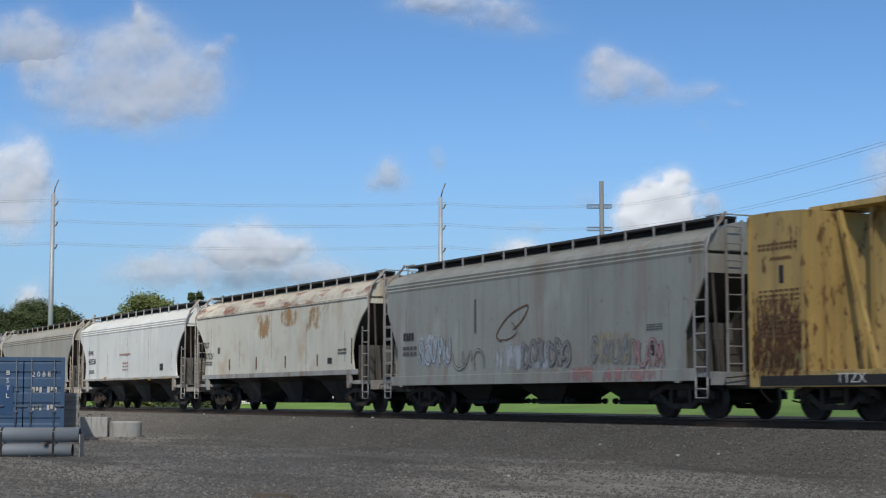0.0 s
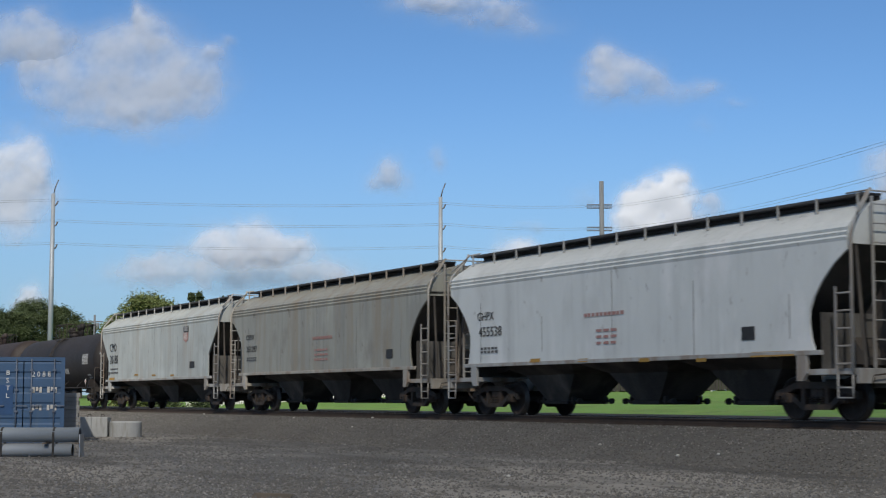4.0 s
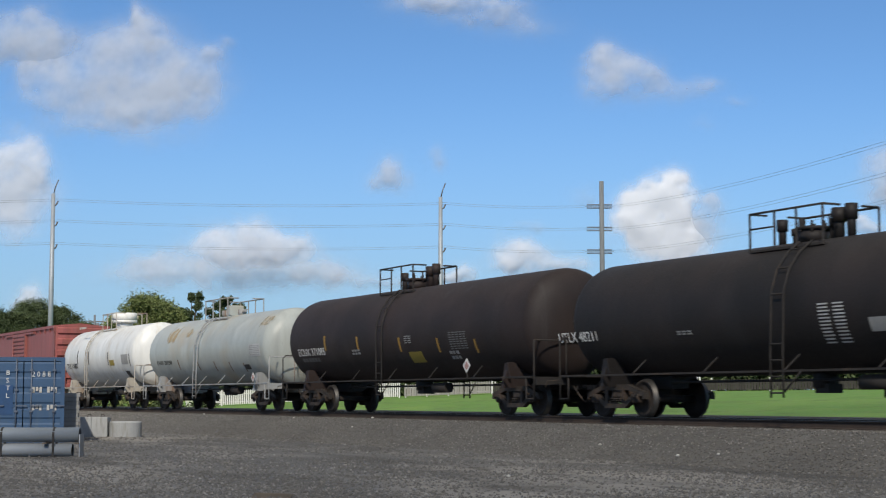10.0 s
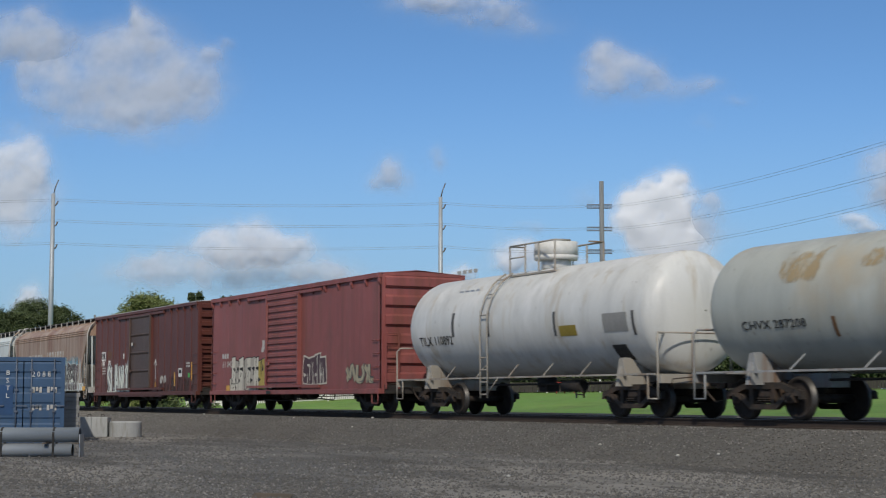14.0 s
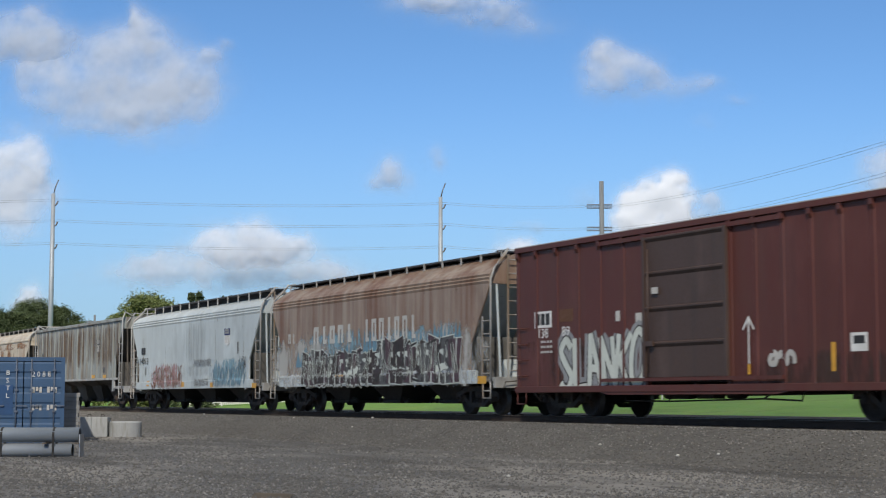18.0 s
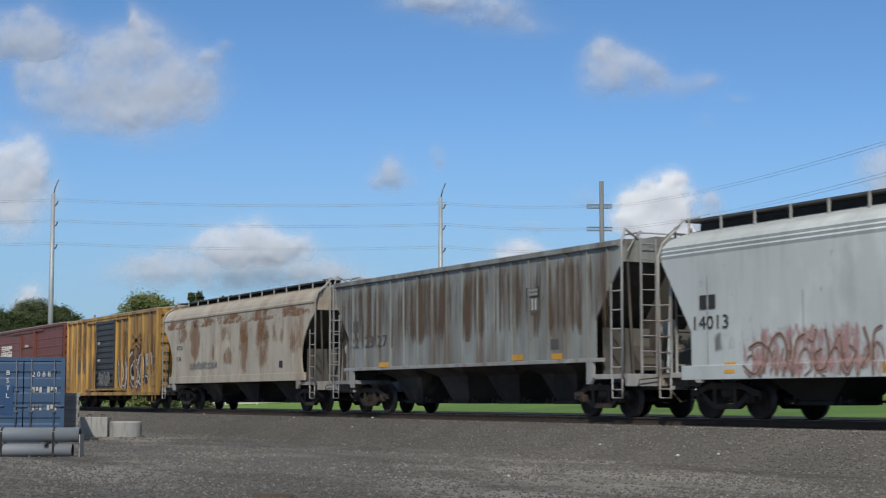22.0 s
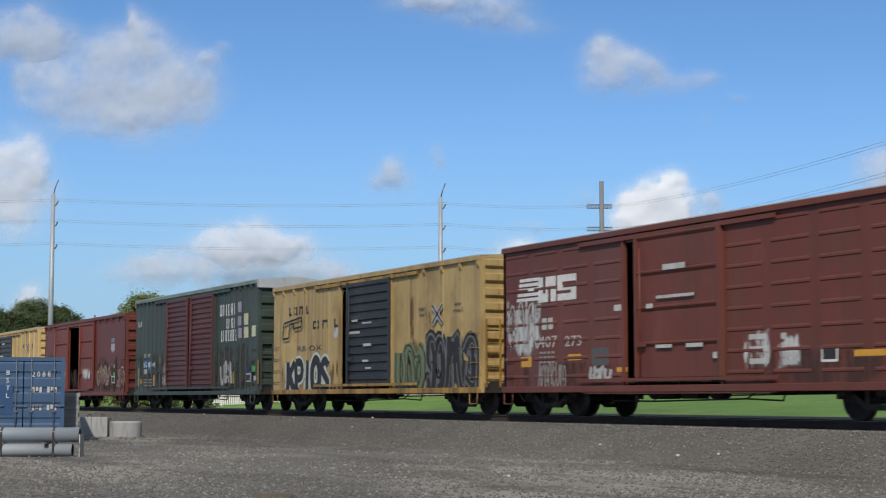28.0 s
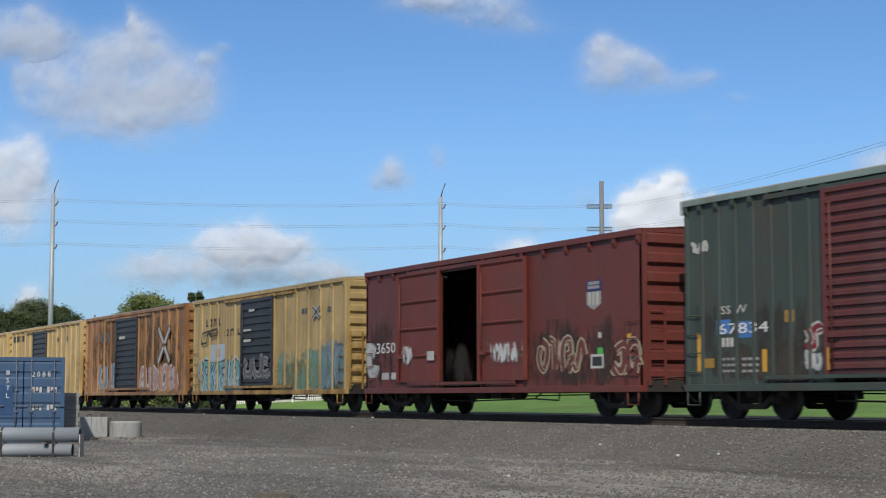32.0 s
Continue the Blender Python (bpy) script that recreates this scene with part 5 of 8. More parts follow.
def slabs(car, x0, x1, z0, z1, fills, line, n, seed, rim=0.05, sharp=0.0, slit=None):
    """A crowded row of n tall sprayed slabs with an edge line, cut by dark wedges; sharp draws their corners out into points."""
    rng = random.Random(seed)
    lift0 = 0.012 + over_door(car, x0, x1)
    cell, hh = (x1 - x0) / n, z1 - z0

    def field(verts, faces, a0, a1, b0, b1, bend, lift):
        """A strip of four corners (x, z), from the lower edge a0-a1 to the upper edge b0-b1, bowed sideways."""
        rows, base = 6, len(verts)
        for r in range(rows + 1):
            v = r / rows
            bow = bend * math.sin(math.pi * v)
            for lo, hi in ((a0, b0), (a1, b1)):
                x, z = lo[0] + (hi[0] - lo[0]) * v + bow, max(lo[1] + (hi[1] - lo[1]) * v, z0 - 0.02)
                verts.append((x, skin_at(car, z, lift), z))
            if r:
                q = base + 2 * r
                faces.append((q - 2, q - 1, q + 1, q))

    for k in range(n):
        verts, faces, mats = [], [], []
        cx = x0 + cell * (k + 0.5)
        w = cell * rng.uniform(0.44, 0.58)
        lean, bend = cell * rng.uniform(-0.30, 0.30), cell * rng.uniform(-0.16, 0.16)
        lo0, lo1 = (z0 + hh * rng.uniform(0.0, 0.07) for _ in range(2))
        hi0, hi1 = (z0 + hh * rng.uniform(0.80 - 0.25 * sharp, 1.0) for _ in range(2))
        flare = cell * sharp
        a0, a1 = (cx - w - flare * rng.random() - lean / 2, lo0), (cx + w + flare * rng.random() - lean / 2, lo1)
        b0, b1 = (cx - w - flare * rng.random() + lean / 2, hi0), (cx + w + flare * rng.random() + lean / 2, hi1)
        step = 0.0006 * (k % 4)
        for grow, depth in ((rim, 0), (0.0, 1)):
            m = len(faces)
            field(verts, faces, (a0[0] - grow, a0[1] - grow), (a1[0] + grow, a1[1] - grow), (b0[0] - grow, b0[1] + grow), (b1[0] + grow, b1[1] + grow), bend, lift0 + 0.0035 * depth + step)
            mats += [depth] * (len(faces) - m)
        for kind in rng.sample(range(6), 3 if sharp < 0.2 else 4):
            m = len(faces)
            e, lift = cell * rng.uniform(0.05, 0.12), lift0 + 0.0072 + step
            u, v = cx + w * rng.uniform(-0.35, 0.35), z0 + hh * rng.uniform(0.35, 0.6)
            if kind == 0:
                field(verts, faces, (u - e, lo0), (u + e, lo1), (u - 0.01, v), (u + 0.01, v), bend / 3, lift)
            elif kind == 1:
                field(verts, faces, (u - 0.01, v), (u + 0.01, v), (u - e, hi0), (u + e, hi1), bend / 3, lift)
            elif kind == 2:
                field(verts, faces, (u - e, v), (u + e, v - 0.04), (u - e * 0.3, v + hh * 0.2), (u + e * 0.6, v + hh * 0.16), e, lift)
            elif kind == 3:
                field(verts, faces, (u - e, z0 + hh * 0.62), (cx + w, z0 + hh * 0.55), (u - e, z0 + hh * 0.66), (cx + w, z0 + hh * 0.68), 0, lift)
            elif kind == 4:
                field(verts, faces, (cx - w, z0 + hh * 0.24), (u, z0 + hh * 0.30), (cx - w, z0 + hh * 0.38), (u, z0 + hh * 0.33), 0, lift)
            else:
                field(verts, faces, (cx - w * 0.7, lo0 + hh * 0.08), (cx - w * 0.7 + e * 0.5, lo0 + hh * 0.08), (cx - w * 0.5, hi0 - hh * 0.1), (cx - w * 0.5 + e * 0.5, hi0 - hh * 0.1), bend, lift)
            mats += [2] * (len(faces) - m)
        me = bpy.data.meshes.new("graffiti_figure")
        me.from_pydata(verts, [], faces)
        for m in (line, fills[k % len(fills)], slit or line):
            me.materials.append(m)
        me.polygons.foreach_set("material_index", mats)
        part("graffiti_figure", me, None, car[0], "sprayed outlined shape")


def spikes(car, x0, x1, z0, z1, mat, n, seed):
    """A ragged band of spray whose upper edge runs in flame-like points."""
    rng = random.Random(seed)
    verts, faces = [], []
    for k in range(2 * n + 1):
        x = x0 + (x1 - x0) * (k + rng.uniform(-0.3, 0.3)) / (2 * n)
        z = z0 + (z1 - z0) * (rng.uniform(0.5, 1.0) if k % 2 else rng.uniform(0.1, 0.4))
        verts += [(x, skin_at(car, z0, 0.0105), z0), (x, skin_at(car, z, 0.0105), z)]
        if k:
            a = 2 * k
            faces.append((a - 2, a, a + 1, a - 1))
    me = bpy.data.meshes.new("flame_band")
    me.from_pydata(verts, [], faces)
    me.materials.append(mat)
    return part("flame_band", me, None, car[0])


def graffiti(car, x0, x1, z0, z1, fill, line, back, n, seed, thick=1.0, core=None):
    """Sprayed shapes: n crowded bulging figures with an edge line and shading, no letters."""
    rng = random.Random(seed)
    lift0 = 0.010 + over_door(car, x0, x1) + (0.0 if car[0].name.startswith("hopper") else 0.002)
    cell, hh = (x1 - x0) / n, z1 - z0
    stroke = min(cell * 0.36, hh * 0.26) * max(thick, 0.1)
    last = None
    for k in range(n):
        layers = [[], [], [], []]
        for turn in range(2 if core is not None else 1):
            f = rng.choice([q for q in range(len(FORMS)) if q != last])
            last = f
            lean, lo, hi = rng.uniform(-0.12, 0.16), rng.uniform(0.0, 0.12), rng.uniform(0.84, 1.0)
            wide, off = rng.uniform(0.95, 1.3), (0.5 if turn else 0.0) + rng.uniform(-0.08, 0.08)
            flip, turned = rng.random() < 0.5, rng.random() < 0.35
            for line_pts in FORMS[f]:
                line_pts = [(1 - u if flip else u, 1 - v if turned else v) for u, v in line_pts]
                pts = [(x0 + cell * (k + off + (0.04 + 0.92 * u) * wide + lean * (v - 0.5) + rng.uniform(-0.04, 0.04)), z0 + hh * (lo + (hi - lo) * v)) for u, v in line_pts]
                pts = smooth_line(pts, 5) if core is None or rng.random() < 0.3 else pts
                pts = [(min(max(x, x0), x1), z) for x, z in pts]
                sw = stroke * rng.uniform(0.85, 1.15)
                layers[1].append((pts, sw * 1.42 + 0.02))
                layers[2].append((pts, sw))
                if core is not None:
                    layers[3].append(([(x + sw * 0.18, z - sw * 0.15) for x, z in pts], sw * rng.uniform(0.25, 0.5)))
                elif thick > 0.5:
                    layers[3].append(([(x + sw * 0.34, z - sw * 0.1) for x, z in pts[len(pts) // 3:]], sw * 0.16))
                if back is not None:
                    layers[0].append((pts, sw * 2.3))
        verts, faces, mats = [], [], []
        for depth, (strokes, slot) in enumerate(zip(layers, (2, 1, 0, 3))):
            for j, (pts, wide) in enumerate(strokes):
                m = len(faces)
                pts = [(x, min(max(z, z0 + wide * 0.3), z1 - wide * 0.2)) for x, z in pts]
                ribbon(verts, faces, car, pts, wide, lift0 + 0.0035 * depth + 0.0003 * ((j + 2 * k) % 9), z0 - 0.02)
                mats += [slot] * (len(faces) - m)
        me = bpy.data.meshes.new("graffiti_figure")
        me.from_pydata(verts, [], faces)
        for m in (fill, line, back or line, core or line):
            me.materials.append(m)
        me.polygons.foreach_set("material_index", mats)
        part("graffiti_figure", me, None, car[0], "sprayed outlined shape")


def stain(car, x0, x1, z0, z1, mat, seed):
    """A blotch whose cover fades towards its rim."""
    nx, nz = 12, 12
    off = over_door(car, x0, x1) if x1 - x0 < 3 else 0.0
    verts, faces, cover = [], [], []
    for i in range(nx + 1):
        for j in range(nz + 1):
            u, v = 2 * i / nx - 1, 2 * j / nz - 1
            z = z0 + (z1 - z0) * j / nz
            verts.append((x0 + (x1 - x0) * i / nx, skin_at(car, z, 0.007 + off + 0.0002 * (seed % 5)), z))
            cover.append(min(1.0, 1.9 * (1 - u * u) * (1 - v * v)))
    for i in range(nx):
        for j in range(nz):
            a = i * (nz + 1) + j
            faces.append((a, a + nz + 1, a + nz + 2, a + 1))
    me = bpy.data.meshes.new("stain")
    me.from_pydata(verts, [], faces)
    me.attributes.new("cover", "FLOAT", "POINT").data.foreach_set("value", cover)
    me.materials.append(mat)
    return part("stain", me, None, car[0])


def strokes_part(name, car, lines, mat, lift=0.012):
    verts, faces = [], []
    for pts, wide in lines:
        ribbon(verts, faces, car, pts, wide, lift)
    me = bpy.data.meshes.new(name)
    me.from_pydata(verts, [], faces)
    me.materials.append(mat)
    return part(name, me, None, car[0])


def shield(car, x0, x1, z0, z1, top, low):
    """A plain shield-shaped emblem: a dark head over a striped foot."""
    m, w = (x0 + x1) / 2, x1 - x0
    zt = z0 + (z1 - z0) * 0.62
    bm = B()
    y = skin_at(car, zt, 0.012)
    slab(bm, [(x0, zt), (x1, zt), (x1 + 0.03, zt + (z1 - zt) * 0.6), (x1, z1), (m, z1 - 0.04), (x0, z1), (x0 - 0.03, zt + (z1 - zt) * 0.6)], y, y + 0.004)
    part("emblem_head", bm, top, car[0])
    bm = B()
    slab(bm, [(x0, zt - 0.01), (x0, z0 + 0.14), (m, z0), (x1, z0 + 0.14), (x1, zt - 0.01)], y + 0.002, y + 0.006)
    part("emblem_foot", bm, low, car[0])
    for k in range(3):
        x = x0 + w * (0.14 + 0.27 * k)
        bm = B()
        slab(bm, [(x, zt - 0.02), (x, z0 + 0.13), (x + w * 0.14, z0 + 0.13), (x + w * 0.14, zt - 0.02)], y, y + 0.004)
        part("emblem_stripe", bm, WHITE_OLD, car[0])
    for k in range(2):
        z = zt + (z1 - zt) * (0.2 + 0.36 * k)
        bm = B()
        slab(bm, [(x0 + w * 0.1, z), (x0 + w * 0.1, z + 0.08), (x1 - w * 0.1, z + 0.08), (x1 - w * 0.1, z)], y - 0.004, y)
        part("emblem_bar", bm, PANEL_GREY, car[0])


def placard(car, x0, x1, z0, z1):
    """A diamond hazard placard on a bracket beside the tank."""
    m, zm = (x0 + x1) / 2, (z0 + z1) / 2
    r = 0.38 * max(x1 - x0, z1 - z0)
    bm = B()
    slab(bm, [(m - r, zm), (m, zm - r), (m + r, zm), (m, zm + r)], -1.585, -1.575)
    p = part("placard", bm, WHITE, car[0], "white and red diamond placard")
    bm = B()
    slab(bm, [(m - r * 0.6, zm), (m, zm - r * 0.6), (m + r * 0.6, zm), (m, zm + r * 0.6)], -1.592, -1.586)
    part("placard_centre", bm, RED_FADED, p)
    bm = B()
    tube(bm, (m, -1.56, 1.08), (m, -1.56, zm + r), 0.022, 6)
    part("placard_bracket", bm, UNDER, p)


def cross_mark(car, x0, x1, z0, z1, mat, border=None):
    w = x1 - x0
    strokes_part("cross_border", car, [([(x0, z0), (x1, z1)], w * 0.26), ([(x0, z1), (x1, z0)], w * 0.26)], border or WHITE_OLD, 0.083)
    strokes_part("cross_mark", car, [([(x0, z0), (x1, z1)], w * 0.13), ([(x0, z1), (x1, z0)], w * 0.13)], mat, 0.087)


def bent_line(car, x0, x1, z0, z1, mat):
    """A slanted, notched outline in one colour."""
    shape = [(0, 0), (0.06, 0.73), (0.12, 0.79), (1, 1), (0.97, 0.55), (0.57, 0.47), (0.59, 0.73), (0.39, 0.72), (0.33, 0.04), (0, 0)]
    pts = [(x0 + (x1 - x0) * u, z0 + (z1 - z0) * v) for u, v in shape]
    strokes_part("emblem_line", car, [([a, b], 0.075) for a, b in zip(pts, pts[1:])], mat, 0.083)


def stripes(car, x0, x1, z0, z1):
    for k in range(5):
        z = z0 + (z1 - z0) * (k + 0.15) / 5
        part("emblem_stripe", on_skin(car, x0 + 0.04 * k, x1 + 0.15, z, z + (z1 - z0) * 0.13, 0.012), WHITE, car[0])


def swoosh(car):
    strokes_part("painted_curve", car, [(smooth_line([(-0.9, 2.05), (-1.2, 2.25), (-0.5, 2.75), (0.5, 2.98), (0.2, 2.6), (-0.3, 2.35)]), 0.045), (smooth_line([(-1.1, 2.1), (-0.5, 2.12), (-0.1, 2.3), (-0.35, 2.55)]), 0.035)], BROWN_INK)


# yellow flat car: printed rules on the bulkhead
bars(car00, -10.85, -9.55, 3.62, 3.80, BROWN_INK, 2, 9)
bars(car00, -10.85, -9.55, 1.75, 2.30, BROWN_INK, 5, 5)
bars(car00, -10.85, -9.50, 2.52, 2.82, BROWN_INK, 3, 8)
panel(car00, -10.16, -10.02, 2.92, 3.30, BLACK, "scuff")
sign(car00, "TTZX", -8.40, -7.56, 0.82, 1.01, WHITE)
for k in range(3):
    stain(car00, -11.3, -9.2, 0.85 + 0.1 * k, 2.1 + 0.35 * k, SCUFF_BROWN, 231 + k)
stain(car00, -10.79, -9.30, 1.74, 2.21, SCUFF_BROWN, 1)
stain(car00, -10.79, -9.30, 1.10, 1.45, SCUFF_BROWN, 2)
panel(car00, -10.79, -6.98, 0.77, 0.98, UNDER_STRIP, "sill_stripe")
# dull grey hopper
bars(car01, -6.98, -6.25, 2.25, 2.49, BLACK, 1, 4)
bars(car01, -7.02, -6.02, 1.77, 2.11, INK_GREY, 2, 4)
swoosh(car01)
stain(car01, -6.1, -3.8, 1.40, 2.45, STAIN_ICE, 206)
stain(car01, 3.5, 5.4, 1.25, 2.20, STAIN_SAND, 207)
stain(car01, -1.6, 2.6, 1.2, 2.0, STAIN_ICE, 208)
graffiti(car01, -5.98, -3.89, 1.50, 2.29, PAINT_ICE, INK_GREY, None, 5, 1, 0.5)
graffiti(car01, -3.89, -1.89, 1.31, 1.91, GREY_A, INK_GREY, None, 3, 2, 0.35)
graffiti(car01, 0.10, 2.60, 1.30, 2.05, GREY_B, INK_GREY, None, 6, 3, 0.6)
graffiti(car01, 3.55, 5.22, 1.33, 2.06, GREY_B, INK_GREY, PAINT_SAND, 4, 4, 0.5)
graffiti(car01, 5.22, 6.64, 1.24, 1.90, PAINT_ROSE, INK_GREY, None, 4, 5, 0.5)
stain(car01, 2.37, 3.80, 0.89, 1.32, PAINT_ROSE_ST, 3)
stain(car01, 3.80, 6.64, 0.90, 1.28, PAINT_ROSE_ST, 4)
panel(car01, 6.08, 6.53, 1.52, 1.76, BLACK, "stencil_panel")
bars(car01, 5.92, 6.59, 2.09, 2.26, INK_GREY, 3, 5)
panel(car01, -2.47, -2.37, 2.34, 3.29, INK_GREY, "scratch")
sign(car00, "WARNING", -10.46, -9.75, 3.41, 3.49, BROWN_INK)
# cream hopper
sign(car02, "TILX", -7.45, -6.78, 2.55, 2.77, BLACK)
sign(car02, "517221", -7.38, -6.29, 2.09, 2.33, BLACK)
panel(car02, -5.75, -5.50, 2.29, 2.53, INK_GREY, "stencil_panel")
bars(car02, -7.31, -6.36, 1.83, 2.01, INK_GREY, 2, 6)
panel(car02, 5.18, 5.54, 1.68, 1.88, BLACK, "stencil_panel")
bars(car02, 6.03, 6.75, 1.96, 2.18, INK_GREY, 2, 5)
panel(car02, -4.45, -4.32, 1.62, 2.04, BROWN_INK, "scuff")
panel(car02, -1.55, -1.44, 1.60, 2.06, BROWN_INK, "scuff")
panel(car02, 1.34, 1.44, 1.60, 2.03, BROWN_INK, "scuff")
panel(car02, 4.25, 4.34, 1.62, 2.01, BROWN_INK, "scuff")
panel(car02, 7.10, 7.18, 1.64, 2.49, BROWN_INK, "scuff")
stain(car02, -1.64, 0.00, 2.69, 3.76, STAIN_RUST, 5)
stain(car02, 0.69, 2.59, 3.01, 3.76, STAIN_RUST, 6)
stain(car02, 3.35, 5.29, 2.81, 3.76, STAIN_RUST, 7)
# off-white hopper
sign(car03, "GHPX", -6.73, -5.80, 2.67, 2.90, BLACK)
sign(car03, "455538", -6.65, -5.38, 2.22, 2.49, BLACK)
bars(car03, -6.57, -5.57, 1.74, 1.94, INK_GREY, 2, 5)
bars(car03, -1.25, 0.55, 2.53, 2.62, RED_FADED, 1, 10)
bars(car03, -0.71, 0.25, 1.79, 2.25, RED_FADED, 3, 3)
panel(car03, 5.01, 5.45, 1.75, 2.04, BLACK, "stencil_panel")
panel(car03, -3.85, -3.35, 1.45, 1.55, AMBER_DIM, "reflector")
panel(car03, -1.51, -1.06, 1.41, 1.50, AMBER_DIM, "reflector")
panel(car03, 1.19, 1.60, 1.36, 1.45, AMBER_DIM, "reflector")
panel(car03, 3.41, 3.78, 1.32, 1.40, AMBER_DIM, "reflector")
panel(car03, 5.33, 6.72, 1.38, 1.49, AMBER_DIM, "reflector")
# tan-grey hopper
sign(car04, "CEFX", -6.77, -5.92, 2.72, 2.91, BLACK)
sign(car04, "351297", -6.71, -5.63, 2.26, 2.48, BLACK)
bars(car04, -6.71, -5.66, 1.90, 2.08, INK_GREY, 2, 5)
bars(car04, -0.34, 1.36, 2.53, 2.63, RED_FADED, 1, 12)
bars(car04, -0.18, 1.01, 1.76, 2.25, RED_FADED, 3, 5)
panel(car04, 5.54, 6.01, 1.76, 2.04, BLACK, "stencil_panel")
# pale grey hopper
sign(car05, "CMO", -6.94, -5.88, 2.76, 3.14, BLACK)
sign(car05, "20188", -6.92, -5.61, 2.17, 2.58, BLACK)
bars(car05, -6.81, -5.54, 1.89, 1.95, INK_GREY, 1, 7)
bars(car05, -6.81, -5.54, 1.70, 1.78, INK_GREY, 1, 8)
panel(car05, 4.94, 5.55, 1.78, 2.05, BLACK, "stencil_panel")
shield(car05, 4.12, 4.71, 2.86, 3.56, BLACK, RED_FADED)
panel(car05, -7.22, -6.92, 1.64, 1.79, INK_GREY, "patch")
panel(car05, -6.97, -6.08, 1.39, 1.51, AMBER_DIM, "reflector")
panel(car05, -2.90, -2.30, 1.55, 1.63, AMBER_DIM, "reflector")
panel(car05, -0.25, 0.30, 1.51, 1.58, AMBER_DIM, "reflector")
panel(car05, 2.40, 2.90, 1.47, 1.54, AMBER_DIM, "reflector")
# black tank
sign(car06, "UTLX 48211", -9.06, -7.30, 1.93, 2.18, WHITE)
panel(car06, 6.14, 7.23, 2.25, 2.79, PANEL_DIM, "stencil_panel")
bars(car06, 6.18, 7.19, 2.28, 2.77, PANEL_PALE, 7, 5)
bars(car06, 0.90, 1.80, 1.60, 2.45, PANEL_PALE, 12, 2)
panel(car06, 2.36, 3.19, 1.81, 2.09, PANEL_GREY, "stencil_panel")
bars(car06, 6.57, 7.21, 1.51, 1.79, PANEL_GREY, 2, 3)
bars(car06, -3.97, -3.37, 1.95, 2.06, PANEL_GREY, 2, 3)
placard(car06, 7.18, 7.55, 1.18, 1.58)
bars(car06, 9.35, 9.74, 2.71, 2.82, PANEL_GREY, 1, 4)
# brown-black tank
sign(car07, "ECUX 371085", -7.51, -5.20, 1.99, 2.24, WHITE)
panel(car07, -5.17, -5.04, 2.13, 2.63, AMBER_DIM, "stripe")
panel(car07, -2.54, -2.42, 2.05, 2.52, AMBER_DIM, "stripe")
panel(car07, 0.55, 0.66, 1.95, 2.39, AMBER_DIM, "stripe")
panel(car07, 3.09, 3.19, 1.87, 2.29, AMBER_DIM, "stripe")
panel(car07, 5.36, 5.45, 1.80, 2.19, AMBER_DIM, "stripe")
bars(car07, 0.97, 1.48, 2.18, 2.44, PANEL_GREY, 4, 2)
panel(car07, 1.08, 1.93, 1.60, 1.93, YELLOW_PATCH, "patch")
bars(car07, 3.88, 4.98, 1.92, 2.45, PANEL_DIM, 8, 5)
bars(car07, 3.69, 4.30, 1.63, 1.92, PANEL_GREY, 2, 3)
placard(car07, 5.03, 5.37, 1.15, 1.72)
bars(car07, -7.36, -5.78, 1.78, 1.91, INK_GREY, 1, 6)
bars(car07, -3.03, -2.36, 1.93, 2.12, PANEL_GREY, 2, 3)
# light grey tank
sign(car08, "CHVX 287208", -6.15, -4.07, 1.98, 2.16, BLACK)
panel(car08, 5.38, 6.53, 2.11, 2.58, PANEL_PALE, "stencil_panel")
bars(car08, 5.44, 6.48, 2.14, 2.54, PANEL_GREY, 6, 6)
panel(car08, 4.51, 5.07, 1.63, 1.82, BLACK, "stencil_panel")
placard(car08, 5.99, 6.49, 1.05, 1.55)
panel(car08, -3.29, -3.18, 1.75, 2.16, BROWN_INK, "stripe")
panel(car08, -0.81, -0.71, 1.68, 2.07, BROWN_INK, "stripe")
panel(car08, 1.19, 1.28, 1.63, 2.00, BROWN_INK, "stripe")
panel(car08, 2.92, 3.00, 1.58, 1.94, BROWN_INK, "stripe")
panel(car08, 4.41, 4.49, 1.54, 1.88, BROWN_INK, "stripe")
stain(car08, -5.24, -3.65, 2.90, 3.65, STAIN_TAN, 11)
stain(car08, -2.69, -1.64, 3.07, 3.50, STAIN_TAN, 12)
stain(car08, 5.83, 7.04, 3.22, 3.68, STAIN_TAN, 13)
# white tank
sign(car09, "TILX 110892", -5.46, -3.39, 2.07, 2.33, BLACK)
panel(car09, 2.49, 3.29, 2.10, 2.37, YELLOW_PATCH, "patch")
panel(car09, 4.54, 5.59, 2.13, 2.59, PANEL_GREY, "stencil_panel")
panel(car09, 4.66, 5.26, 1.45, 1.82, BLACK, "patch")
panel(car09, -3.37, -3.22, 2.28, 2.97, INK_GREY, "stripe")
panel(car09, -1.30, -1.16, 2.22, 2.89, INK_GREY, "stripe")
panel(car09, 2.22, 2.34, 2.12, 2.75, INK_GREY, "stripe")
panel(car09, 5.79, 5.90, 2.02, 2.61, INK_GREY, "stripe")
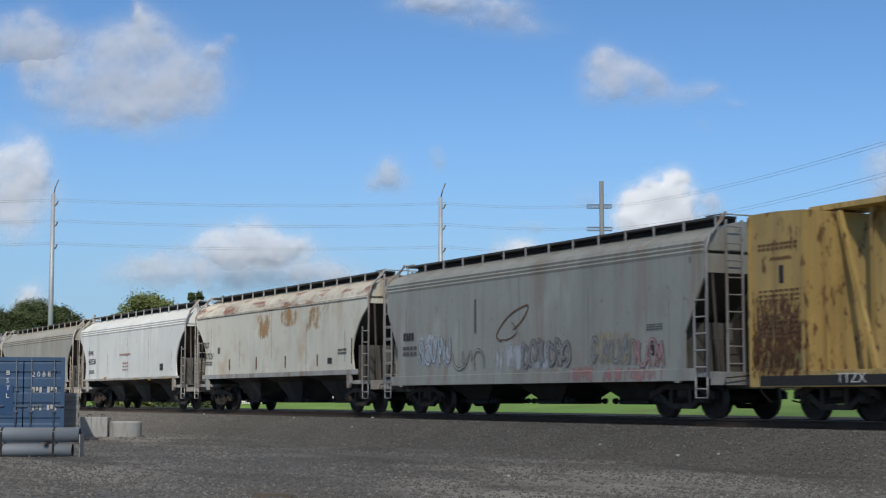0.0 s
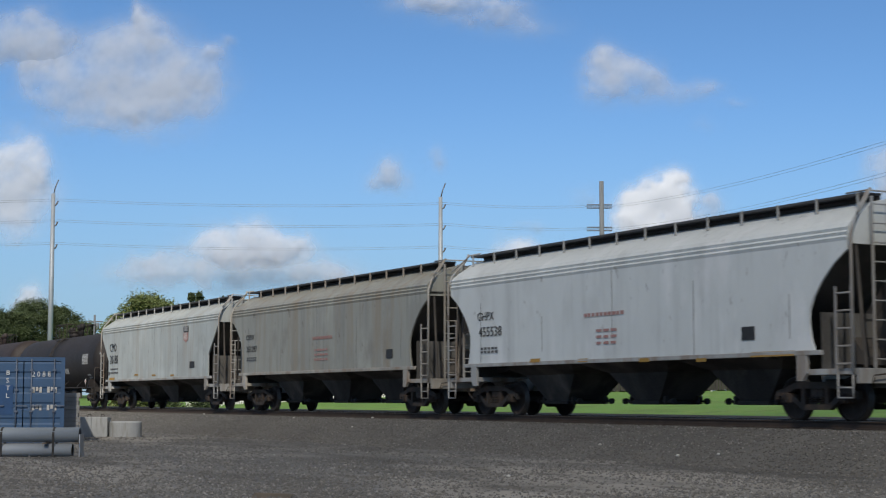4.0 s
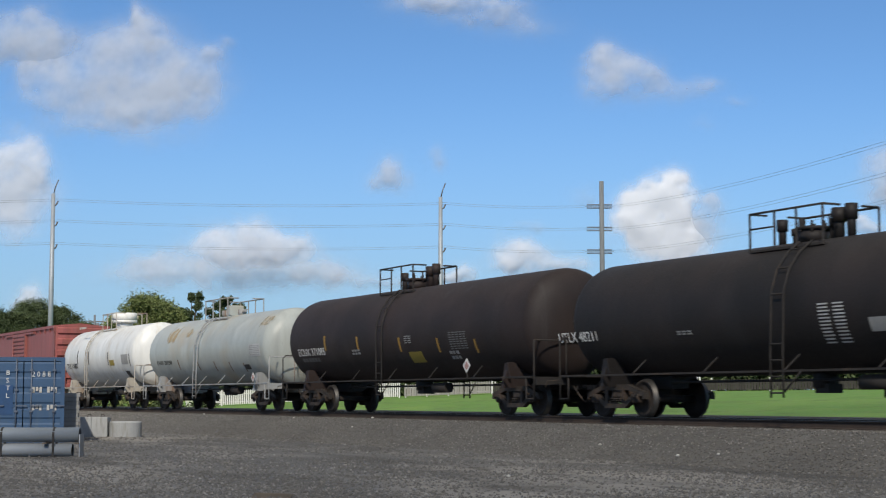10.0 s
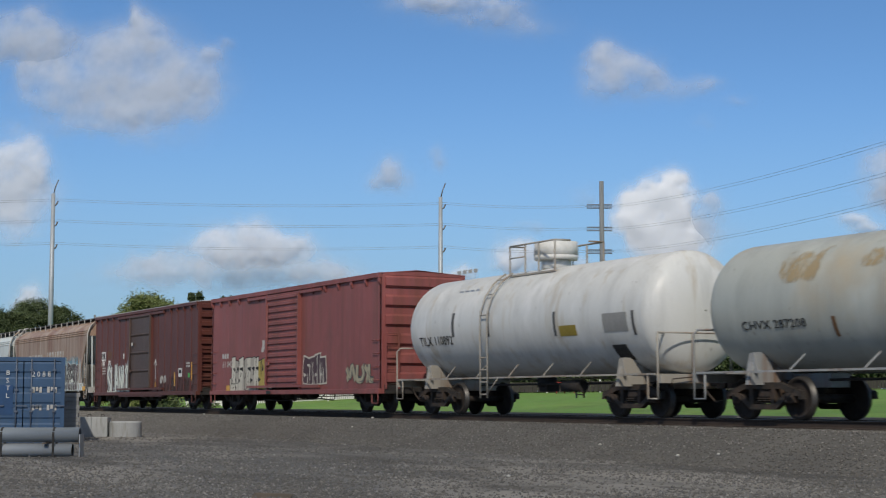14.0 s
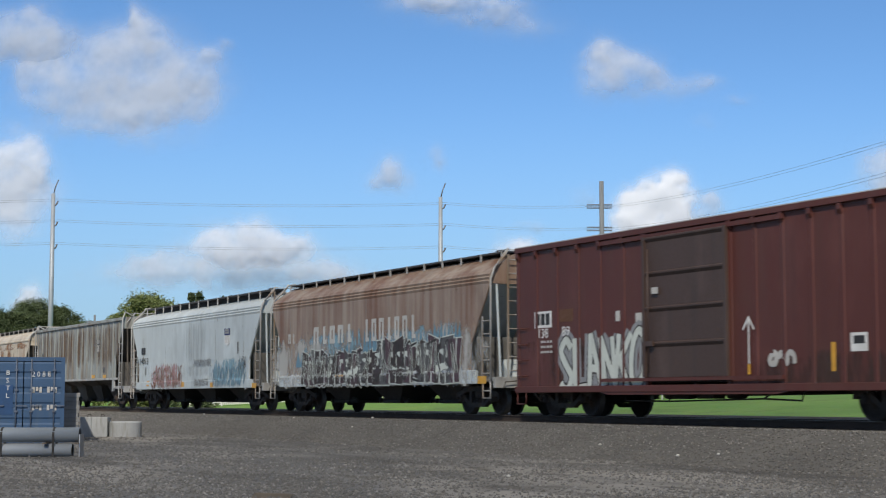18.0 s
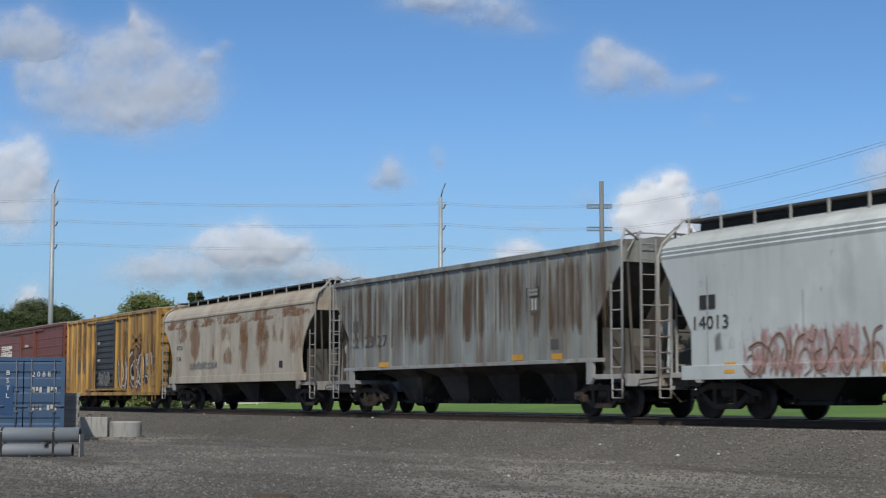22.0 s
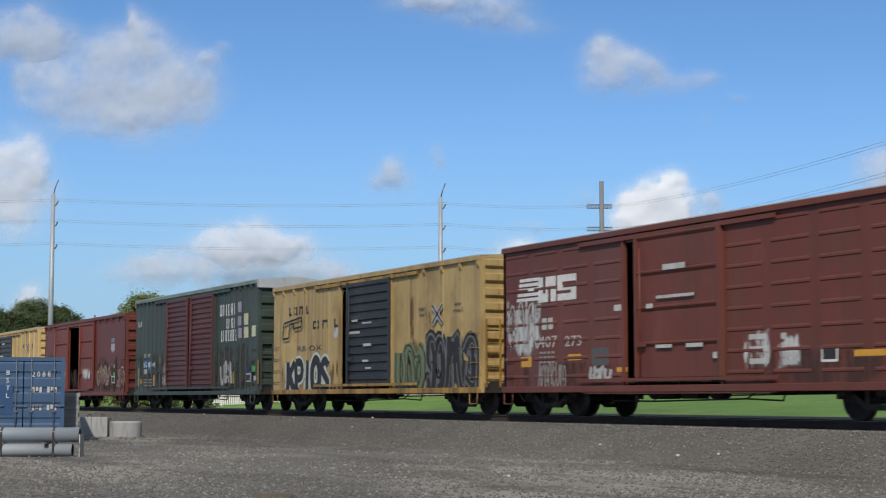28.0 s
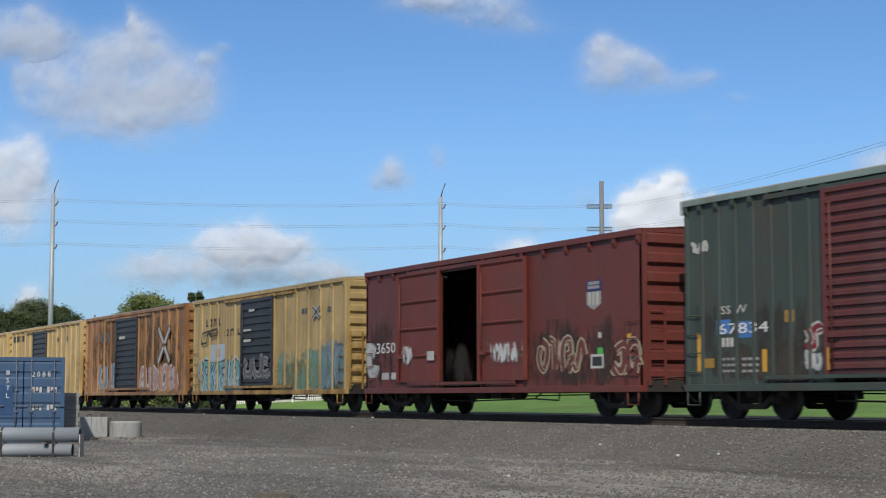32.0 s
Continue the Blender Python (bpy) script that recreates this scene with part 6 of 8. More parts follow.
# faded red box car
slabs(car10, -5.62, -2.72, 0.76, 2.16, (PAINT_CREAM, PAINT_DUST), UNDER_STRIP, 7, 21, 0.035)
slabs(car10, -5.75, -4.9, 0.76, 1.30, (PAINT_CREAM,), UNDER_STRIP, 3, 26, 0.03)
slabs(car10, -2.70, -1.40, 0.80, 2.12, (PAINT_GOLD, PAINT_DUST), UNDER_STRIP, 2, 22, 0.05, 0.1)
bars(car10, -6.74, -5.94, 2.08, 2.27, WHITE_OLD, 1, 3)
sign(car10, "61 045", -6.66, -5.55, 1.72, 1.97, WHITE_OLD)
graffiti(car10, -2.45, -1.83, 2.25, 2.70, WHITE_OLD, WHITE_OLD, None, 2, 23)
slabs(car10, 1.70, 3.60, 1.0, 2.05, (PLUM,), PAINT_CREAM, 4, 24, 0.055, 0.05)
graffiti(car10, 5.23, 7.47, 1.02, 1.66, PAINT_SAND, INK_GREY, None, 3, 25)
bars(car10, 13.03, 14.34, 4.06, 4.17, WHITE_OLD, 1, 4)
panel(car10, -6.22, -5.68, 0.77, 1.02, AMBER, "reflector")
bars(car10, -1.67, -1.12, 0.68, 0.79, BLACK, 1, 1)
# dark red box car
panel(car11, -6.85, -5.99, 2.35, 2.78, WHITE, "stencil_panel")
bars(car11, -6.78, -6.06, 2.42, 2.72, BLACK, 1, 3)
sign(car11, "138", -6.62, -6.16, 2.08, 2.33, WHITE)
sign(car11, "89", -5.48, -5.11, 2.10, 2.35, WHITE)
bars(car11, -6.54, -5.94, 1.65, 2.05, WHITE_OLD, 3, 4)
piece(car11, -5.6, -1.75, 0.68, 2.18, "SLANKO", PAINT_CHALK, UNDER_STRIP, GREY_B, 31, 0.30, lean=0.35, rim=1.25)
strokes_part("chalk_arrow", car11, [([(2.10, 1.25), (2.10, 2.22)], 0.05), ([(1.90, 1.98), (2.11, 2.26)], 0.05), ([(2.09, 2.26), (2.28, 1.98)], 0.05)], WHITE, 0.03)
panel(car11, 2.05, 2.14, 1.02, 1.24, AMBER, "reflector", 0.03)
panel(car11, 5.24, 5.72, 1.43, 1.80, WHITE, "stencil_panel")
panel(car11, 5.32, 5.64, 1.58, 1.74, BLACK, "stencil_panel")
graffiti(car11, 2.77, 3.56, 1.19, 1.49, WHITE_OLD, WHITE_OLD, None, 3, 32)
panel(car11, 4.67, 4.80, 1.05, 1.63, AMBER, "reflector")
panel(car11, 6.88, 7.03, 1.27, 2.03, AMBER, "reflector")
panel(car11, 6.52, 6.85, 1.39, 1.58, GREEN_TAG, "patch")
panel(car11, -3.02, -2.84, 2.38, 2.63, WHITE_OLD, "patch")
panel(car11, -1.32, -1.07, 2.94, 3.09, WHITE_OLD, "patch")
panel(car11, -2.17, -1.81, 2.33, 2.54, WHITE_OLD, "patch")
bars(car11, 6.27, 6.78, 1.81, 2.06, WHITE_OLD, 2, 2)
panel(car11, -5.61, -4.96, 2.46, 2.79, BROWN_PATCH, "patch")
# rust-brown hopper: faded white heading and a wide painted band
blocks(car12, -4.34, -0.91, 2.35, 2.95, WHITE_OLD, 5)
blocks(car12, -0.17, 3.70, 2.33, 3.04, WHITE_OLD, 7)
blocks(car12, -6.60, -5.86, 2.45, 2.79, WHITE_OLD, 2)
stain(car12, -8.2, -1.0, 0.93, 2.6, STAIN_PALE, 203)
stain(car12, -3.0, 3.5, 0.93, 2.2, STAIN_PALE, 201)
stain(car12, 1.0, 8.2, 0.93, 2.7, STAIN_PALE, 204)
stain(car12, -5.68, 0.40, 1.53, 2.78, STAIN_BLUE, 41)
stain(car12, 0.26, 6.67, 1.27, 2.71, STAIN_BLUE, 42)
stain(car12, -5.6, 0.5, 0.95, 2.2, STAIN_WHITE, 42)
slabs(car12, -5.15, 0.45, 0.95, 2.22, (DARK_UMBER, PLUM, INK_GREY), PAINT_CHALK, 13, 43, 0.028, 0.45)
piece(car12, -5.2, 0.4, 1.0, 2.1, "ANVTHKEUSREA", UNDER_STRIP, PAINT_CHALK, None, 49, 0.13, lean=0.9, rim=1.35)
graffiti(car12, -5.0, 0.4, 0.86, 1.35, DARK_UMBER, PAINT_CHALK, None, 14, 47, 0.45)
spikes(car12, -0.2, 6.5, 1.9, 2.85, PAINT_STEEL, 30, 46)
spikes(car12, -5.8, -0.2, 1.6, 2.45, PAINT_STEEL, 16, 48)
stain(car12, 0.4, 6.6, 0.9, 2.4, STAIN_ICE, 41)
slabs(car12, 0.60, 6.40, 0.92, 2.45, (DARK_UMBER, INK_GREY, PLUM), PAINT_CHALK, 12, 44, 0.03, 0.5)
piece(car12, 0.7, 6.4, 0.98, 2.3, "SKRUSEVTKSA", UNDER_STRIP, PAINT_CHALK, None, 50, 0.13, lean=0.9, rim=1.35)
stain(car12, -8.13, 7.81, 0.85, 1.45, STAIN_WHITE, 45)
panel(car12, -2.36, -1.67, 1.03, 1.29, AMBER, "reflector")
panel(car12, 1.83, 2.41, 0.98, 1.22, AMBER, "reflector")
panel(car12, 4.82, 5.37, 0.95, 1.18, AMBER, "reflector")
panel(car12, 7.50, 7.99, 0.92, 1.13, AMBER, "reflector")
# pale blue hopper
bars(car13, -6.70, -6.05, 2.49, 2.80, BLACK, 1, 2)
sign(car13, "14013", -6.87, -5.64, 2.04, 2.34, BLACK)
shield(car13, 4.31, 4.89, 2.55, 3.27, NAVY_INK, WHITE)
panel(car13, 5.75, 5.86, 2.25, 2.70, INK_GREY, "scratch")
graffiti(car13, -5.2, -0.9, 0.95, 1.98, BROWN_INK, ROSE_WASH, None, 6, 51, 0.16)
graffiti(car13, -5.1, -0.8, 0.92, 1.6, BROWN_INK, ROSE_WASH, None, 10, 59, 0.16)
graffiti(car13, 2.95, 6.6, 0.95, 1.85, PAINT_SLATE, PAINT_STEEL, None, 11, 52, 0.2)
graffiti(car13, 0.75, 2.5, 1.0, 1.35, INK_GREY, GREY_B, None, 12, 53, 0.12)
graffiti(car13, 0.6, 2.75, 1.8, 2.15, INK_GREY, GREY_B, None, 15, 54, 0.12)
graffiti(car13, 5.9, 6.7, 1.6, 2.15, INK_GREY, INK_GREY, None, 4, 55, 0.12)
stain(car13, 2.6, 7.0, 0.93, 2.1, STAIN_BLUE, 56)
stain(car13, -6.3, -5.2, 1.5, 2.0, STAIN_SOOT, 198)
stain(car13, -0.8, 2.9, 1.4, 1.9, STAIN_GREY, 199)
stain(car13, -5.5, -0.6, 0.93, 2.05, PAINT_ROSE_ST, 57)
stain(car13, -1.13, 2.25, 1.94, 3.71, STAIN_GREY, 58)
panel(car13, -5.80, -5.42, 1.06, 1.29, AMBER, "reflector")
panel(car13, -0.92, -0.51, 1.00, 1.21, AMBER, "reflector")
panel(car13, 2.74, 3.13, 0.96, 1.15, AMBER, "reflector")
panel(car13, 7.44, 7.89, 0.91, 1.08, AMBER, "reflector")
# ribbed grey hopper
bars(car14, -7.27, -6.55, 2.65, 3.01, INK_GREY, 1, 2)
sign(car14, "22  23 27", -7.24, -4.45, 2.14, 2.50, INK_GREY)
shield(car14, 4.09, 4.72, 2.70, 3.44, BLACK, INK_GREY)
panel(car14, 5.30, 5.68, 1.78, 2.03, INK_GREY, "stencil_panel")
panel(car14, 3.24, 3.90, 1.52, 1.68, AMBER, "reflector")
panel(car14, -5.02, -4.29, 1.49, 1.64, AMBER, "reflector")
panel(car14, 5.35, 5.84, 1.51, 1.66, AMBER, "reflector")
for k in range(4):
    stain(car14, -8.3 + 4.1 * k, -4.0 + 4.1 * k, 2.10, 4.19, STAIN_TOP, 210 + k)
# tan hopper
sign(car15, "FCTX", -6.56, -5.76, 2.56, 2.73, INK_GREY)
sign(car15, "136", -6.51, -5.96, 2.08, 2.28, INK_GREY)
graffiti(car15, -4.85, -1.46, 1.71, 2.00, GREY_B, GREY_B, None, 14, 61, 0.3)
for k in range(5):
    stain(car15, -8.3 + 3.3 * k, -4.8 + 3.3 * k, 3.40, 3.83, STAIN_RIM, 220 + k)
for k, (x, z, wx, wz) in enumerate([(-5.9, 3.15, 0.8, 0.35), (-4.2, 2.8, 0.75, 0.8), (-2.3, 2.45, 0.45, 0.4), (-0.4, 3.05, 0.65, 0.35), (-0.3, 2.2, 0.5, 0.4), (1.4, 2.4, 0.65, 1.0),
                                  (1.5, 3.1, 0.6, 0.45), (3.4, 2.5, 0.85, 1.05), (3.5, 3.1, 0.6, 0.55), (5.0, 3.0, 0.6, 0.6), (6.8, 2.8, 0.8, 0.8)]):
    stain(car15, x - wx, x + wx, z - wz, z + wz, STAIN_BLOTCH, 70 + k)
panel(car15, 5.15, 5.46, 1.63, 1.87, BLACK, "stencil_panel")
# dirty yellow box car
graffiti(car16, 1.95, 5.64, 1.00, 2.55, BROWN_PATCH, PAINT_SILVER, BLACK, 3, 81, 1.0)
graffiti(car16, 3.10, 6.70, 1.05, 1.60, PAINT_SILVER, BLACK, None, 4, 181, 0.5)
graffiti(car16, 6.06, 7.01, 1.96, 2.61, WHITE_OLD, INK_GREY, None, 2, 82)
graffiti(car16, 5.14, 6.76, 1.19, 1.66, BLACK, BLACK, None, 4, 83)
panel(car16, 6.32, 6.76, 1.49, 1.80, WHITE_OLD, "stencil_panel")
panel(car16, 6.41, 6.70, 1.57, 1.74, BLACK, "stencil_panel")
bars(car16, -1.58, -1.07, 3.17, 3.28, WHITE_OLD, 1, 2)
bars(car16, -1.53, -1.03, 2.33, 2.44, WHITE_OLD, 1, 2)
graffiti(car16, -1.32, 0.60, 1.14, 1.76, INK_GREY, PANEL_GREY, None, 4, 84)
cross_mark(car16, 4.05, 5.41, 2.93, 3.42, BROWN_INK, AMBER_DIM)
bars(car16, -5.79, -3.88, 1.76, 2.52, INK_GREY, 1, 3)
stain(car16, -6.54, -3.88, 1.77, 4.47, STAIN_BROWN, 85)
stain(car16, -3.43, -2.01, 1.72, 4.31, STAIN_BROWN, 86)
stain(car16, 1.95, 3.42, 1.60, 3.96, STAIN_BROWN, 87)
stain(car16, 4.12, 5.80, 1.56, 3.81, STAIN_BROWN, 88)
stain(car16, 6.12, 7.53, 1.52, 3.69, STAIN_BROWN, 89)
# oxide-red box car
stripes(car17, -7.16, -6.13, 3.07, 3.72)
panel(car17, -6.05, -5.18, 3.02, 3.68, WHITE, "emblem_block")
panel(car17, -5.10, -4.20, 3.02, 3.68, WHITE, "emblem_block")
for xa, za, xb, zb in ((-5.80, 3.25, -5.68, 3.68), (-5.55, 3.02, -5.43, 3.42), (-4.85, 3.42, -4.20, 3.50), (-5.10, 3.20, -4.45, 3.28)):
    panel(car17, xa, xb, za, zb, NS_RED, "emblem_slit", 0.014)
bars(car17, -5.90, -5.28, 2.30, 2.60, WHITE_OLD, 1, 2)
sign(car17, "407", -6.02, -5.12, 1.83, 2.13, WHITE_OLD)
sign(car17, "273", -4.74, -3.96, 1.83, 2.10, WHITE_OLD)
bars(car17, -6.02, -5.23, 1.39, 1.76, PANEL_GREY, 3, 4)
graffiti(car17, -7.65, -5.95, 1.70, 3.10, PANEL_PALE, PANEL_GREY, None, 4, 91, 0.2)
stain(car17, -7.86, -5.79, 1.49, 3.15, STAIN_WHITE, 97)
graffiti(car17, -6.07, -4.68, 0.73, 1.46, PANEL_GREY, PANEL_GREY, None, 8, 92, 0.3)
panel(car17, -6.95, -6.42, 1.34, 1.61, AMBER, "reflector")
panel(car17, -4.60, -3.99, 1.47, 1.63, AMBER, "reflector")
panel(car17, -2.39, -1.94, 1.15, 1.26, AMBER, "reflector")
panel(car17, 5.93, 6.83, 1.33, 1.46, AMBER, "reflector")
panel(car17, -3.50, -2.74, 1.33, 1.76, INK_GREY, "stencil_panel")
panel(car17, -2.49, -2.10, 2.63, 2.78, WHITE_OLD, "stencil_panel")
bars(car17, 2.60, 3.42, 1.17, 1.95, PANEL_PALE, 3, 1)
bars(car17, 3.72, 4.32, 1.18, 1.50, PANEL_PALE, 2, 1)
bars(car17, 3.72, 3.93, 1.51, 1.91, PANEL_PALE, 2, 1)
stain(car17, 2.45, 3.53, 1.11, 2.01, STAIN_WHITE, 93)
stain(car17, 3.61, 4.43, 1.13, 1.85, STAIN_WHITE, 94)
panel(car17, 4.97, 5.46, 1.24, 1.55, WHITE, "stencil_panel")
panel(car17, 5.02, 5.41, 1.29, 1.50, BLACK, "stencil_panel")
panel(car17, -0.28, 0.59, 3.47, 3.60, PANEL_PALE, "patch")
panel(car17, -0.55, 0.92, 2.82, 2.89, PANEL_PALE, "patch")
panel(car17, -0.95, -0.68, 2.61, 2.72, PANEL_PALE, "patch")
panel(car17, -0.59, 0.05, 1.67, 1.75, PANEL_PALE, "patch")
panel(car17, 0.59, 1.21, 1.66, 1.75, PANEL_PALE, "patch")
panel(car17, 1.58, 1.74, 1.39, 1.53, PANEL_PALE, "patch")
graffiti(car17, -3.62, -2.62, 0.93, 1.30, PANEL_PALE, PANEL_GREY, None, 3, 95)
# faded yellow box car
blocks(car18, -6.53, -4.45, 3.46, 3.76, BLACK, 4)
bent_line(car18, -6.80, -5.01, 2.63, 3.36, BLACK)
blocks(car18, -4.30, -1.80, 2.90, 3.19, BLACK, 3)
sign(car18, "RB OX", -5.53, -3.41, 2.17, 2.35, INK_GREY)
piece(car18, -6.50, -2.75, 0.68, 1.92, "KPIOS", BLACK, PAINT_CHALK, None, 101, 0.40, True, rim=1.5)
stain(car18, -6.60, -5.95, 0.66, 1.05, STAIN_RED, 108)
stain(car18, -3.10, -2.10, 0.66, 1.05, STAIN_RED, 109)
graffiti(car18, 4.45, 7.42, 0.68, 2.36, UNDER_STRIP, PANEL_DIM, UNDER_STRIP, 5, 102, 1.25)
graffiti(car18, 2.41, 4.26, 0.65, 2.05, PAINT_MOSS, UNDER_STRIP, PAINT_MOSS, 3, 103, 1.1)
cross_mark(car18, 5.00, 5.64, 2.72, 3.26, INK_GREY)
sign(car18, "next", 3.98, 4.44, 3.13, 3.25, INK_GREY)
sign(car18, "load", 4.03, 4.46, 2.96, 3.10, INK_GREY)
sign(car18, "any", 6.27, 6.71, 3.15, 3.27, INK_GREY)
sign(car18, "road", 6.21, 6.77, 2.99, 3.12, INK_GREY)
panel(car18, -0.63, -0.18, 3.00, 3.07, WHITE_OLD, "patch")
panel(car18, 0.16, 0.85, 2.91, 2.96, WHITE_OLD, "patch")
panel(car18, -0.89, -0.01, 2.61, 2.69, WHITE_OLD, "patch")
panel(car18, 0.25, 0.85, 2.18, 2.27, WHITE_OLD, "patch")
panel(car18, 0.21, 0.63, 1.68, 1.75, WHITE_OLD, "patch")
panel(car18, 0.42, 0.85, 1.45, 1.51, WHITE_OLD, "patch")
stain(car18, 3.35, 3.66, 2.15, 3.70, STAIN_BROWN, 104)
stain(car18, 4.48, 4.78, 2.11, 3.21, STAIN_BROWN, 105)
stain(car18, -2.50, -1.71, 2.50, 2.98, STAIN_WHITE, 106)
# green box car: white word blocks and squares
blocks(car19, 3.53, 5.41, 3.77, 4.23, WHITE, 6)
blocks(car19, 4.25, 5.41, 3.26, 3.65, WHITE, 4)
blocks(car19, 3.66, 5.53, 2.76, 3.20, WHITE, 7)
panel(car19, 5.65, 6.04, 3.85, 4.25, LILAC, "square_mark", 0.026)
panel(car19, 5.65, 6.04, 3.33, 3.69, LILAC, "square_mark", 0.026)
panel(car19, 5.71, 6.10, 2.84, 3.23, LILAC, "square_mark", 0.026)
panel(car19, 6.34, 6.78, 3.33, 3.77, CREAM_SQUARE, "square_mark", 0.026)
panel(car19, 6.34, 6.81, 2.83, 3.25, CREAM_SQUARE, "square_mark", 0.026)
panel(car19, 7.18, 7.60, 2.85, 3.27, CREAM_SQUARE, "square_mark", 0.026)
graffiti(car19, 3.70, 5.01, 1.00, 1.97, WHITE_OLD, PANEL_GREY, None, 3, 113, 0.8)
panel(car19, 6.53, 7.06, 1.15, 1.47, WHITE_OLD, "placard_frame")
panel(car19, 6.60, 6.99, 1.19, 1.42, BLACK, "placard_panel")
panel(car19, 6.57, 6.92, 1.51, 1.70, NAVY_INK, "blue_plate")
panel(car19, 7.23, 7.53, 1.52, 1.74, GREEN_TAG, "patch")
panel(car19, 7.75, 7.90, 1.05, 1.96, AMBER_DIM, "stripe")
panel(car19, 7.38, 7.68, 1.19, 1.36, PANEL_PALE, "patch")
panel(car19, 5.08, 5.29, 1.09, 1.56, AMBER_DIM, "stripe")
sign(car19, "SS W", -6.46, -5.56, 2.35, 2.53, WHITE_OLD)
sign(car19, "67834", -6.56, -4.85, 1.91, 2.14, WHITE)
panel(car19, -6.64, -6.13, 1.91, 2.23, BLUE_PAINT, "patch")
panel(car19, -5.85, -5.32, 1.81, 2.17, BLUE_PAINT, "patch")
bars(car19, -6.60, -6.01, 1.63, 1.83, WHITE_OLD, 1, 4)
panel(car19, -7.34, -7.18, 1.08, 1.96, AMBER, "reflector")
panel(car19, -5.07, -4.92, 1.07, 1.55, AMBER, "reflector")
panel(car19, -2.97, -2.84, 1.07, 1.52, AMBER, "reflector")
graffiti(car19, -3.76, -3.21, 1.46, 2.03, WINE_INK, WHITE_OLD, None, 1, 115, 1.2)
graffiti(car19, -3.69, -3.21, 1.08, 1.51, WHITE_OLD, PAINT_SLATE, None, 2, 118)
graffiti(car19, -7.51, -6.91, 3.76, 4.01, WHITE_OLD, WHITE_OLD, None, 3, 116)
bars(car19, -4.32, -4.02, 2.06, 2.37, AMBER_DIM, 2, 1)
panel(car19, -7.18, -6.73, 1.18, 1.39, AMBER_DIM, "patch")
bars(car19, -6.44, -5.97, 1.04, 1.43, PANEL_GREY, 3, 3)
bars(car19, -5.77, -5.16, 1.03, 1.42, PANEL_GREY, 3, 3)
panel(car19, -4.32, -4.02, 2.09, 2.34, AMBER_DIM, "patch")
# red box car with open doors
sign(car20, "3650", -6.95, -5.60, 1.92, 2.25, WHITE)
shield(car20, 5.34, 5.98, 2.70, 3.46, NAVY_INK, PANEL_GREY)
graffiti(car20, 2.91, 5.26, 1.16, 2.06, UP_RED, PAINT_SAND, None, 4, 121, 0.9)
graffiti(car20, 6.43, 7.63, 1.07, 1.94, UP_RED, PAINT_SAND, None, 2, 122)
panel(car20, 5.50, 6.08, 1.25, 1.60, WHITE_OLD, "stencil_panel")
panel(car20, 5.57, 6.00, 1.31, 1.54, BLACK, "stencil_panel")
panel(car20, 5.80, 6.05, 1.60, 1.76, GREEN_TAG, "patch")
stain(car20, -5.05, -4.05, 1.50, 2.15, STAIN_WHITE, 123)
panel(car20, -3.19, -2.75, 1.63, 1.90, WHITE_OLD, "patch")
stain(car20, 0.40, 2.40, 1.45, 2.05, STAIN_WHITE, 124)
graffiti(car20, -7.72, -6.95, 1.18, 2.41, PANEL_PALE, PANEL_GREY, None, 1, 125)
bars(car20, -6.62, -5.28, 1.10, 1.31, PANEL_PALE, 1, 2)
panel(car20, 5.85, 5.98, 2.00, 2.14, WHITE_OLD, "patch")
bars(car20, 7.08, 7.32, 1.96, 2.06, AMBER, 1, 1)
# second faded yellow box car
blocks(car21, -6.36, -4.40, 3.42, 3.72, BLACK, 4)
bent_line(car21, -6.57, -4.66, 2.74, 3.29, BLACK)
blocks(car21, -4.07, -2.10, 2.97, 3.24, BLACK, 3)
panel(car21, -5.61, -3.88, 1.99, 2.67, PAINT_ICE, "patch")
panel(car21, -5.00, -4.53, 2.15, 2.51, RB_YELLOW, "patch")
stain(car21, -7.0, -1.9, 0.72, 2.1, STAIN_ICE, 136)
piece(car21, -6.95, -1.90, 0.72, 1.98, "SRKAEUSN", PAINT_TEAL, UNDER_STRIP, PAINT_ICE, 131, 0.30, True, 0.5)
graffiti(car21, -6.7, -2.0, 0.75, 1.55, PAINT_ICE, PAINT_SLATE, None, 9, 135, 0.45)
graffiti(car21, -1.61, 1.19, 1.26, 2.11, INK_GREY, PANEL_GREY, None, 3, 134)
stain(car21, 1.47, 7.84, 0.68, 2.28, STAIN_TEAL, 132)
stain(car21, 5.3, 7.8, 0.75, 2.6, STAIN_BLUE, 138)
graffiti(car21, 5.63, 7.66, 0.80, 2.55, STAIN_BLUE, PAINT_SLATE, None, 4, 133, 0.35)
graffiti(car21, 1.7, 5.4, 0.80, 1.9, STAIN_TEAL, PAINT_MOSS, None, 7, 138, 0.3)
cross_mark(car21, 5.04, 5.68, 3.30, 3.67, INK_GREY)
bars(car21, 3.88, 4.49, 3.47, 3.67, INK_GREY, 1, 2)
bars(car21, 6.16, 6.73, 3.44, 3.63, INK_GREY, 1, 2)
panel(car21, -1.01, -0.42, 3.79, 3.88, WHITE_OLD, "patch")
panel(car21, -1.55, -0.77, 3.06, 3.14, WHITE_OLD, "patch")
panel(car21, -1.55, -0.77, 2.65, 2.75, WHITE_OLD, "patch")
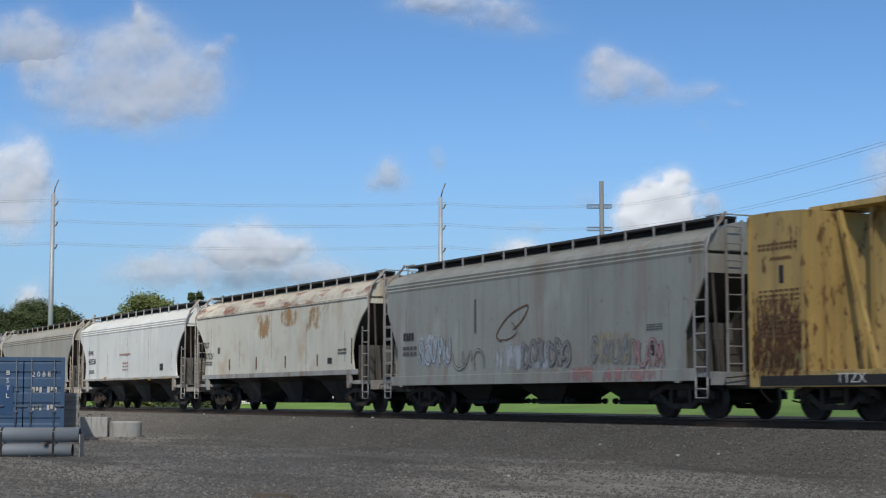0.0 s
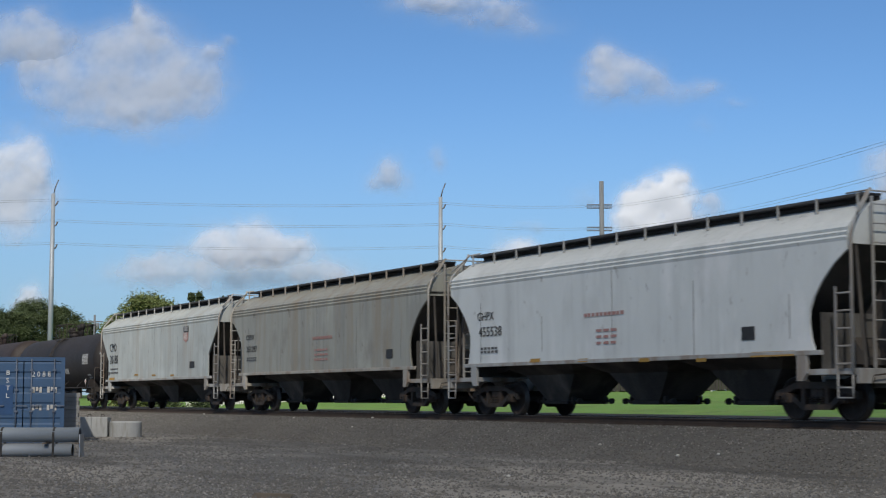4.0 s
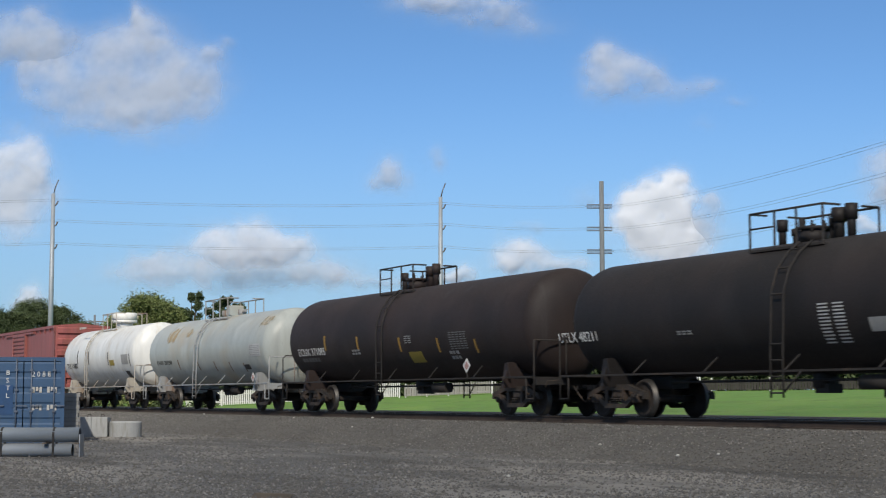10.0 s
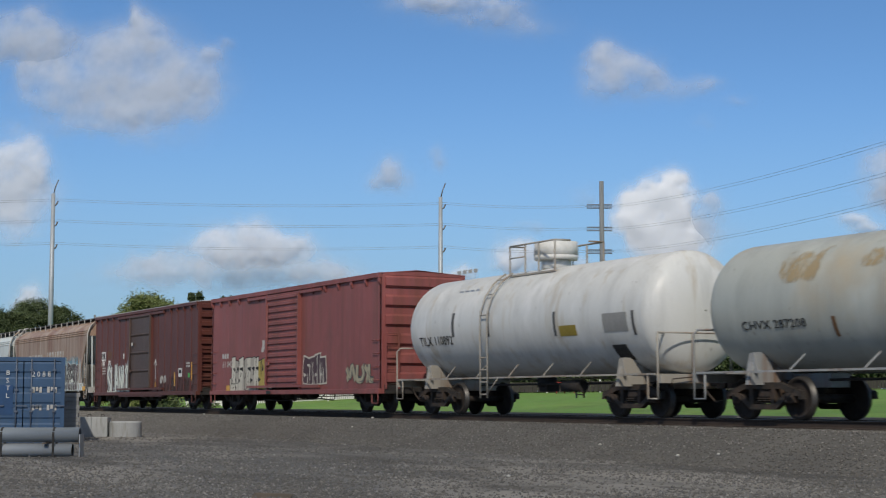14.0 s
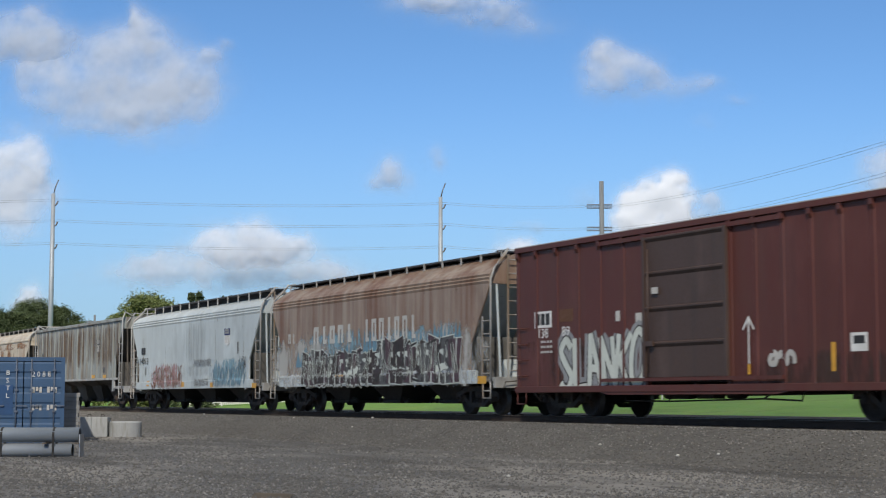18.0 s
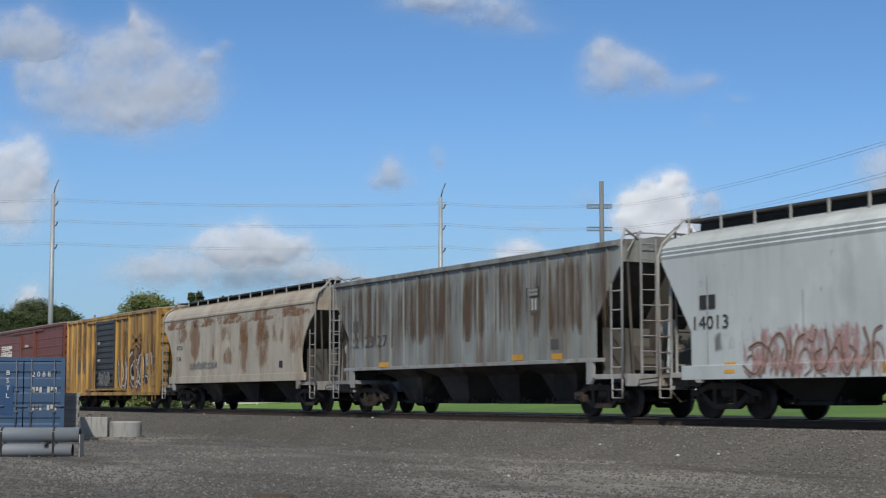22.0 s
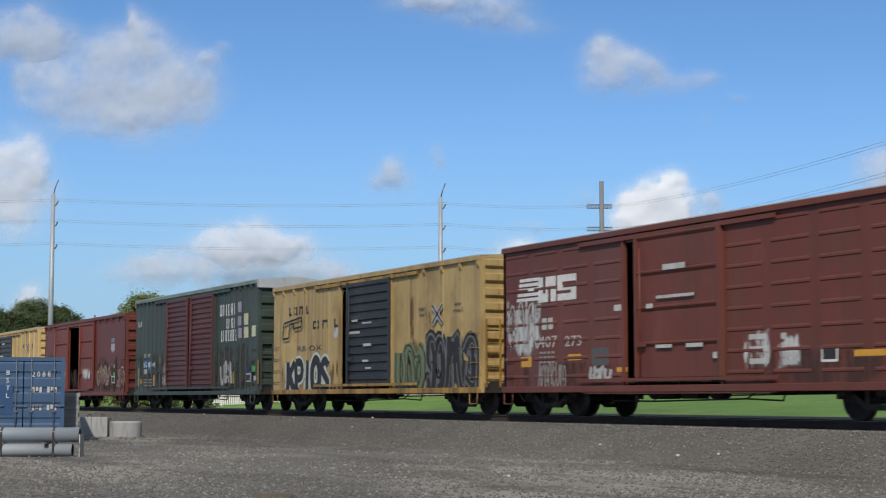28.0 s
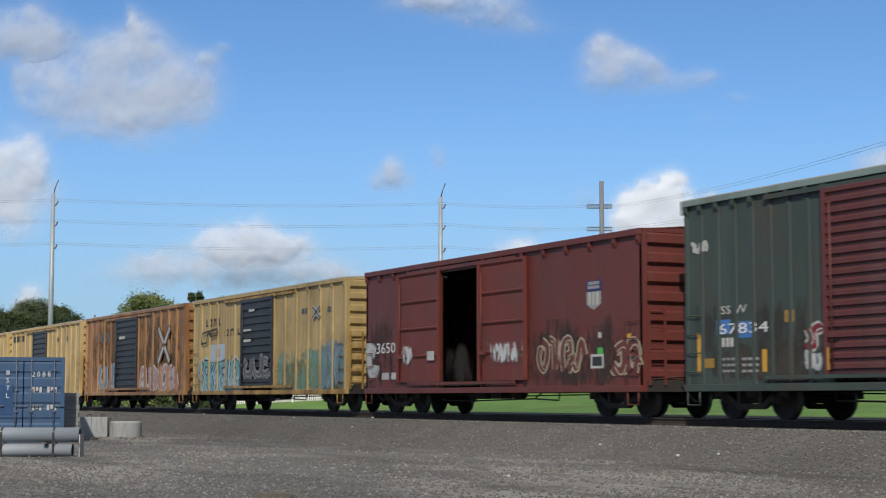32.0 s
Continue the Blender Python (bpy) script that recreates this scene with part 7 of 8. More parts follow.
# orange box car
cross_mark(car22, 4.33, 5.90, 2.10, 3.60, PANEL_PALE, BROWN_PATCH)
piece(car22, 1.45, 6.95, 0.86, 1.95, "EUSKORA", PAINT_ROSE, WHITE_OLD, None, 141, 0.26, True, 0.5, rim=1.8)
graffiti(car22, -5.52, -2.54, 0.94, 2.32, PAINT_SLATE, WHITE_OLD, None, 2, 142)
panel(car22, -1.60, -0.67, 3.30, 3.44, WHITE_OLD, "patch")
bars(car22, -5.52, -3.22, 3.27, 3.71, INK_GREY, 1, 3)
stain(car21, -7.35, -2.35, 0.70, 2.0, STAIN_BROWN, 150)
stain(car21, 1.74, 4.64, 0.70, 1.9, STAIN_BROWN, 151)
stain(car21, 4.89, 7.57, 0.70, 1.9, STAIN_BROWN, 155)
stain(car22, -7.29, -2.74, 0.95, 4.30, STAIN_BROWN, 160)
stain(car22, 1.38, 7.45, 0.90, 3.89, STAIN_BROWN, 161)
stain(car18, -7.35, -1.80, 0.62, 1.79, STAIN_BROWN, 165)
stain(car18, 2.49, 4.78, 0.60, 2.31, STAIN_BROWN, 166)
stain(car18, 4.41, 7.72, 0.60, 1.58, STAIN_BROWN, 167)
stain(car19, -7.66, -3.11, 0.80, 2.6, STAIN_SOOT, 170)
stain(car19, -7.7, -0.2, 0.80, 1.7, STAIN_UMBER, 173)
stain(car19, 2.0, 7.7, 0.80, 2.7, STAIN_UMBER, 174)
stain(car19, 0.2, 7.7, 0.80, 1.6, STAIN_SOOT, 175)
stain(car20, -7.7, 0.5, 0.78, 2.1, STAIN_SOOT, 178)
stain(car20, 1.0, 7.7, 0.78, 2.3, STAIN_SOOT, 177)
stain(car21, -7.7, -1.5, 0.80, 2.2, STAIN_BROWN, 178)
stain(car21, 1.2, 7.6, 0.80, 2.3, STAIN_TEAL, 179)
stain(car22, -7.7, 7.7, 1.6, 4.4, STAIN_BROWN, 182)
stain(car19, 3.10, 7.69, 0.74, 2.12, STAIN_SOOT, 171)
stain(car17, -7.71, -1.89, 0.73, 1.50, STAIN_SOOT, 175)
stain(car17, 2.02, 7.6, 0.75, 1.55, STAIN_SOOT, 176)
stain(car20, 2.68, 7.63, 0.73, 2.56, STAIN_SOOT, 180)
stain(car20, -7.55, -5.28, 0.78, 3.09, STAIN_SOOT, 181)
stain(car11, -7.18, -1.85, 0.60, 2.0, STAIN_SOOT, 185)
stain(car11, 1.67, 7.59, 0.60, 1.5, STAIN_SOOT, 186)
stain(car18, -2.28, -1.54, 1.12, 1.82, STAIN_BROWN, 190)
stain(car18, -1.39, 1.91, 0.68, 1.03, STAIN_BROWN, 191)
stain(car17, -1.65, 2.02, 0.83, 1.35, STAIN_BROWN, 192)
# rearmost yellow box cars
bars(car23, -7.53, -4.61, 3.85, 4.19, BLACK, 1, 4)
bars(car23, 2.66, 3.52, 3.56, 3.81, INK_GREY, 1, 1)
bars(car23, 4.71, 5.42, 3.56, 3.80, INK_GREY, 1, 1)

# ---------- clouds, far off ----------
FWD = (AIM - EYE).normalized()
RIGHT = FWD.cross(Vector((0, 0, 1))).normalized()
UPW = RIGHT.cross(FWD)
CLOUD_FAR = 3200.0


def cloud_material(name, lo, hi, colour=(0.66, 0.68, 0.75), most=1.0):
    m = bpy.data.materials.new(name)
    m.use_nodes = True
    nt = m.node_tree
    nt.nodes.remove(nt.nodes["Principled BSDF"])
    at = nt.nodes.new("ShaderNodeAttribute")
    at.attribute_name = "vapour"
    nz = noise_of(nt, 0.0068, detail=4.0, rough=0.5)
    add = nt.nodes.new("ShaderNodeMath")
    add.operation = "ADD"
    nt.links.new(at.outputs["Fac"], add.inputs[0])
    nt.links.new(times(nt, ramp(nt, nz, 0.25, 0.75, -0.42, 0.38), ramp(nt, at.outputs["Fac"], 0.0, 0.5)), add.inputs[1])
    mr = nt.nodes.new("ShaderNodeMapRange")
    mr.interpolation_type = "SMOOTHSTEP"
    mr.inputs["From Min"].default_value, mr.inputs["From Max"].default_value = lo, hi
    mr.inputs["To Max"].default_value = most
    nt.links.new(add.outputs[0], mr.inputs["Value"])
    df, tl, tr = (nt.nodes.new("ShaderNodeBsdf" + k) for k in ("Diffuse", "Translucent", "Transparent"))
    df.inputs["Color"].default_value = tl.inputs["Color"].default_value = (*colour, 1)
    bp = nt.nodes.new("ShaderNodeBump")
    bp.inputs["Strength"].default_value, bp.inputs["Distance"].default_value = 0.03, 8.0
    nt.links.new(noise_of(nt, 0.008, detail=4.0, rough=0.5), bp.inputs["Height"])
    nt.links.new(bp.outputs["Normal"], df.inputs["Normal"])
    m1, m2 = nt.nodes.new("ShaderNodeMixShader"), nt.nodes.new("ShaderNodeMixShader")
    m1.inputs[0].default_value = 0.48
    nt.links.new(df.outputs[0], m1.inputs[1])
    nt.links.new(tl.outputs[0], m1.inputs[2])
    nt.links.new(mr.outputs["Result"], m2.inputs[0])
    nt.links.new(tr.outputs[0], m2.inputs[1])
    nt.links.new(m1.outputs[0], m2.inputs[2])
    nt.links.new(m2.outputs[0], nt.nodes["Material Output"].inputs["Surface"])
    return m


CLOUD = cloud_material("cloud_vapour", -0.02, 1.30, (0.60, 0.63, 0.70), most=0.86)
CLOUD_BRIGHT = cloud_material("bright_cloud_vapour", -0.02, 1.15, (0.72, 0.75, 0.82), most=0.93)
CLOUD_DENSE = cloud_material("dense_white_cloud_vapour", 0.05, 0.85, (0.82, 0.85, 0.91))
CLOUDS = []


def cloud(label, puffs, drift=(0, 0), mat=None, far=CLOUD_FAR, step=1.4):
    """A heap of vapour as a bulging sheet. puffs: (aside, up, half-width, half-height, thickness), the lengths in thousandths of the distance from the line of sight."""
    u0, u1 = min(p[0] - 3.2 * p[2] for p in puffs), max(p[0] + 3.2 * p[2] for p in puffs)
    v0, v1 = min(p[1] - 3.2 * p[3] for p in puffs), max(p[1] + 3.2 * p[3] for p in puffs)
    cu, cv = (u0 + u1) / 2, (v0 + v1) / 2
    n, k = int((u1 - u0) / step) + 2, int((v1 - v0) / step) + 2
    verts, dens, faces, index = [], [], [], {}
    scale = far / 1000
    for i in range(n):
        for j in range(k):
            u, v = u0 + (u1 - u0) * i / (n - 1), v0 + (v1 - v0) * j / (k - 1)
            q = Vector((u * 0.07, v * 0.07, cu))
            wu = u + 3.2 * noise.fractal(q * 1.3 + Vector((9, 0, 0)), 1.0, 2.0, 3)
            wv = v + 2.4 * noise.fractal(q * 1.3 + Vector((0, 9, 0)), 1.0, 2.0, 3)
            full = sum(k5 * math.exp(-0.85 * (((wu - a) / ra) ** 2 + ((wv - b) / rb) ** 2)) for a, b, ra, rb, k5 in puffs)
            skirt = sum(k5 * math.exp(-0.85 * (((wu - a) / (1.7 * ra)) ** 2 + ((wv - b) / (1.7 * rb)) ** 2)) for a, b, ra, rb, k5 in puffs)
            d = 1.25 * (1 - math.exp(-1.25 * full - 0.16 * skirt)) + 0.26 * noise.fractal(q * 1.1, 0.9, 2.1, 4) * min(1.0, full * 2.0)
            index[i, j] = len(verts)
            dens.append(d)
            bulge = math.log1p(1.6 * full) * 5.2 + 0.7 * noise.fractal(q * 0.8, 1.0, 2.0, 3) * min(1.0, full)
            verts.append(((u - cu) * scale, (v - cv) * scale, bulge * scale))
    for i in range(n - 1):
        for j in range(k - 1):
            c = [index[i, j], index[i + 1, j], index[i + 1, j + 1], index[i, j + 1]]
            if max(dens[q] for q in c) > 0.03:
                faces.append(c)
    me = bpy.data.meshes.new("cloud")
    me.from_pydata(verts, [], faces)
    me.attributes.new("vapour", "FLOAT", "POINT").data.foreach_set("value", dens)
    me.materials.append(mat or CLOUD)
    me.polygons.foreach_set("use_smooth", [True] * len(faces))
    ob = tagged(new("cloud", me), label, "cloud", "clouds in the sky")

    def at(du, dv):
        p = EYE + (FWD + RIGHT * (cu + du) / 1000 + UPW * (cv + dv) / 1000) * far
        m = Matrix((RIGHT, UPW, -FWD)).transposed().to_4x4()
        m.translation = p
        return m
    ob.matrix_basis = at(0, 0)
    CLOUDS.append((ob, [(0, at(-drift[0] / 2, -drift[1] / 2)), (32, at(drift[0] / 2, drift[1] / 2))]))
    return ob


BIG = "large white heap cloud with a soft grey base in blue sky"
SMALL = "small soft white cloud in blue sky"
WISP = "thin grey-white wisp of cloud in blue sky"
cloud(BIG, [(-188, 135, 7, 10, 0.9), (-192, 145, 3, 7, 0.6), (-207, 124, 18, 12, 1.0), (-182, 125, 15, 11, 0.9), (-161, 111, 14, 10, 0.9), (-172, 97, 21, 11, 0.9), (-207, 103, 28, 14, 0.9), (-238, 103, 21, 11, 0.7), (-248, 90, 18, 7, 0.5), (-196, 84, 30, 7, 0.6), (-146, 122, 6, 4, 0.5), (-137, 129, 4, 3, 0.35), (-256, 111, 11, 7, 0.45), (-225, 76, 28, 5, 0.3), (-182, 69, 21, 6, 0.22)], (-4, -5))
cloud(BIG, [(-260, 140, 16, 11, 0.9), (-271, 129, 15, 9, 0.8), (-242, 133, 11, 8, 0.5), (-251, 123, 14, 7, 0.45)], (0, 3))
cloud(BIG, [(-263, 56, 11, 11, 1.0), (-275, 50, 13, 15, 1.0), (-255, 48, 7, 9, 0.9), (-265, 34, 16, 9, 0.7), (-274, 20, 17, 7, 0.5), (-269, 8, 14, 5, 0.25)], (-1, 2), CLOUD_BRIGHT)
cloud(SMALL, [(-256, -29, 7, 7, 0.8), (-262, -37, 9, 5, 0.6)], mat=CLOUD_BRIGHT)
cloud("broad white heap cloud over a grey flat base", [(-118, 8, 13, 8, 1.2), (-143, 2, 12, 8, 0.9), (-101, 2, 13, 7, 1.0), (-122, -3, 28, 7, 0.7)], (0, 1), CLOUD_BRIGHT)
cloud("flat grey-white sheet of cloud under a white heap", [(-124, -9, 34, 7, 0.5), (-129, -17, 46, 7, 0.6), (-172, -12, 22, 8, 0.5), (-190, -18, 21, 7, 0.5), (-189, -7, 10, 5, 0.3), (-87, -12, 20, 7, 0.5), (-70, -16, 15, 5, 0.3)], (0, 1), far=3300.0)
cloud(WISP, [(-58, -18, 21, 4, 0.45), (-30, -21, 21, 4, 0.35)])
cloud(SMALL, [(-33, 50, 7, 7, 0.85), (-35, 42, 11, 5, 0.55)], (2, 1))
cloud(WISP, [(-3, 58, 5, 6, 0.4)], (0, 1))
cloud(BIG, [(16, 153, 26, 6, 0.8), (-5, 155, 21, 5, 0.6), (35, 150, 13, 6, 0.7), (23, 143, 21, 4, 0.4), (52, 138, 18, 6, 0.22)], (-2, 1))
cloud(SMALL, [(101, 119, 8, 9, 0.85), (112, 112, 12, 9, 0.8), (127, 111, 10, 9, 0.7), (95, 103, 8, 9, 0.5), (108, 102, 13, 6, 0.4), (148, 101, 18, 6, 0.28), (166, 104, 9, 5, 0.26)], (-1, 8))
cloud(WISP, [(184, 93, 9, 3, 0.35), (165, 80, 7, 5, 0.2)], (2, 4))
cloud("bright white towering heap cloud in blue sky", [(141, 38, 9, 8, 1.0), (130, 30, 11, 9, 1.0), (118, 22, 7, 8, 0.85), (147, 23, 9, 13, 1.0), (123, 14, 13, 8, 0.9), (140, 4, 21, 11, 0.8)], (-2, -1), CLOUD_DENSE)
cloud(SMALL, [(163, 24, 12, 9, 0.6), (170, 30, 6, 5, 0.45), (158, 11, 18, 8, 0.4)], (0, 1))
cloud(SMALL, [(52, -3, 13, 7, 1.0), (41, -9, 9, 6, 0.8), (71, -10, 18, 4, 0.6)], (1, 0), CLOUD_BRIGHT)
cloud(SMALL, [(12, -14, 8, 4, 0.85), (2, -18, 11, 3, 0.5)], mat=CLOUD_BRIGHT)
cloud(WISP, [(56, 14, 8, 3, 0.4)])
cloud(WISP, [(89, 33, 8, 5, 0.4)])
cloud(SMALL, [(276, 51, 9, 10, 0.9), (274, 37, 11, 8, 0.6), (282, 43, 11, 14, 0.8)], (-7, -2))
cloud(SMALL, [(257, 19, 8, 3, 0.8), (266, 14, 9, 4, 0.8)], (-2, 0), CLOUD_BRIGHT)

# unseen clouds added overhead between the sun and the lot, drifting to shade it
HIGH = 700.0


def overhead(label, mat, half_x, half_y, seed, places):
    """An unseen cloud added high above the view, so that its shade travels over the ground through the places (seconds,
    x, y).
    """
    n, verts, faces, dens = 44, [], [], []
    for i in range(n):
        for j in range(n):
            a, b = 2 * i / (n - 1) - 1, 2 * j / (n - 1) - 1
            x, y = a * half_x, b * half_y
            d = 1.35 * (1 - math.hypot(a, b)) + 0.30 * noise.fractal(Vector((a * 3.8, b * 3.8, seed)), 0.9, 2.1, 4)
            verts.append((x, y, 0.28 * half_x * math.sqrt(max(d, 0)) + 0.04 * half_x * noise.noise(Vector((a * 6, b * 6, 9 + seed)))))
            dens.append(d)
    for i in range(n - 1):
        for j in range(n - 1):
            q = (i * n + j, (i + 1) * n + j, (i + 1) * n + j + 1, i * n + j + 1)
            if max(dens[k] for k in q) > 0.02:
                faces.append(q)
    me = bpy.data.meshes.new("cloud")
    me.from_pydata(verts, [], faces)
    me.attributes.new("vapour", "FLOAT", "POINT").data.foreach_set("value", dens)
    me.materials.append(mat)
    ob = tagged(new("cloud", me), label, "cloud", "clouds in the sky")
    off = Vector((SUN.x, SUN.y, SUN.z)) / SUN.z * HIGH
    CLOUDS.append((ob, [(t, Matrix.Translation(Vector((x, y, 0)) + off)) for t, x, y in places]))


VEIL = cloud_material("thin_shading_vapour", 0.10, 0.85, most=0.55)
overhead("unseen broad thin grey-white cloud added high over the lot for its shade", VEIL, 160.0, 180.0, 3, [(0, 62, 58), (7, 68, 56), (13, 150, 52), (18, 205, 48), (32, 480, 40)])
overhead("unseen broad thin pale cloud added high over the lot for its shade", VEIL, 210.0, 210.0, 4, [(0, 420, 40), (13, 215, 45), (17, 128, 46), (32, 108, 48)])
overhead("unseen small grey-white cloud added high over the track for its shade", cloud_material("shading_cloud_vapour", 0.0, 0.70, most=0.30), 30.0, 28.0, 5, [(0, -38, 27), (32, -54, 26)])
overhead("unseen long grey-white cloud added high over the gravel for its shade", cloud_material("grey_shading_vapour", 0.0, 0.70, most=0.44), 62.0, 30.0, 6, [(0, 170, -4), (7, 90, -4), (10, 10, -3), (14, 4, -3), (18, 8, -3), (22, 13, -10), (27, 12, -50), (32, 10, -110)])

# ---------- poles and wires ----------
STEELPOLE = surface("weathered_galvanised_pole", (0.33, 0.365, 0.405), (0.23, 0.26, 0.29), 1.5, (4, 4, 0.4), 0.55, 0.25)
WOODPOLE = surface("weathered_pole_timber", (0.17, 0.185, 0.20), (0.10, 0.11, 0.12), 2.0, (6, 6, 0.4), 0.85)
WIRE = surface("dull_aluminium_wire", (0.16, 0.17, 0.19), (0.22, 0.23, 0.25), 1.0, rough=0.6, bump=0)
INSUL = surface("grey_insulator", (0.08, 0.08, 0.09), (0.13, 0.13, 0.14), 2.0, rough=0.4, bump=0)


def wire(a, b, sag, r=0.018, n=14):
    a, b = Vector(a), Vector(b)
    pts = [a.lerp(b, k / n) - Vector((0, 0, sag * 4 * (k / n) * (1 - k / n))) for k in range(n + 1)]
    bm = B()
    pipe(bm, pts, r, 4)
    w = new("power_line", mesh_of(bm, "power_line", WIRE))
    return tagged(w, "thin sagging overhead wire between tall poles", "wire", "overhead wires")


ARMS = (-3.1, -5.5, -8.1)
POLES = {"a": (Vector((-181.6, 44.8, 0)), 26.4), "b": (Vector((-161.0, 84.2, 0)), 26.0)}
for key, (p, top) in POLES.items():
    pole = thing("utility_pole", "tall pale steel power pole with short bracket arms", "utility pole", Matrix.Translation((p.x, p.y, bank(p.y) - 0.3)), "power poles")
    hh = top - bank(p.y) + 0.3
    bm = B()
    tube(bm, (0, 0, 0), (0, 0, hh - 1.6), 0.34, 14, 0.22)
    part("mast", bm, STEELPOLE, pole)
    bm = B()
    pipe(bm, [(0, 0, hh - 1.8), (0.10, 0.18, hh - 0.9), (0.26, 0.50, hh)], 0.07, 6)
    part("top_bracket", bm, INSUL, pole)
    for dz in ARMS:
        bm = B()
        pipe(bm, [(0, 0, hh + dz), (0.18, 0.34, hh + dz + 0.25), (0.26, 0.50, hh + dz + 0.65)], 0.09, 6)
        part("bracket_arm", bm, INSUL, pole)
pr = Vector((-152.3, 100.5, 0))
pole = thing("utility_pole", "tall grey timber power pole with dead-end insulators", "utility pole", Matrix.Translation((pr.x, pr.y, bank(pr.y) - 0.3)), "power poles")
hr = 26.2 - bank(pr.y) + 0.3
bm = B()
tube(bm, (0, 0, 0), (0, 0, hr), 0.34, 14, 0.26)
part("mast", bm, WOODPOLE, pole)
left_way, right_way = Vector((-0.47, -0.88, 0)), Vector((0.90, -0.10, 0)).normalized()
for dz in (-2.9, -5.5, -8.1):
    for way, reach in ((left_way, 1.5), (Vector((0.47, 0.88, 0)), 0.95)):
        bm = B()
        for off in (0.18, -0.18):
            for k in range(7):
                a = way * (0.25 + reach * k / 7) + Vector((0, 0, hr + dz + off))
                tube(bm, a, a + way * reach / 9, 0.09, 8)
        tube(bm, way * 0.2 + Vector((0, 0, hr + dz)), way * (0.4 + reach) + Vector((0, 0, hr + dz)), 0.03, 6)
        part("insulator_string", bm, INSUL, pole)
for k in range(3):
    zb_ = POLES["b"][1] + ARMS[k] + 0.65
    za = POLES["a"][1] + ARMS[k] + 0.65
    bend = POLES["b"][0] + Vector((0.26, 0.5, zb_))
    far_left = POLES["a"][0] + Vector((0.26, 0.5, za))
    for off in (0.0, 0.22):
        wire(bend + Vector((0, 0, off)), pr + left_way * 1.9 + Vector((0, 0, 26.2 + (-2.9, -5.5, -8.1)[k] + off - 0.1)), 0.25)
        wire(far_left + Vector((0, 0, off)), bend + Vector((0, 0, off)), 0.45)
        wire(far_left + Vector((0, 0, off)), far_left + Vector((-22, -42, 0.3 + off)), 0.5)
        start = pr + Vector((0.6, 1.15, 26.2 + (-2.9, -5.5, -8.1)[k] + off - 0.1))
        wire(start, Vector((-62.9 + off, 64.9, (16.4, 14.55, 13.0)[k] + off)), 0.7, 0.011)
pole = thing("utility_pole", "dark timber pole with a short crossarm", "utility pole", pose(-168.5, 46.3, bank(46.3) - 0.3, 0, 0, 62), "power poles")
bm = B()
tube(bm, (0, 0, 0), (0, 0, 9.5), 0.16, 10, 0.11)
part("mast", bm, WOODPOLE, pole)
bm = B()
box(bm, -0.9, 0.9, -0.06, 0.06, 8.7, 8.85)
tube(bm, (0.35, -0.15, 7.9), (0.35, -0.15, 8.6), 0.2, 10)
part("crossarm", bm, WOODPOLE, pole)

# ---------- trees and shrubs ----------
LEAF = surface("green_leaves", (0.155, 0.185, 0.062), (0.098, 0.125, 0.045), 0.35, rough=0.75, bump=0, layers=[((0.13, 0.165, 0.045), 0.5, 0.7, 0.5, (1, 1, 1), (0, 0, 0))])
LEAF_DARK = surface("dark_green_leaves", (0.065, 0.090, 0.034), (0.042, 0.062, 0.026), 0.35, rough=0.75, bump=0)
BARK = surface("grey_brown_bark", (0.11, 0.085, 0.065), (0.07, 0.055, 0.042), 3.0, (5, 5, 1), 0.9)


def crown_mesh(rng, clumps, leaves, size, spread, mat):
    verts, faces = [], []
    for c in clumps:
        for _ in range(leaves):
            p = c + Vector((rng.gauss(0, spread), rng.gauss(0, spread), rng.gauss(0, spread * 0.8)))
            a = Vector((rng.uniform(-1, 1), rng.uniform(-1, 1), rng.uniform(-0.6, 0.6))).normalized()
            b = a.cross(Vector((rng.uniform(-1, 1), rng.uniform(-1, 1), rng.uniform(-1, 1)))).normalized()
            s = size * rng.uniform(0.6, 1.3)
            i = len(verts)
            verts += [p - a * s, p + b * s * 0.45, p + a * s, p - b * s * 0.45]
            faces.append((i, i + 1, i + 2, i + 3))
    me = bpy.data.meshes.new("crown")
    me.from_pydata(verts, [], faces)
    me.materials.append(mat)
    return me


def tree(x, y, height, radius, seed, mat, label, airy=0.0, low=0.25):
    rng = random.Random(seed)
    t = thing("tree", label, "tree", pose(x, y, bank(y) - 0.2, 0, 0, rng.uniform(0, 360)), "trees beyond the track")
    trunk_h = height * 0.55
    bm = B()
    pts = [Vector((rng.gauss(0, 0.12) * k, rng.gauss(0, 0.12) * k, trunk_h * k / 4)) for k in range(5)]
    for k in range(4):
        tube(bm, pts[k], pts[k + 1], height * 0.022 * (1 - k * 0.17), 9, height * 0.022 * (1 - (k + 1) * 0.17))
    part("trunk", bm, BARK, t)
    clumps = []
    n = int(45 + 105 * (1 - airy))
    for k in range(n):
        zz = rng.uniform(low, 1.0)
        wide = radius * math.sqrt(max(0.0, 1 - ((zz - 0.55) / 0.52) ** 2)) * rng.uniform(0.35, 1.0) * (1 + 0.2 * rng.uniform(-1, 1))
        a = rng.uniform(0, math.tau)
        clumps.append(Vector((math.cos(a) * wide, math.sin(a) * wide, zz * height)))
    bm = B()
    for c in clumps[::4]:
        z0 = min(c.z * 0.6, trunk_h)
        k = min(3, int(z0 / trunk_h * 4))
        root = pts[k].lerp(pts[k + 1], z0 / trunk_h * 4 - k)
        tube(bm, root, c, height * 0.008, 5, 0.02)
    part("branchwork", bm, BARK, t)
    crown = part("crown", crown_mesh(rng, clumps, int(430 - 190 * airy), 0.115, radius * (0.16 - 0.05 * airy), mat), None, t)
    return t


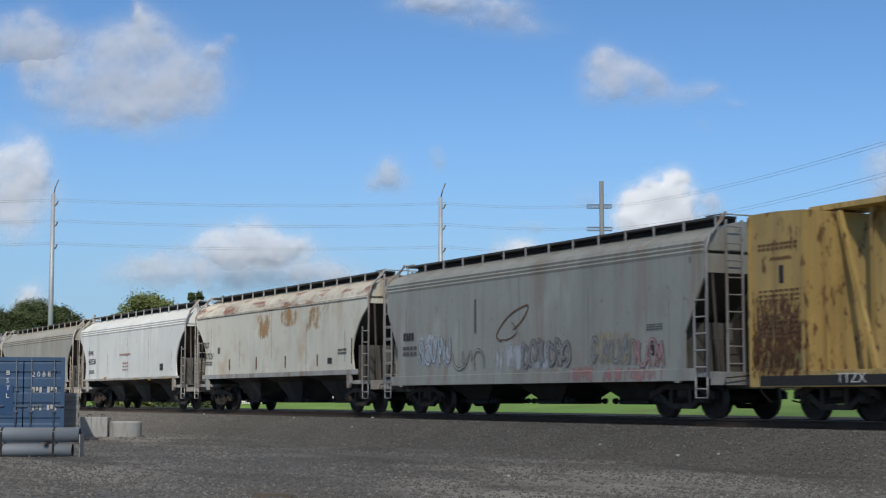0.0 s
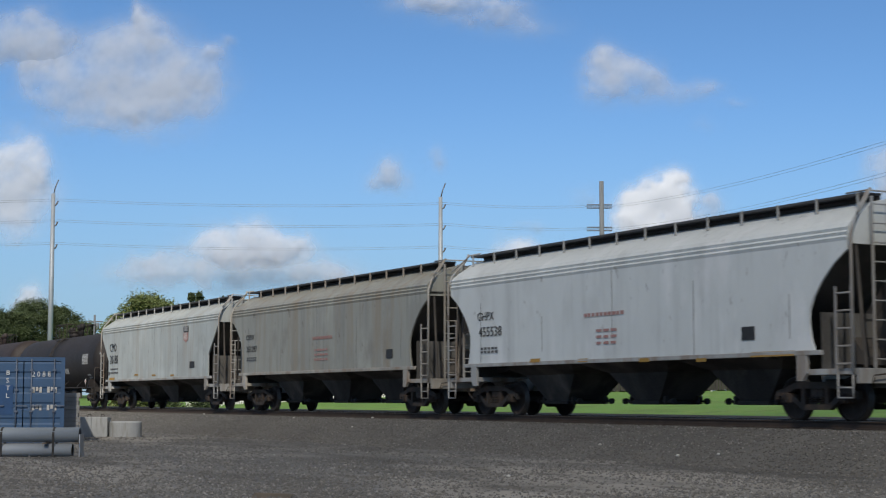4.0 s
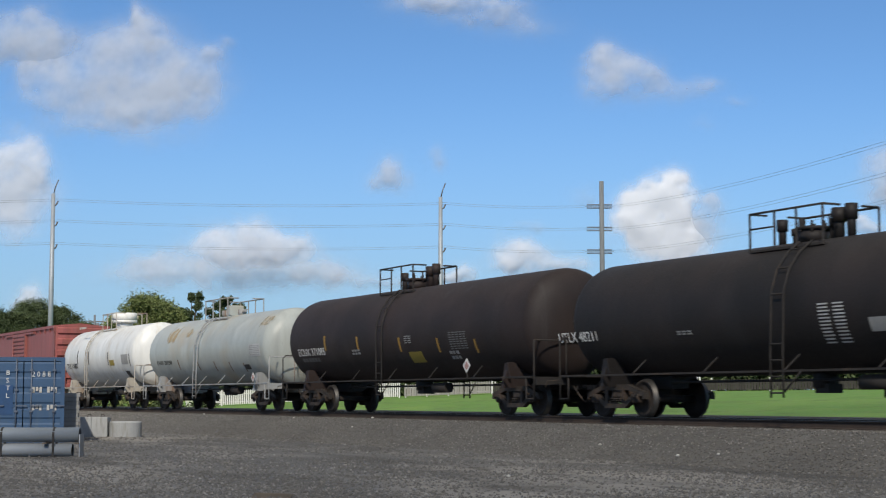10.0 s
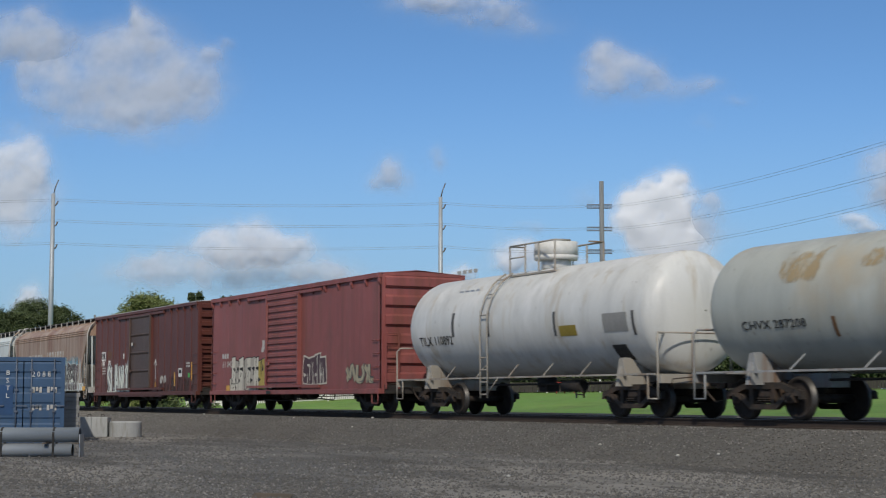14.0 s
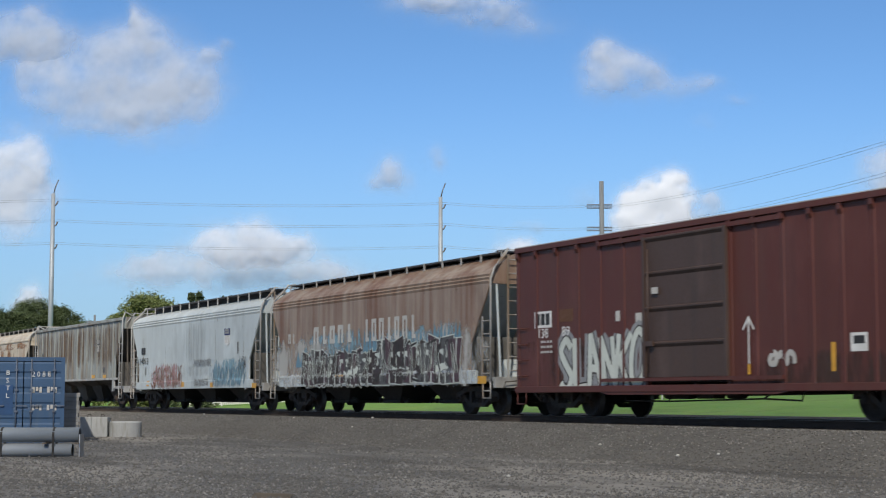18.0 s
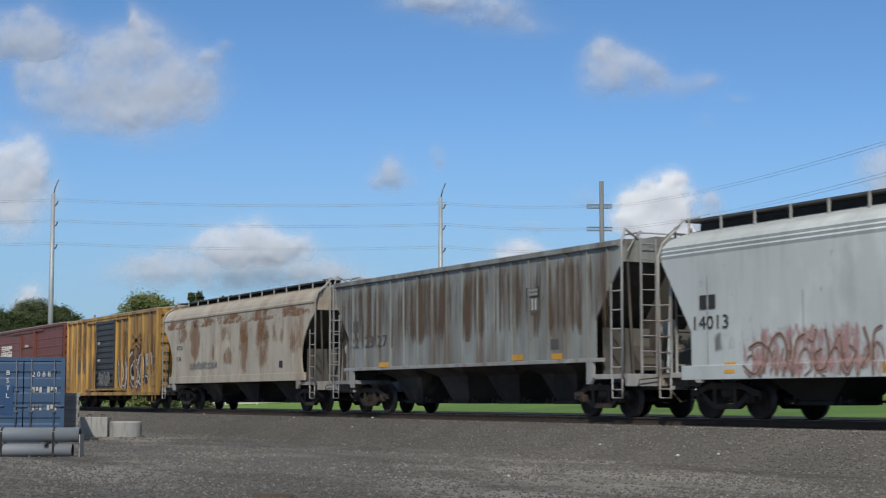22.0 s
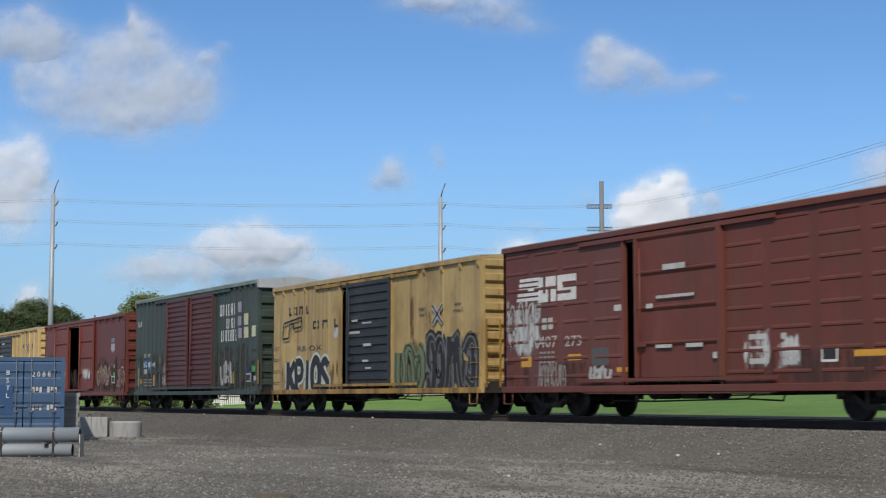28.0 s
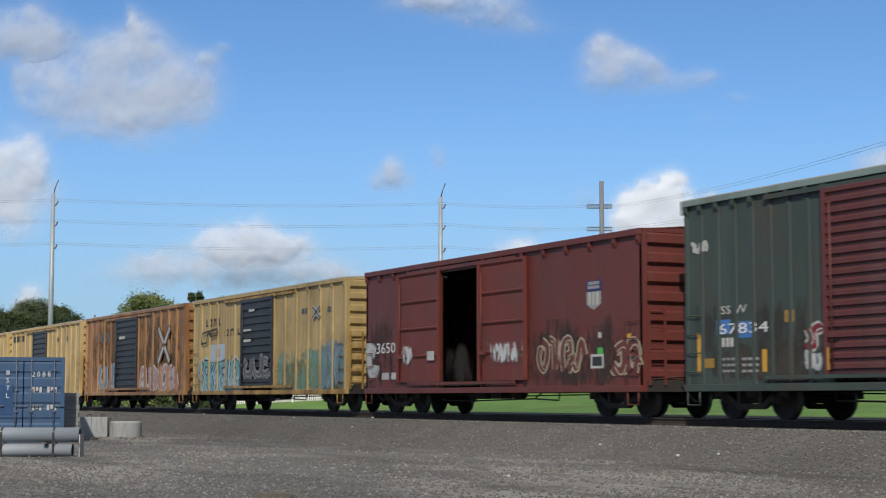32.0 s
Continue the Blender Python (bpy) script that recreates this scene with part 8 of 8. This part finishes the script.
GREENTREE, DARKTREE, AIRYTREE = "broad leafy green tree with a rounded uneven crown", "dark green tree in a distant row", "slender tree with a thin airy crown"
tree(-146.4, 45.3, 9.9, 2.7, 11, LEAF, GREENTREE)
tree(-147.5, 43.3, 8.2, 1.9, 12, LEAF, GREENTREE)
tree(-146.5, 47.4, 8.8, 1.8, 13, LEAF, GREENTREE)
tree(-153.9, 52.5, 10.7, 1.3, 14, LEAF_DARK, AIRYTREE, 0.9, 0.4)
tree(-153.4, 50.8, 9.0, 1.4, 15, LEAF_DARK, DARKTREE, 0.6)
tree(-157.9, 55.9, 10.0, 1.2, 16, LEAF_DARK, AIRYTREE, 0.9, 0.3)
tree(-161.0, 58.5, 10.5, 1.3, 17, LEAF_DARK, AIRYTREE, 0.9, 0.4)
tree(-162.4, 60.2, 9.9, 1.2, 18, LEAF_DARK, AIRYTREE, 0.9, 0.4)
for k, (x, y, hh, rr) in enumerate(((-193.5, 40.2, 11.2, 3.2), (-195.5, 43.8, 10.6, 3.2), (-199.0, 47.0, 12.2, 3.4), (-198.5, 50.0, 11.4, 2.8), (-195.0, 52.0, 9.2, 2.6), (-191.0, 37.0, 10.8, 3.2))):
    tree(x, y, hh, rr, 30 + k, LEAF_DARK, DARKTREE, 0.3)
tree(-96.0, 95.5, 8.2, 3.2, 41, LEAF_DARK, GREENTREE, 0.2)
tree(-92.0, 100.0, 7.0, 3.0, 42, LEAF_DARK, GREENTREE, 0.2)


def shrub(x, y, height, radius, seed, mat):
    rng = random.Random(seed)
    s = thing("shrub", "low leafy green shrub beyond the track", "shrub", pose(x, y, bank(y) - 0.05), "shrubs beyond the track")
    clumps = [Vector((rng.gauss(0, radius * 0.5), rng.gauss(0, radius * 0.5), rng.uniform(0.15, 1) * height)) for _ in range(14)]
    bm = B()
    for c in clumps[::2]:
        tube(bm, (0, 0, 0), c, 0.03, 5, 0.012)
    part("stems", bm, BARK, s)
    part("foliage", crown_mesh(rng, clumps, 60, 0.14, radius * 0.22, mat), None, s)


for k, (x, y, hh, rr) in enumerate(((-97.4, 31.5, 1.3, 1.0), (-99.5, 30.4, 1.1, 1.1), (-94.0, 32.6, 0.9, 0.9), (-102.5, 29.6, 1.4, 1.2), (-108.0, 33.0, 1.6, 1.4), (-112.0, 36.0, 1.8, 1.4))):
    shrub(x, y, hh, rr, 60 + k, LEAF if k % 2 else LEAF_DARK)
rng = random.Random(77)
hedge_at = [Vector((-112.0, 56.0, 0)).lerp(Vector((-80.0, 80.0, 0)), k / 60) for k in range(61)] + [Vector((-122, 44, 0)).lerp(Vector((-112, 56, 0)), k / 25) for k in range(25)]
clumps = [p + Vector((rng.gauss(0, 0.5), rng.gauss(0, 0.5), bank(p.y) + rng.uniform(0.2, 3.0))) for p in hedge_at for _ in range(15)]
hedge = new("hedge", crown_mesh(rng, clumps, 60, 0.24, 0.5, LEAF_DARK))
tagged(hedge, "dense dark green hedge behind the field's fence", "hedge", kind="stuff")

# ---------- fences, swings and things on the field ----------
PICKET = surface("white_fence_paint", (0.62, 0.62, 0.60), (0.52, 0.52, 0.50), 3.0, rough=0.6, each=0.15)
BOARD = surface("grey_fence_board", (0.30, 0.29, 0.27), (0.22, 0.21, 0.195), 2.0, (1, 1, 5), 0.9, each=0.3)
BOARD_DARK = surface("dark_weathered_fence_board", (0.050, 0.046, 0.040), (0.032, 0.030, 0.027), 2.0, (1, 1, 5), 0.9, each=0.4)


def fence(name, label, a, b, height, gap, wide, mat, post_gap, post_mat, rails=2, post_high=0.05):
    a, b = Vector((*a, 0)), Vector((*b, 0))
    d = (b - a)
    ang = math.degrees(math.atan2(d.y, d.x))
    f = thing(name, label, "fence", pose(a.x, a.y, 0, 0, 0, ang))
    n = int(d.length / gap)
    bm = B()
    slab(bm, [(-wide / 2, 0.08), (wide / 2, 0.08), (wide / 2, height - 0.06), (0, height), (-wide / 2, height - 0.06)], -0.01, 0.01)
    me = mesh_of(bm, "slat", mat)
    for k in range(n):
        p = part("slat", me, None, f)
        q = a.lerp(b, k / n)
        p.location = (d.length * k / n, 0, bank(q.y))
    bm = B()
    box(bm, -0.05, 0.05, 0.012, 0.11, -0.2, height + post_high)
    me = mesh_of(bm, "post", post_mat)
    m = max(1, int(d.length / post_gap))
    for k in range(m + 1):
        p = part("post", me, None, f)
        q = a.lerp(b, k / m)
        p.location = (d.length * k / m, 0, bank(q.y))
        if k < m:
            q2 = a.lerp(b, (k + 1) / m)
            for r in range(rails):
                z = height * (0.25 + 0.5 * r)
                bm = B()
                tube(bm, (d.length * k / m, 0.03, bank(q.y) + z), (d.length * (k + 1) / m, 0.03, bank(q2.y) + z), 0.03, 4)
                part("rail", bm, post_mat, f)


fence("picket_fence", "white picket fence at the edge of the grass", (-114.2, 38.4), (-106.4, 52.2), 1.15, 0.14, 0.085, PICKET, 2.4, PICKET)
fence("board_fence", "low pale grey board fence behind the grass", (-106.2, 52.6), (-100.6, 56.8), 0.95, 0.20, 0.17, BOARD, 1.45, PICKET, post_high=0.06)
fence("board_fence", "low dark weathered board fence with a few white posts", (-100.4, 56.95), (-78.0, 73.75), 0.80, 0.20, 0.17, BOARD_DARK, 3.6, PICKET, rails=0, post_high=0.10)
sw = thing("swing_set", "white steel swing frame on the grass", "swing", pose(-69.7, 51.0, bank(51.0), 0, 0, 33))
for q in (-0.92, 0.92):
    for e in (-1, 1):
        bm = B()
        tube(bm, (q, e * 0.56, -0.08), (q, 0, 1.8), 0.055, 8)
        part("leg", bm, PICKET, sw)
bm = B()
tube(bm, (-1.05, 0, 1.8), (1.05, 0, 1.8), 0.055, 8)
part("top_bar", bm, PICKET, sw)
REDPAINT = surface("red_bench_paint", (0.30, 0.035, 0.03), (0.22, 0.03, 0.025), 2.0, rough=0.5)
tb = thing("picnic_table", "red painted picnic table before the fence", "table", pose(-91.4, 57.6, bank(57.6), 0, 0, 36))
for name, y0, y1, z0, z1 in (("tabletop", -0.38, 0.38, 0.70, 0.75), ("bench", -0.85, -0.58, 0.42, 0.46), ("bench", 0.58, 0.85, 0.42, 0.46)):
    bm = B()
    box(bm, -0.95, 0.95, y0, y1, z0, z1, 0.01)
    part(name, bm, REDPAINT, tb)
for x in (-0.65, 0.65):
    for s in (-1, 1):
        bm = B()
        tube(bm, (x, s * 0.75, 0), (x, s * 0.25, 0.70), 0.04, 6)
        part("leg", bm, REDPAINT, tb)

# ---------- things on the lot ----------
NAVY = surface("navy_container_paint", (0.055, 0.108, 0.198), (0.043, 0.087, 0.160), 0.8, rough=0.5, bump=0.1, layers=[((0.07, 0.11, 0.17), 0.55, 0.75, 2.0, (2, 2, 0.3), (0, 0, 0))])
BLUE_PATCH = surface("blue_touch_up_paint", (0.026, 0.080, 0.20), (0.03, 0.066, 0.14), 1.5, rough=0.5)
BARS = surface("grey_lock_bar_steel", (0.16, 0.19, 0.24), (0.10, 0.12, 0.16), 3.0, rough=0.5, metal=0.3)
turn = math.degrees(math.atan2(2.11, 1.11)) 
cont = thing("shipping_container", "blue steel shipping container with closed ribbed doors", "container", pose(-48.60 - 1.219 * math.cos(radians(turn + 15)), 12.47 - 1.219 * math.sin(radians(turn + 15)), 0.0, 0, 0, turn + 15))
# local x runs along the door end, local y away from the camera
W2, HC = 1.219, 2.591
for s in (-1, 1):
    bm = B()
    pts = []
    for k in range(22):
        y = 0.10 + k * 0.27
        pts += [(s * (W2 - 0.01), y), (s * (W2 - 0.01), y + 0.10), (s * (W2 - 0.045), y + 0.135), (s * (W2 - 0.045), y + 0.235)]
    pts = pts + [(s * (W2 - 0.07), 6.02), (s * (W2 - 0.07), 0.10)]
    slab(bm, pts, 0.15, HC - 0.10, "z")
    part("side_wall", bm, NAVY, cont)
bm = B()
for x in (-W2, W2 - 0.12):
    for y in (0.0, 5.98):
        box(bm, x, x + 0.12, y, y + 0.08, 0, HC)
for z in (0.0, HC - 0.12):
    for y in (0.0, 5.98):
        box(bm, -W2 + 0.12, W2 - 0.12, y, y + 0.08, z, z + 0.12)
    for x in (-W2, W2 - 0.06):
        box(bm, x, x + 0.06, 0.08, 5.98, z, z + 0.12)
part("frame", bm, NAVY, cont)
bm = B()
box(bm, -W2 + 0.02, W2 - 0.02, 0.02, 6.04, HC - 0.05, HC - 0.02)
box(bm, -W2 + 0.06, W2 - 0.06, 5.99, 6.03, 0.12, HC - 0.12)
part("roof", bm, NAVY, cont)
for s in (-1, 1):
    x0, x1 = (0.015, W2 - 0.12) if s > 0 else (-W2 + 0.12, -0.015)
    bm = B()
    corrugated(bm, "x", x0, x1, 0.14, HC - 0.14, 5, -0.03, 0.03, 0.03, 0.25)
    door = part("door", bm, NAVY, cont)
    for fx in (0.20, 0.82):
        x = x0 + (x1 - x0) * fx
        bm = B()
        tube(bm, (x, -0.03, 0.05), (x, -0.03, HC - 0.05), 0.020, 8)
        for z in (0.35, 0.95, 1.6, 2.2):
            box(bm, x - 0.05, x + 0.05, -0.055, 0.005, z - 0.03, z + 0.03)
        part("lock_bar", bm, BARS, door)
        bm = B()
        box(bm, x, x + 0.32, -0.065, -0.045, 1.10, 1.14)
        part("handle", bm, BARS, door)
bm = B()
box(bm, -0.95, -0.30, -0.012, -0.004, 0.85, 1.75)
part("paint_patch", bm, BLUE_PATCH, cont, "brighter blue patch of paint")
for text, x, z, s, wide in (("2 0 8 8", 0.24, 2.00, 0.23, 0.86), ("B", -0.52, 2.05, 0.2, 1.1), ("S", -0.52, 1.82, 0.2, 1.1), ("T", -0.52, 1.59, 0.2, 1.1), ("L", -0.52, 1.36, 0.2, 1.1)):
    q = part("lettering", letters(text, s, WHITE), None, cont)
    q.scale = (wide, 1, 1)
    q.location = (x, -0.012, z)
for z, hh in ((1.52, 0.17), (0.98, 0.17)):
    for x, n in ((0.26, 3), (0.70, 3)):
        for j in range(n):
            bm = B()
            box(bm, x + j * 0.105, x + j * 0.105 + 0.075, -0.013, -0.004, z + (0.05 if j == 1 else 0.0), z + hh)
            part("lettering_bar", bm, WHITE_OLD, cont)

PIPEGREY = surface("grey_coated_pipe", (0.26, 0.295, 0.33), (0.19, 0.22, 0.25), 1.0, (0.4, 3, 3), 0.45, 0.1, layers=[((0.30, 0.31, 0.31), 0.55, 0.75, 1.0, (0.3, 2, 2), (0, 0, 0))])
PIPEPALE = surface("pale_grey_pipe", (0.34, 0.365, 0.39), (0.25, 0.275, 0.30), 1.0, (0.4, 3, 3), 0.45, 0.1)
STRAP = surface("black_strap", (0.015, 0.015, 0.016), (0.03, 0.03, 0.03), 4.0, rough=0.7)
for name, r, z, end, mat, dy in (("pipe", 0.172, 0.500, 0.0, PIPEGREY, 0.0), ("pipe", 0.150, 0.150, -0.16, PIPEPALE, -0.02)):
    p = thing(name, "long grey steel pipe strapped in a stack on gravel", "pipe", pose(-36.70, 9.80, z, 0, 0, turn), "pipes stacked on the lot")
    bm = B()
    n = 26
    rings = [[bm.verts.new((x, dy + q * math.cos(k * math.tau / n), q * math.sin(k * math.tau / n))) for k in range(n)] for x, q in ((end, r - 0.012), (-6.0, r - 0.012), (-6.0, r), (end, r))]
    for i in range(4):
        for k in range(n):
            a, b = rings[i], rings[(i + 1) % 4]
            bm.faces.new((a[k], a[(k + 1) % n], b[(k + 1) % n], b[k])).smooth = True
    part("pipe_wall", bm, mat, p)
    bm = B()
    tube(bm, (end - 0.02, dy, 0), (end - 0.06, dy, 0), r - 0.013, 26)
    part("end_cap", bm, UNDER, p)
for x in (-0.58, -1.78, -3.4):
    bm = B()
    pts = [(-0.178 - 0.02, 0.0), (-0.178, 0.16), (-0.188, 0.40), (-0.182, 0.52), (-0.12, 0.64), (0, 0.681), (0.12, 0.64), (0.182, 0.52), (0.16, 0.2), (0.16, 0.0)]
    slab(bm, pts + [(y * 0.94, z - 0.006 if z > 0.1 else z) for y, z in pts[::-1]], x - 0.025, x + 0.025, "x")
    st = new("strap", mesh_of(bm, "strap", STRAP))
    st.matrix_basis = pose(-36.70, 9.80, 0.0, 0, 0, turn)
    tagged(st, "black strap round the stacked pipes", "strap", "straps of the pipe stack")
TIMBER = surface("grey_dunnage_timber", (0.16, 0.13, 0.10), (0.10, 0.085, 0.07), 3.0, (1, 4, 4), 0.9)
for x in (-0.02, -0.75, -2.6):
    bm = B()
    box(bm, x - 0.05, x + 0.05, -0.30, 0.30, 0.302, 0.326, 0.004)
    t = new("dunnage", mesh_of(bm, "dunnage", TIMBER))
    t.matrix_basis = pose(-36.70, 9.80, 0, 0, 0, turn)
    tagged(t, "grey timber spacer between the stacked pipes", "timber", "timber spacers")
bm = B()
box(bm, 0.02, 0.045, -0.20, 0.20, 0.0, 0.52)
st = tagged(new("pipe_stop", mesh_of(bm, "pipe_stop", GALV)), "grey steel stop plate at the end of the pipe stack", "plate")
st.matrix_basis = pose(-36.70, 9.80, 0, 0, 0, turn)

CONCRETE = surface("pale_concrete", (0.40, 0.41, 0.41), (0.30, 0.31, 0.31), 1.5, rough=0.85, layers=[((0.22, 0.21, 0.19), 0.55, 0.75, 2.5, (2, 2, 0.4), (0, 0, 0))])
tub = thing("concrete_ring", "pale round concrete manhole ring on the gravel", "concrete ring", pose(-55.1, 16.32, 0))
bm = B()
n = 30
prof = [(0.56, 0.0), (0.56, 0.50), (0.53, 0.54), (0.44, 0.54), (0.42, 0.50), (0.42, 0.02)]
rings = [[bm.verts.new((r * math.cos(k * math.tau / n), r * math.sin(k * math.tau / n), z)) for k in range(n)] for r, z in prof]
for i in range(6):
    for k in range(n):
        a, b = rings[i], rings[(i + 1) % 6]
        bm.faces.new((a[k], a[(k + 1) % n], b[(k + 1) % n], b[k]))
part("ring_wall", bm, CONCRETE, tub)
blk = thing("concrete_barrier", "pale grey concrete block with lifting eyes", "concrete block", pose(-55.55, 15.40, 0, 0, 0, turn))
bm = B()
box(bm, -0.50, -0.12, -0.30, 0.30, 0.0, 0.70, 0.02)
box(bm, -0.12, 0.44, -0.27, 0.30, 0.0, 0.69, 0.02)
part("block", bm, CONCRETE, blk)
for x in (-0.25, 0.22):
    bm = B()
    pipe(bm, [(x - 0.06, 0, 0.70), (x - 0.05, 0, 0.78), (x + 0.05, 0, 0.78), (x + 0.06, 0, 0.70)], 0.014, 6)
    part("lifting_eye", bm, UNDER, blk)
SLAB = surface("weathered_grey_slab", (0.34, 0.335, 0.32), (0.26, 0.255, 0.245), 2.0, rough=0.9, each=0.3)
bm = B()
box(bm, -0.30, 0.28, -0.45, 0.45, 0.0, 0.125, 0.012)
slab_mesh = mesh_of(bm, "concrete_slab", SLAB)
for k in range(12):
    p = new("concrete_slab", slab_mesh)
    p.matrix_basis = pose(-49.95 + 0.02 * (k % 3), 12.98 + 0.015 * (k % 2), 0.126 * k, 0, 0, turn + 13 + (k % 3 - 1) * 2.5)
    tagged(p, "grey concrete slab in a stack beside the container", "concrete slab", "stacked slabs")

# ---------- loose stones: lot and ballast ----------
def stones(name, label, mat, spots, rng):
    """Many small angular stones as one sheet of gravel."""
    verts, faces = [], []
    for x, y, z, r in spots:
        a = rng.uniform(0, math.tau)
        ca, sa = math.cos(a), math.sin(a)
        i = len(verts)
        for dx, dy, dz in ((1, 0, 0.1), (0.1, 0.9, 0), (-1, 0.1, 0.1), (0, -0.8, 0), (0.2, 0.1, 0.75), (-0.1, 0, -0.5)):
            k = r * rng.uniform(0.7, 1.25)
            verts.append((x + (dx * ca - dy * sa) * k, y + (dx * sa + dy * ca) * k, z + dz * k))
        faces += [(i, i + 1, i + 4), (i + 1, i + 2, i + 4), (i + 2, i + 3, i + 4), (i + 3, i, i + 4), (i + 1, i, i + 5), (i + 2, i + 1, i + 5), (i + 3, i + 2, i + 5), (i, i + 3, i + 5)]
    me = bpy.data.meshes.new(name)
    me.from_pydata(verts, [], faces)
    me.materials.append(mat)
    return tagged(new(name, me), label, "gravel", kind="stuff")


def stone_material(name, dark, light):
    m, nt, bs = nodes_of(name)
    geo = nt.nodes.new("ShaderNodeNewGeometry")
    f = nt.nodes.new("ShaderNodeMath")
    f.operation, f.inputs[1].default_value = "POWER", 3.6
    nt.links.new(geo.outputs["Random Per Island"], f.inputs[0])
    col = blend(nt, f.outputs[0], dark, light)
    col = blend(nt, ramp(nt, noise_of(nt, 40.0), 0.3, 0.7, 0.0, 0.4), col, tuple(0.6 * v for v in dark))
    col = blend(nt, ramp(nt, noise_of(nt, 0.22, (0.4, 1.5, 1), 8.0, 0.65, (7, 3, 0)), 0.48, 0.64, 0.0, 0.75), col, tuple(0.75 * v for v in dark))
    nt.links.new(col, bs.inputs["Base Color"])
    bs.inputs["Roughness"].default_value = 0.9
    return m


LOTSTONE = stone_material("mixed_grey_stone", (0.112, 0.108, 0.102), (0.32, 0.31, 0.295))
BALLSTONE = stone_material("dark_ballast_stone", (0.105, 0.099, 0.091), (0.29, 0.28, 0.26))
rng = random.Random(5)
spots = []
for _ in range(70000):
    # nearer ground is strewn more thickly, in a wedge along the line of sight
    d = 16.0 / (1.0 - 0.80 * rng.random() ** 0.85)
    side = rng.uniform(-0.31, 0.31) * d
    x, y = FWD.x * d + RIGHT.x * side, FWD.y * d + RIGHT.y * side
    if y < 19.4:
        patch = noise.noise(Vector((x * 0.22, y * 0.5, 0)))
        if patch > rng.uniform(-0.9, 0.35):
            spots.append((x, y, 0.004, rng.choice((0.010, 0.013, 0.016, 0.018, 0.03)) * (0.8 + d / 60)))
stones("lot_gravel", "loose mixed grey stones strewn over the packed lot", LOTSTONE, spots, rng)
spots = []
for _ in range(52000):
    x = -12.0 - 108.0 * rng.random() ** 1.3
    y = rng.uniform(19.2, 22.6)
    spots.append((x, y, bank(y) + 0.004, rng.uniform(0.017, 0.036)))
for _ in range(9000):
    x, y = -10.0 - 80.0 * rng.random(), rng.uniform(22.6, 24.9)
    spots.append((x, y, bank(y) + 0.005, rng.uniform(0.03, 0.06)))
stones("ballast_stones", "dark crushed ballast stones beside the rails", BALLSTONE, spots, rng)
PALESTONE = surface("white_stone", (0.52, 0.51, 0.48), (0.4, 0.39, 0.36), 6.0, rough=0.8)
for x, y, r in ((-47.0, 22.1, 0.075), (-30.6, 20.1, 0.055), (-27.1, 19.7, 0.06), (-26.0, 19.9, 0.05), (-45.3, 20.6, 0.05), (-51.5, 21.2, 0.05), (-23.7, 13.7, 0.05), (-62.0, 21.6, 0.06)):
    bm = B()
    bmesh.ops.create_icosphere(bm, subdivisions=2, radius=0.7 * r)
    for v in bm.verts:
        v.co *= 1 + 0.35 * noise.noise(v.co * 14 + Vector((x, y, 0)))
        v.co.z *= 0.7
    st = new("stone", mesh_of(bm, "stone", PALESTONE))
    st.location = (x, y, bank(y) + r * 0.45)
    tagged(st, "pale loose stone lying on the gravel", "stone", "pale stones on the gravel")
bm = B()
slab(bm, [(-0.28, 0.0), (0.25, 0.0), (0.30, 0.05), (-0.22, 0.07)], -0.06, 0.05)
chip = tagged(new("wood_scrap", mesh_of(bm, "wood_scrap", TIMBER)), "dark scrap of timber lying on the gravel", "timber")
chip.matrix_basis = pose(-20.3, 8.05, 0.0, 0, 0, 60)
# sleepers under the rails where the camera looks along them
bm = B()
box(bm, -0.115, 0.115, -1.3, 1.3, 0.50, 0.657, 0.012)
sleeper = mesh_of(bm, "sleeper", TIE)
for k in range(200):
    sl = part("sleeper", sleeper, None, track)
    sl.location.x = -118 + k * 0.55


# ---------- movement ----------
def motions():
    times_of = [0, 4, 8, 12, 16, 20, 24, 28, 32]
    for car, middle in CARS:
        walk(car, [(t, pose(middle + travel(t), TRACK_Y, RAIL_Z)) for t in times_of])
    for number, wheelset in WHEELSETS:
        middle = CARS[number][1]
        base = wheelset.location.copy()
        f_in = [k for k in range(0, 961, 2) if -128 < middle + travel(k / 30) < 14]
        if not f_in:
            continue
        steps = sorted({0, 960, *range(f_in[0], f_in[-1] + 1, 2)})
        rows, s_in, s_out = [], travel(f_in[0] / 30), travel(f_in[-1] / 30)
        for k in steps:
            s = min(max(travel(k / 30), s_in), s_out)
            rows.append((k / 30, pose(*base, 0, math.degrees(s / R_WHEEL) % 360, 0)))
        walk(wheelset, rows)
    for ob, rows in CLOUDS:
        walk(ob, rows)


motions()
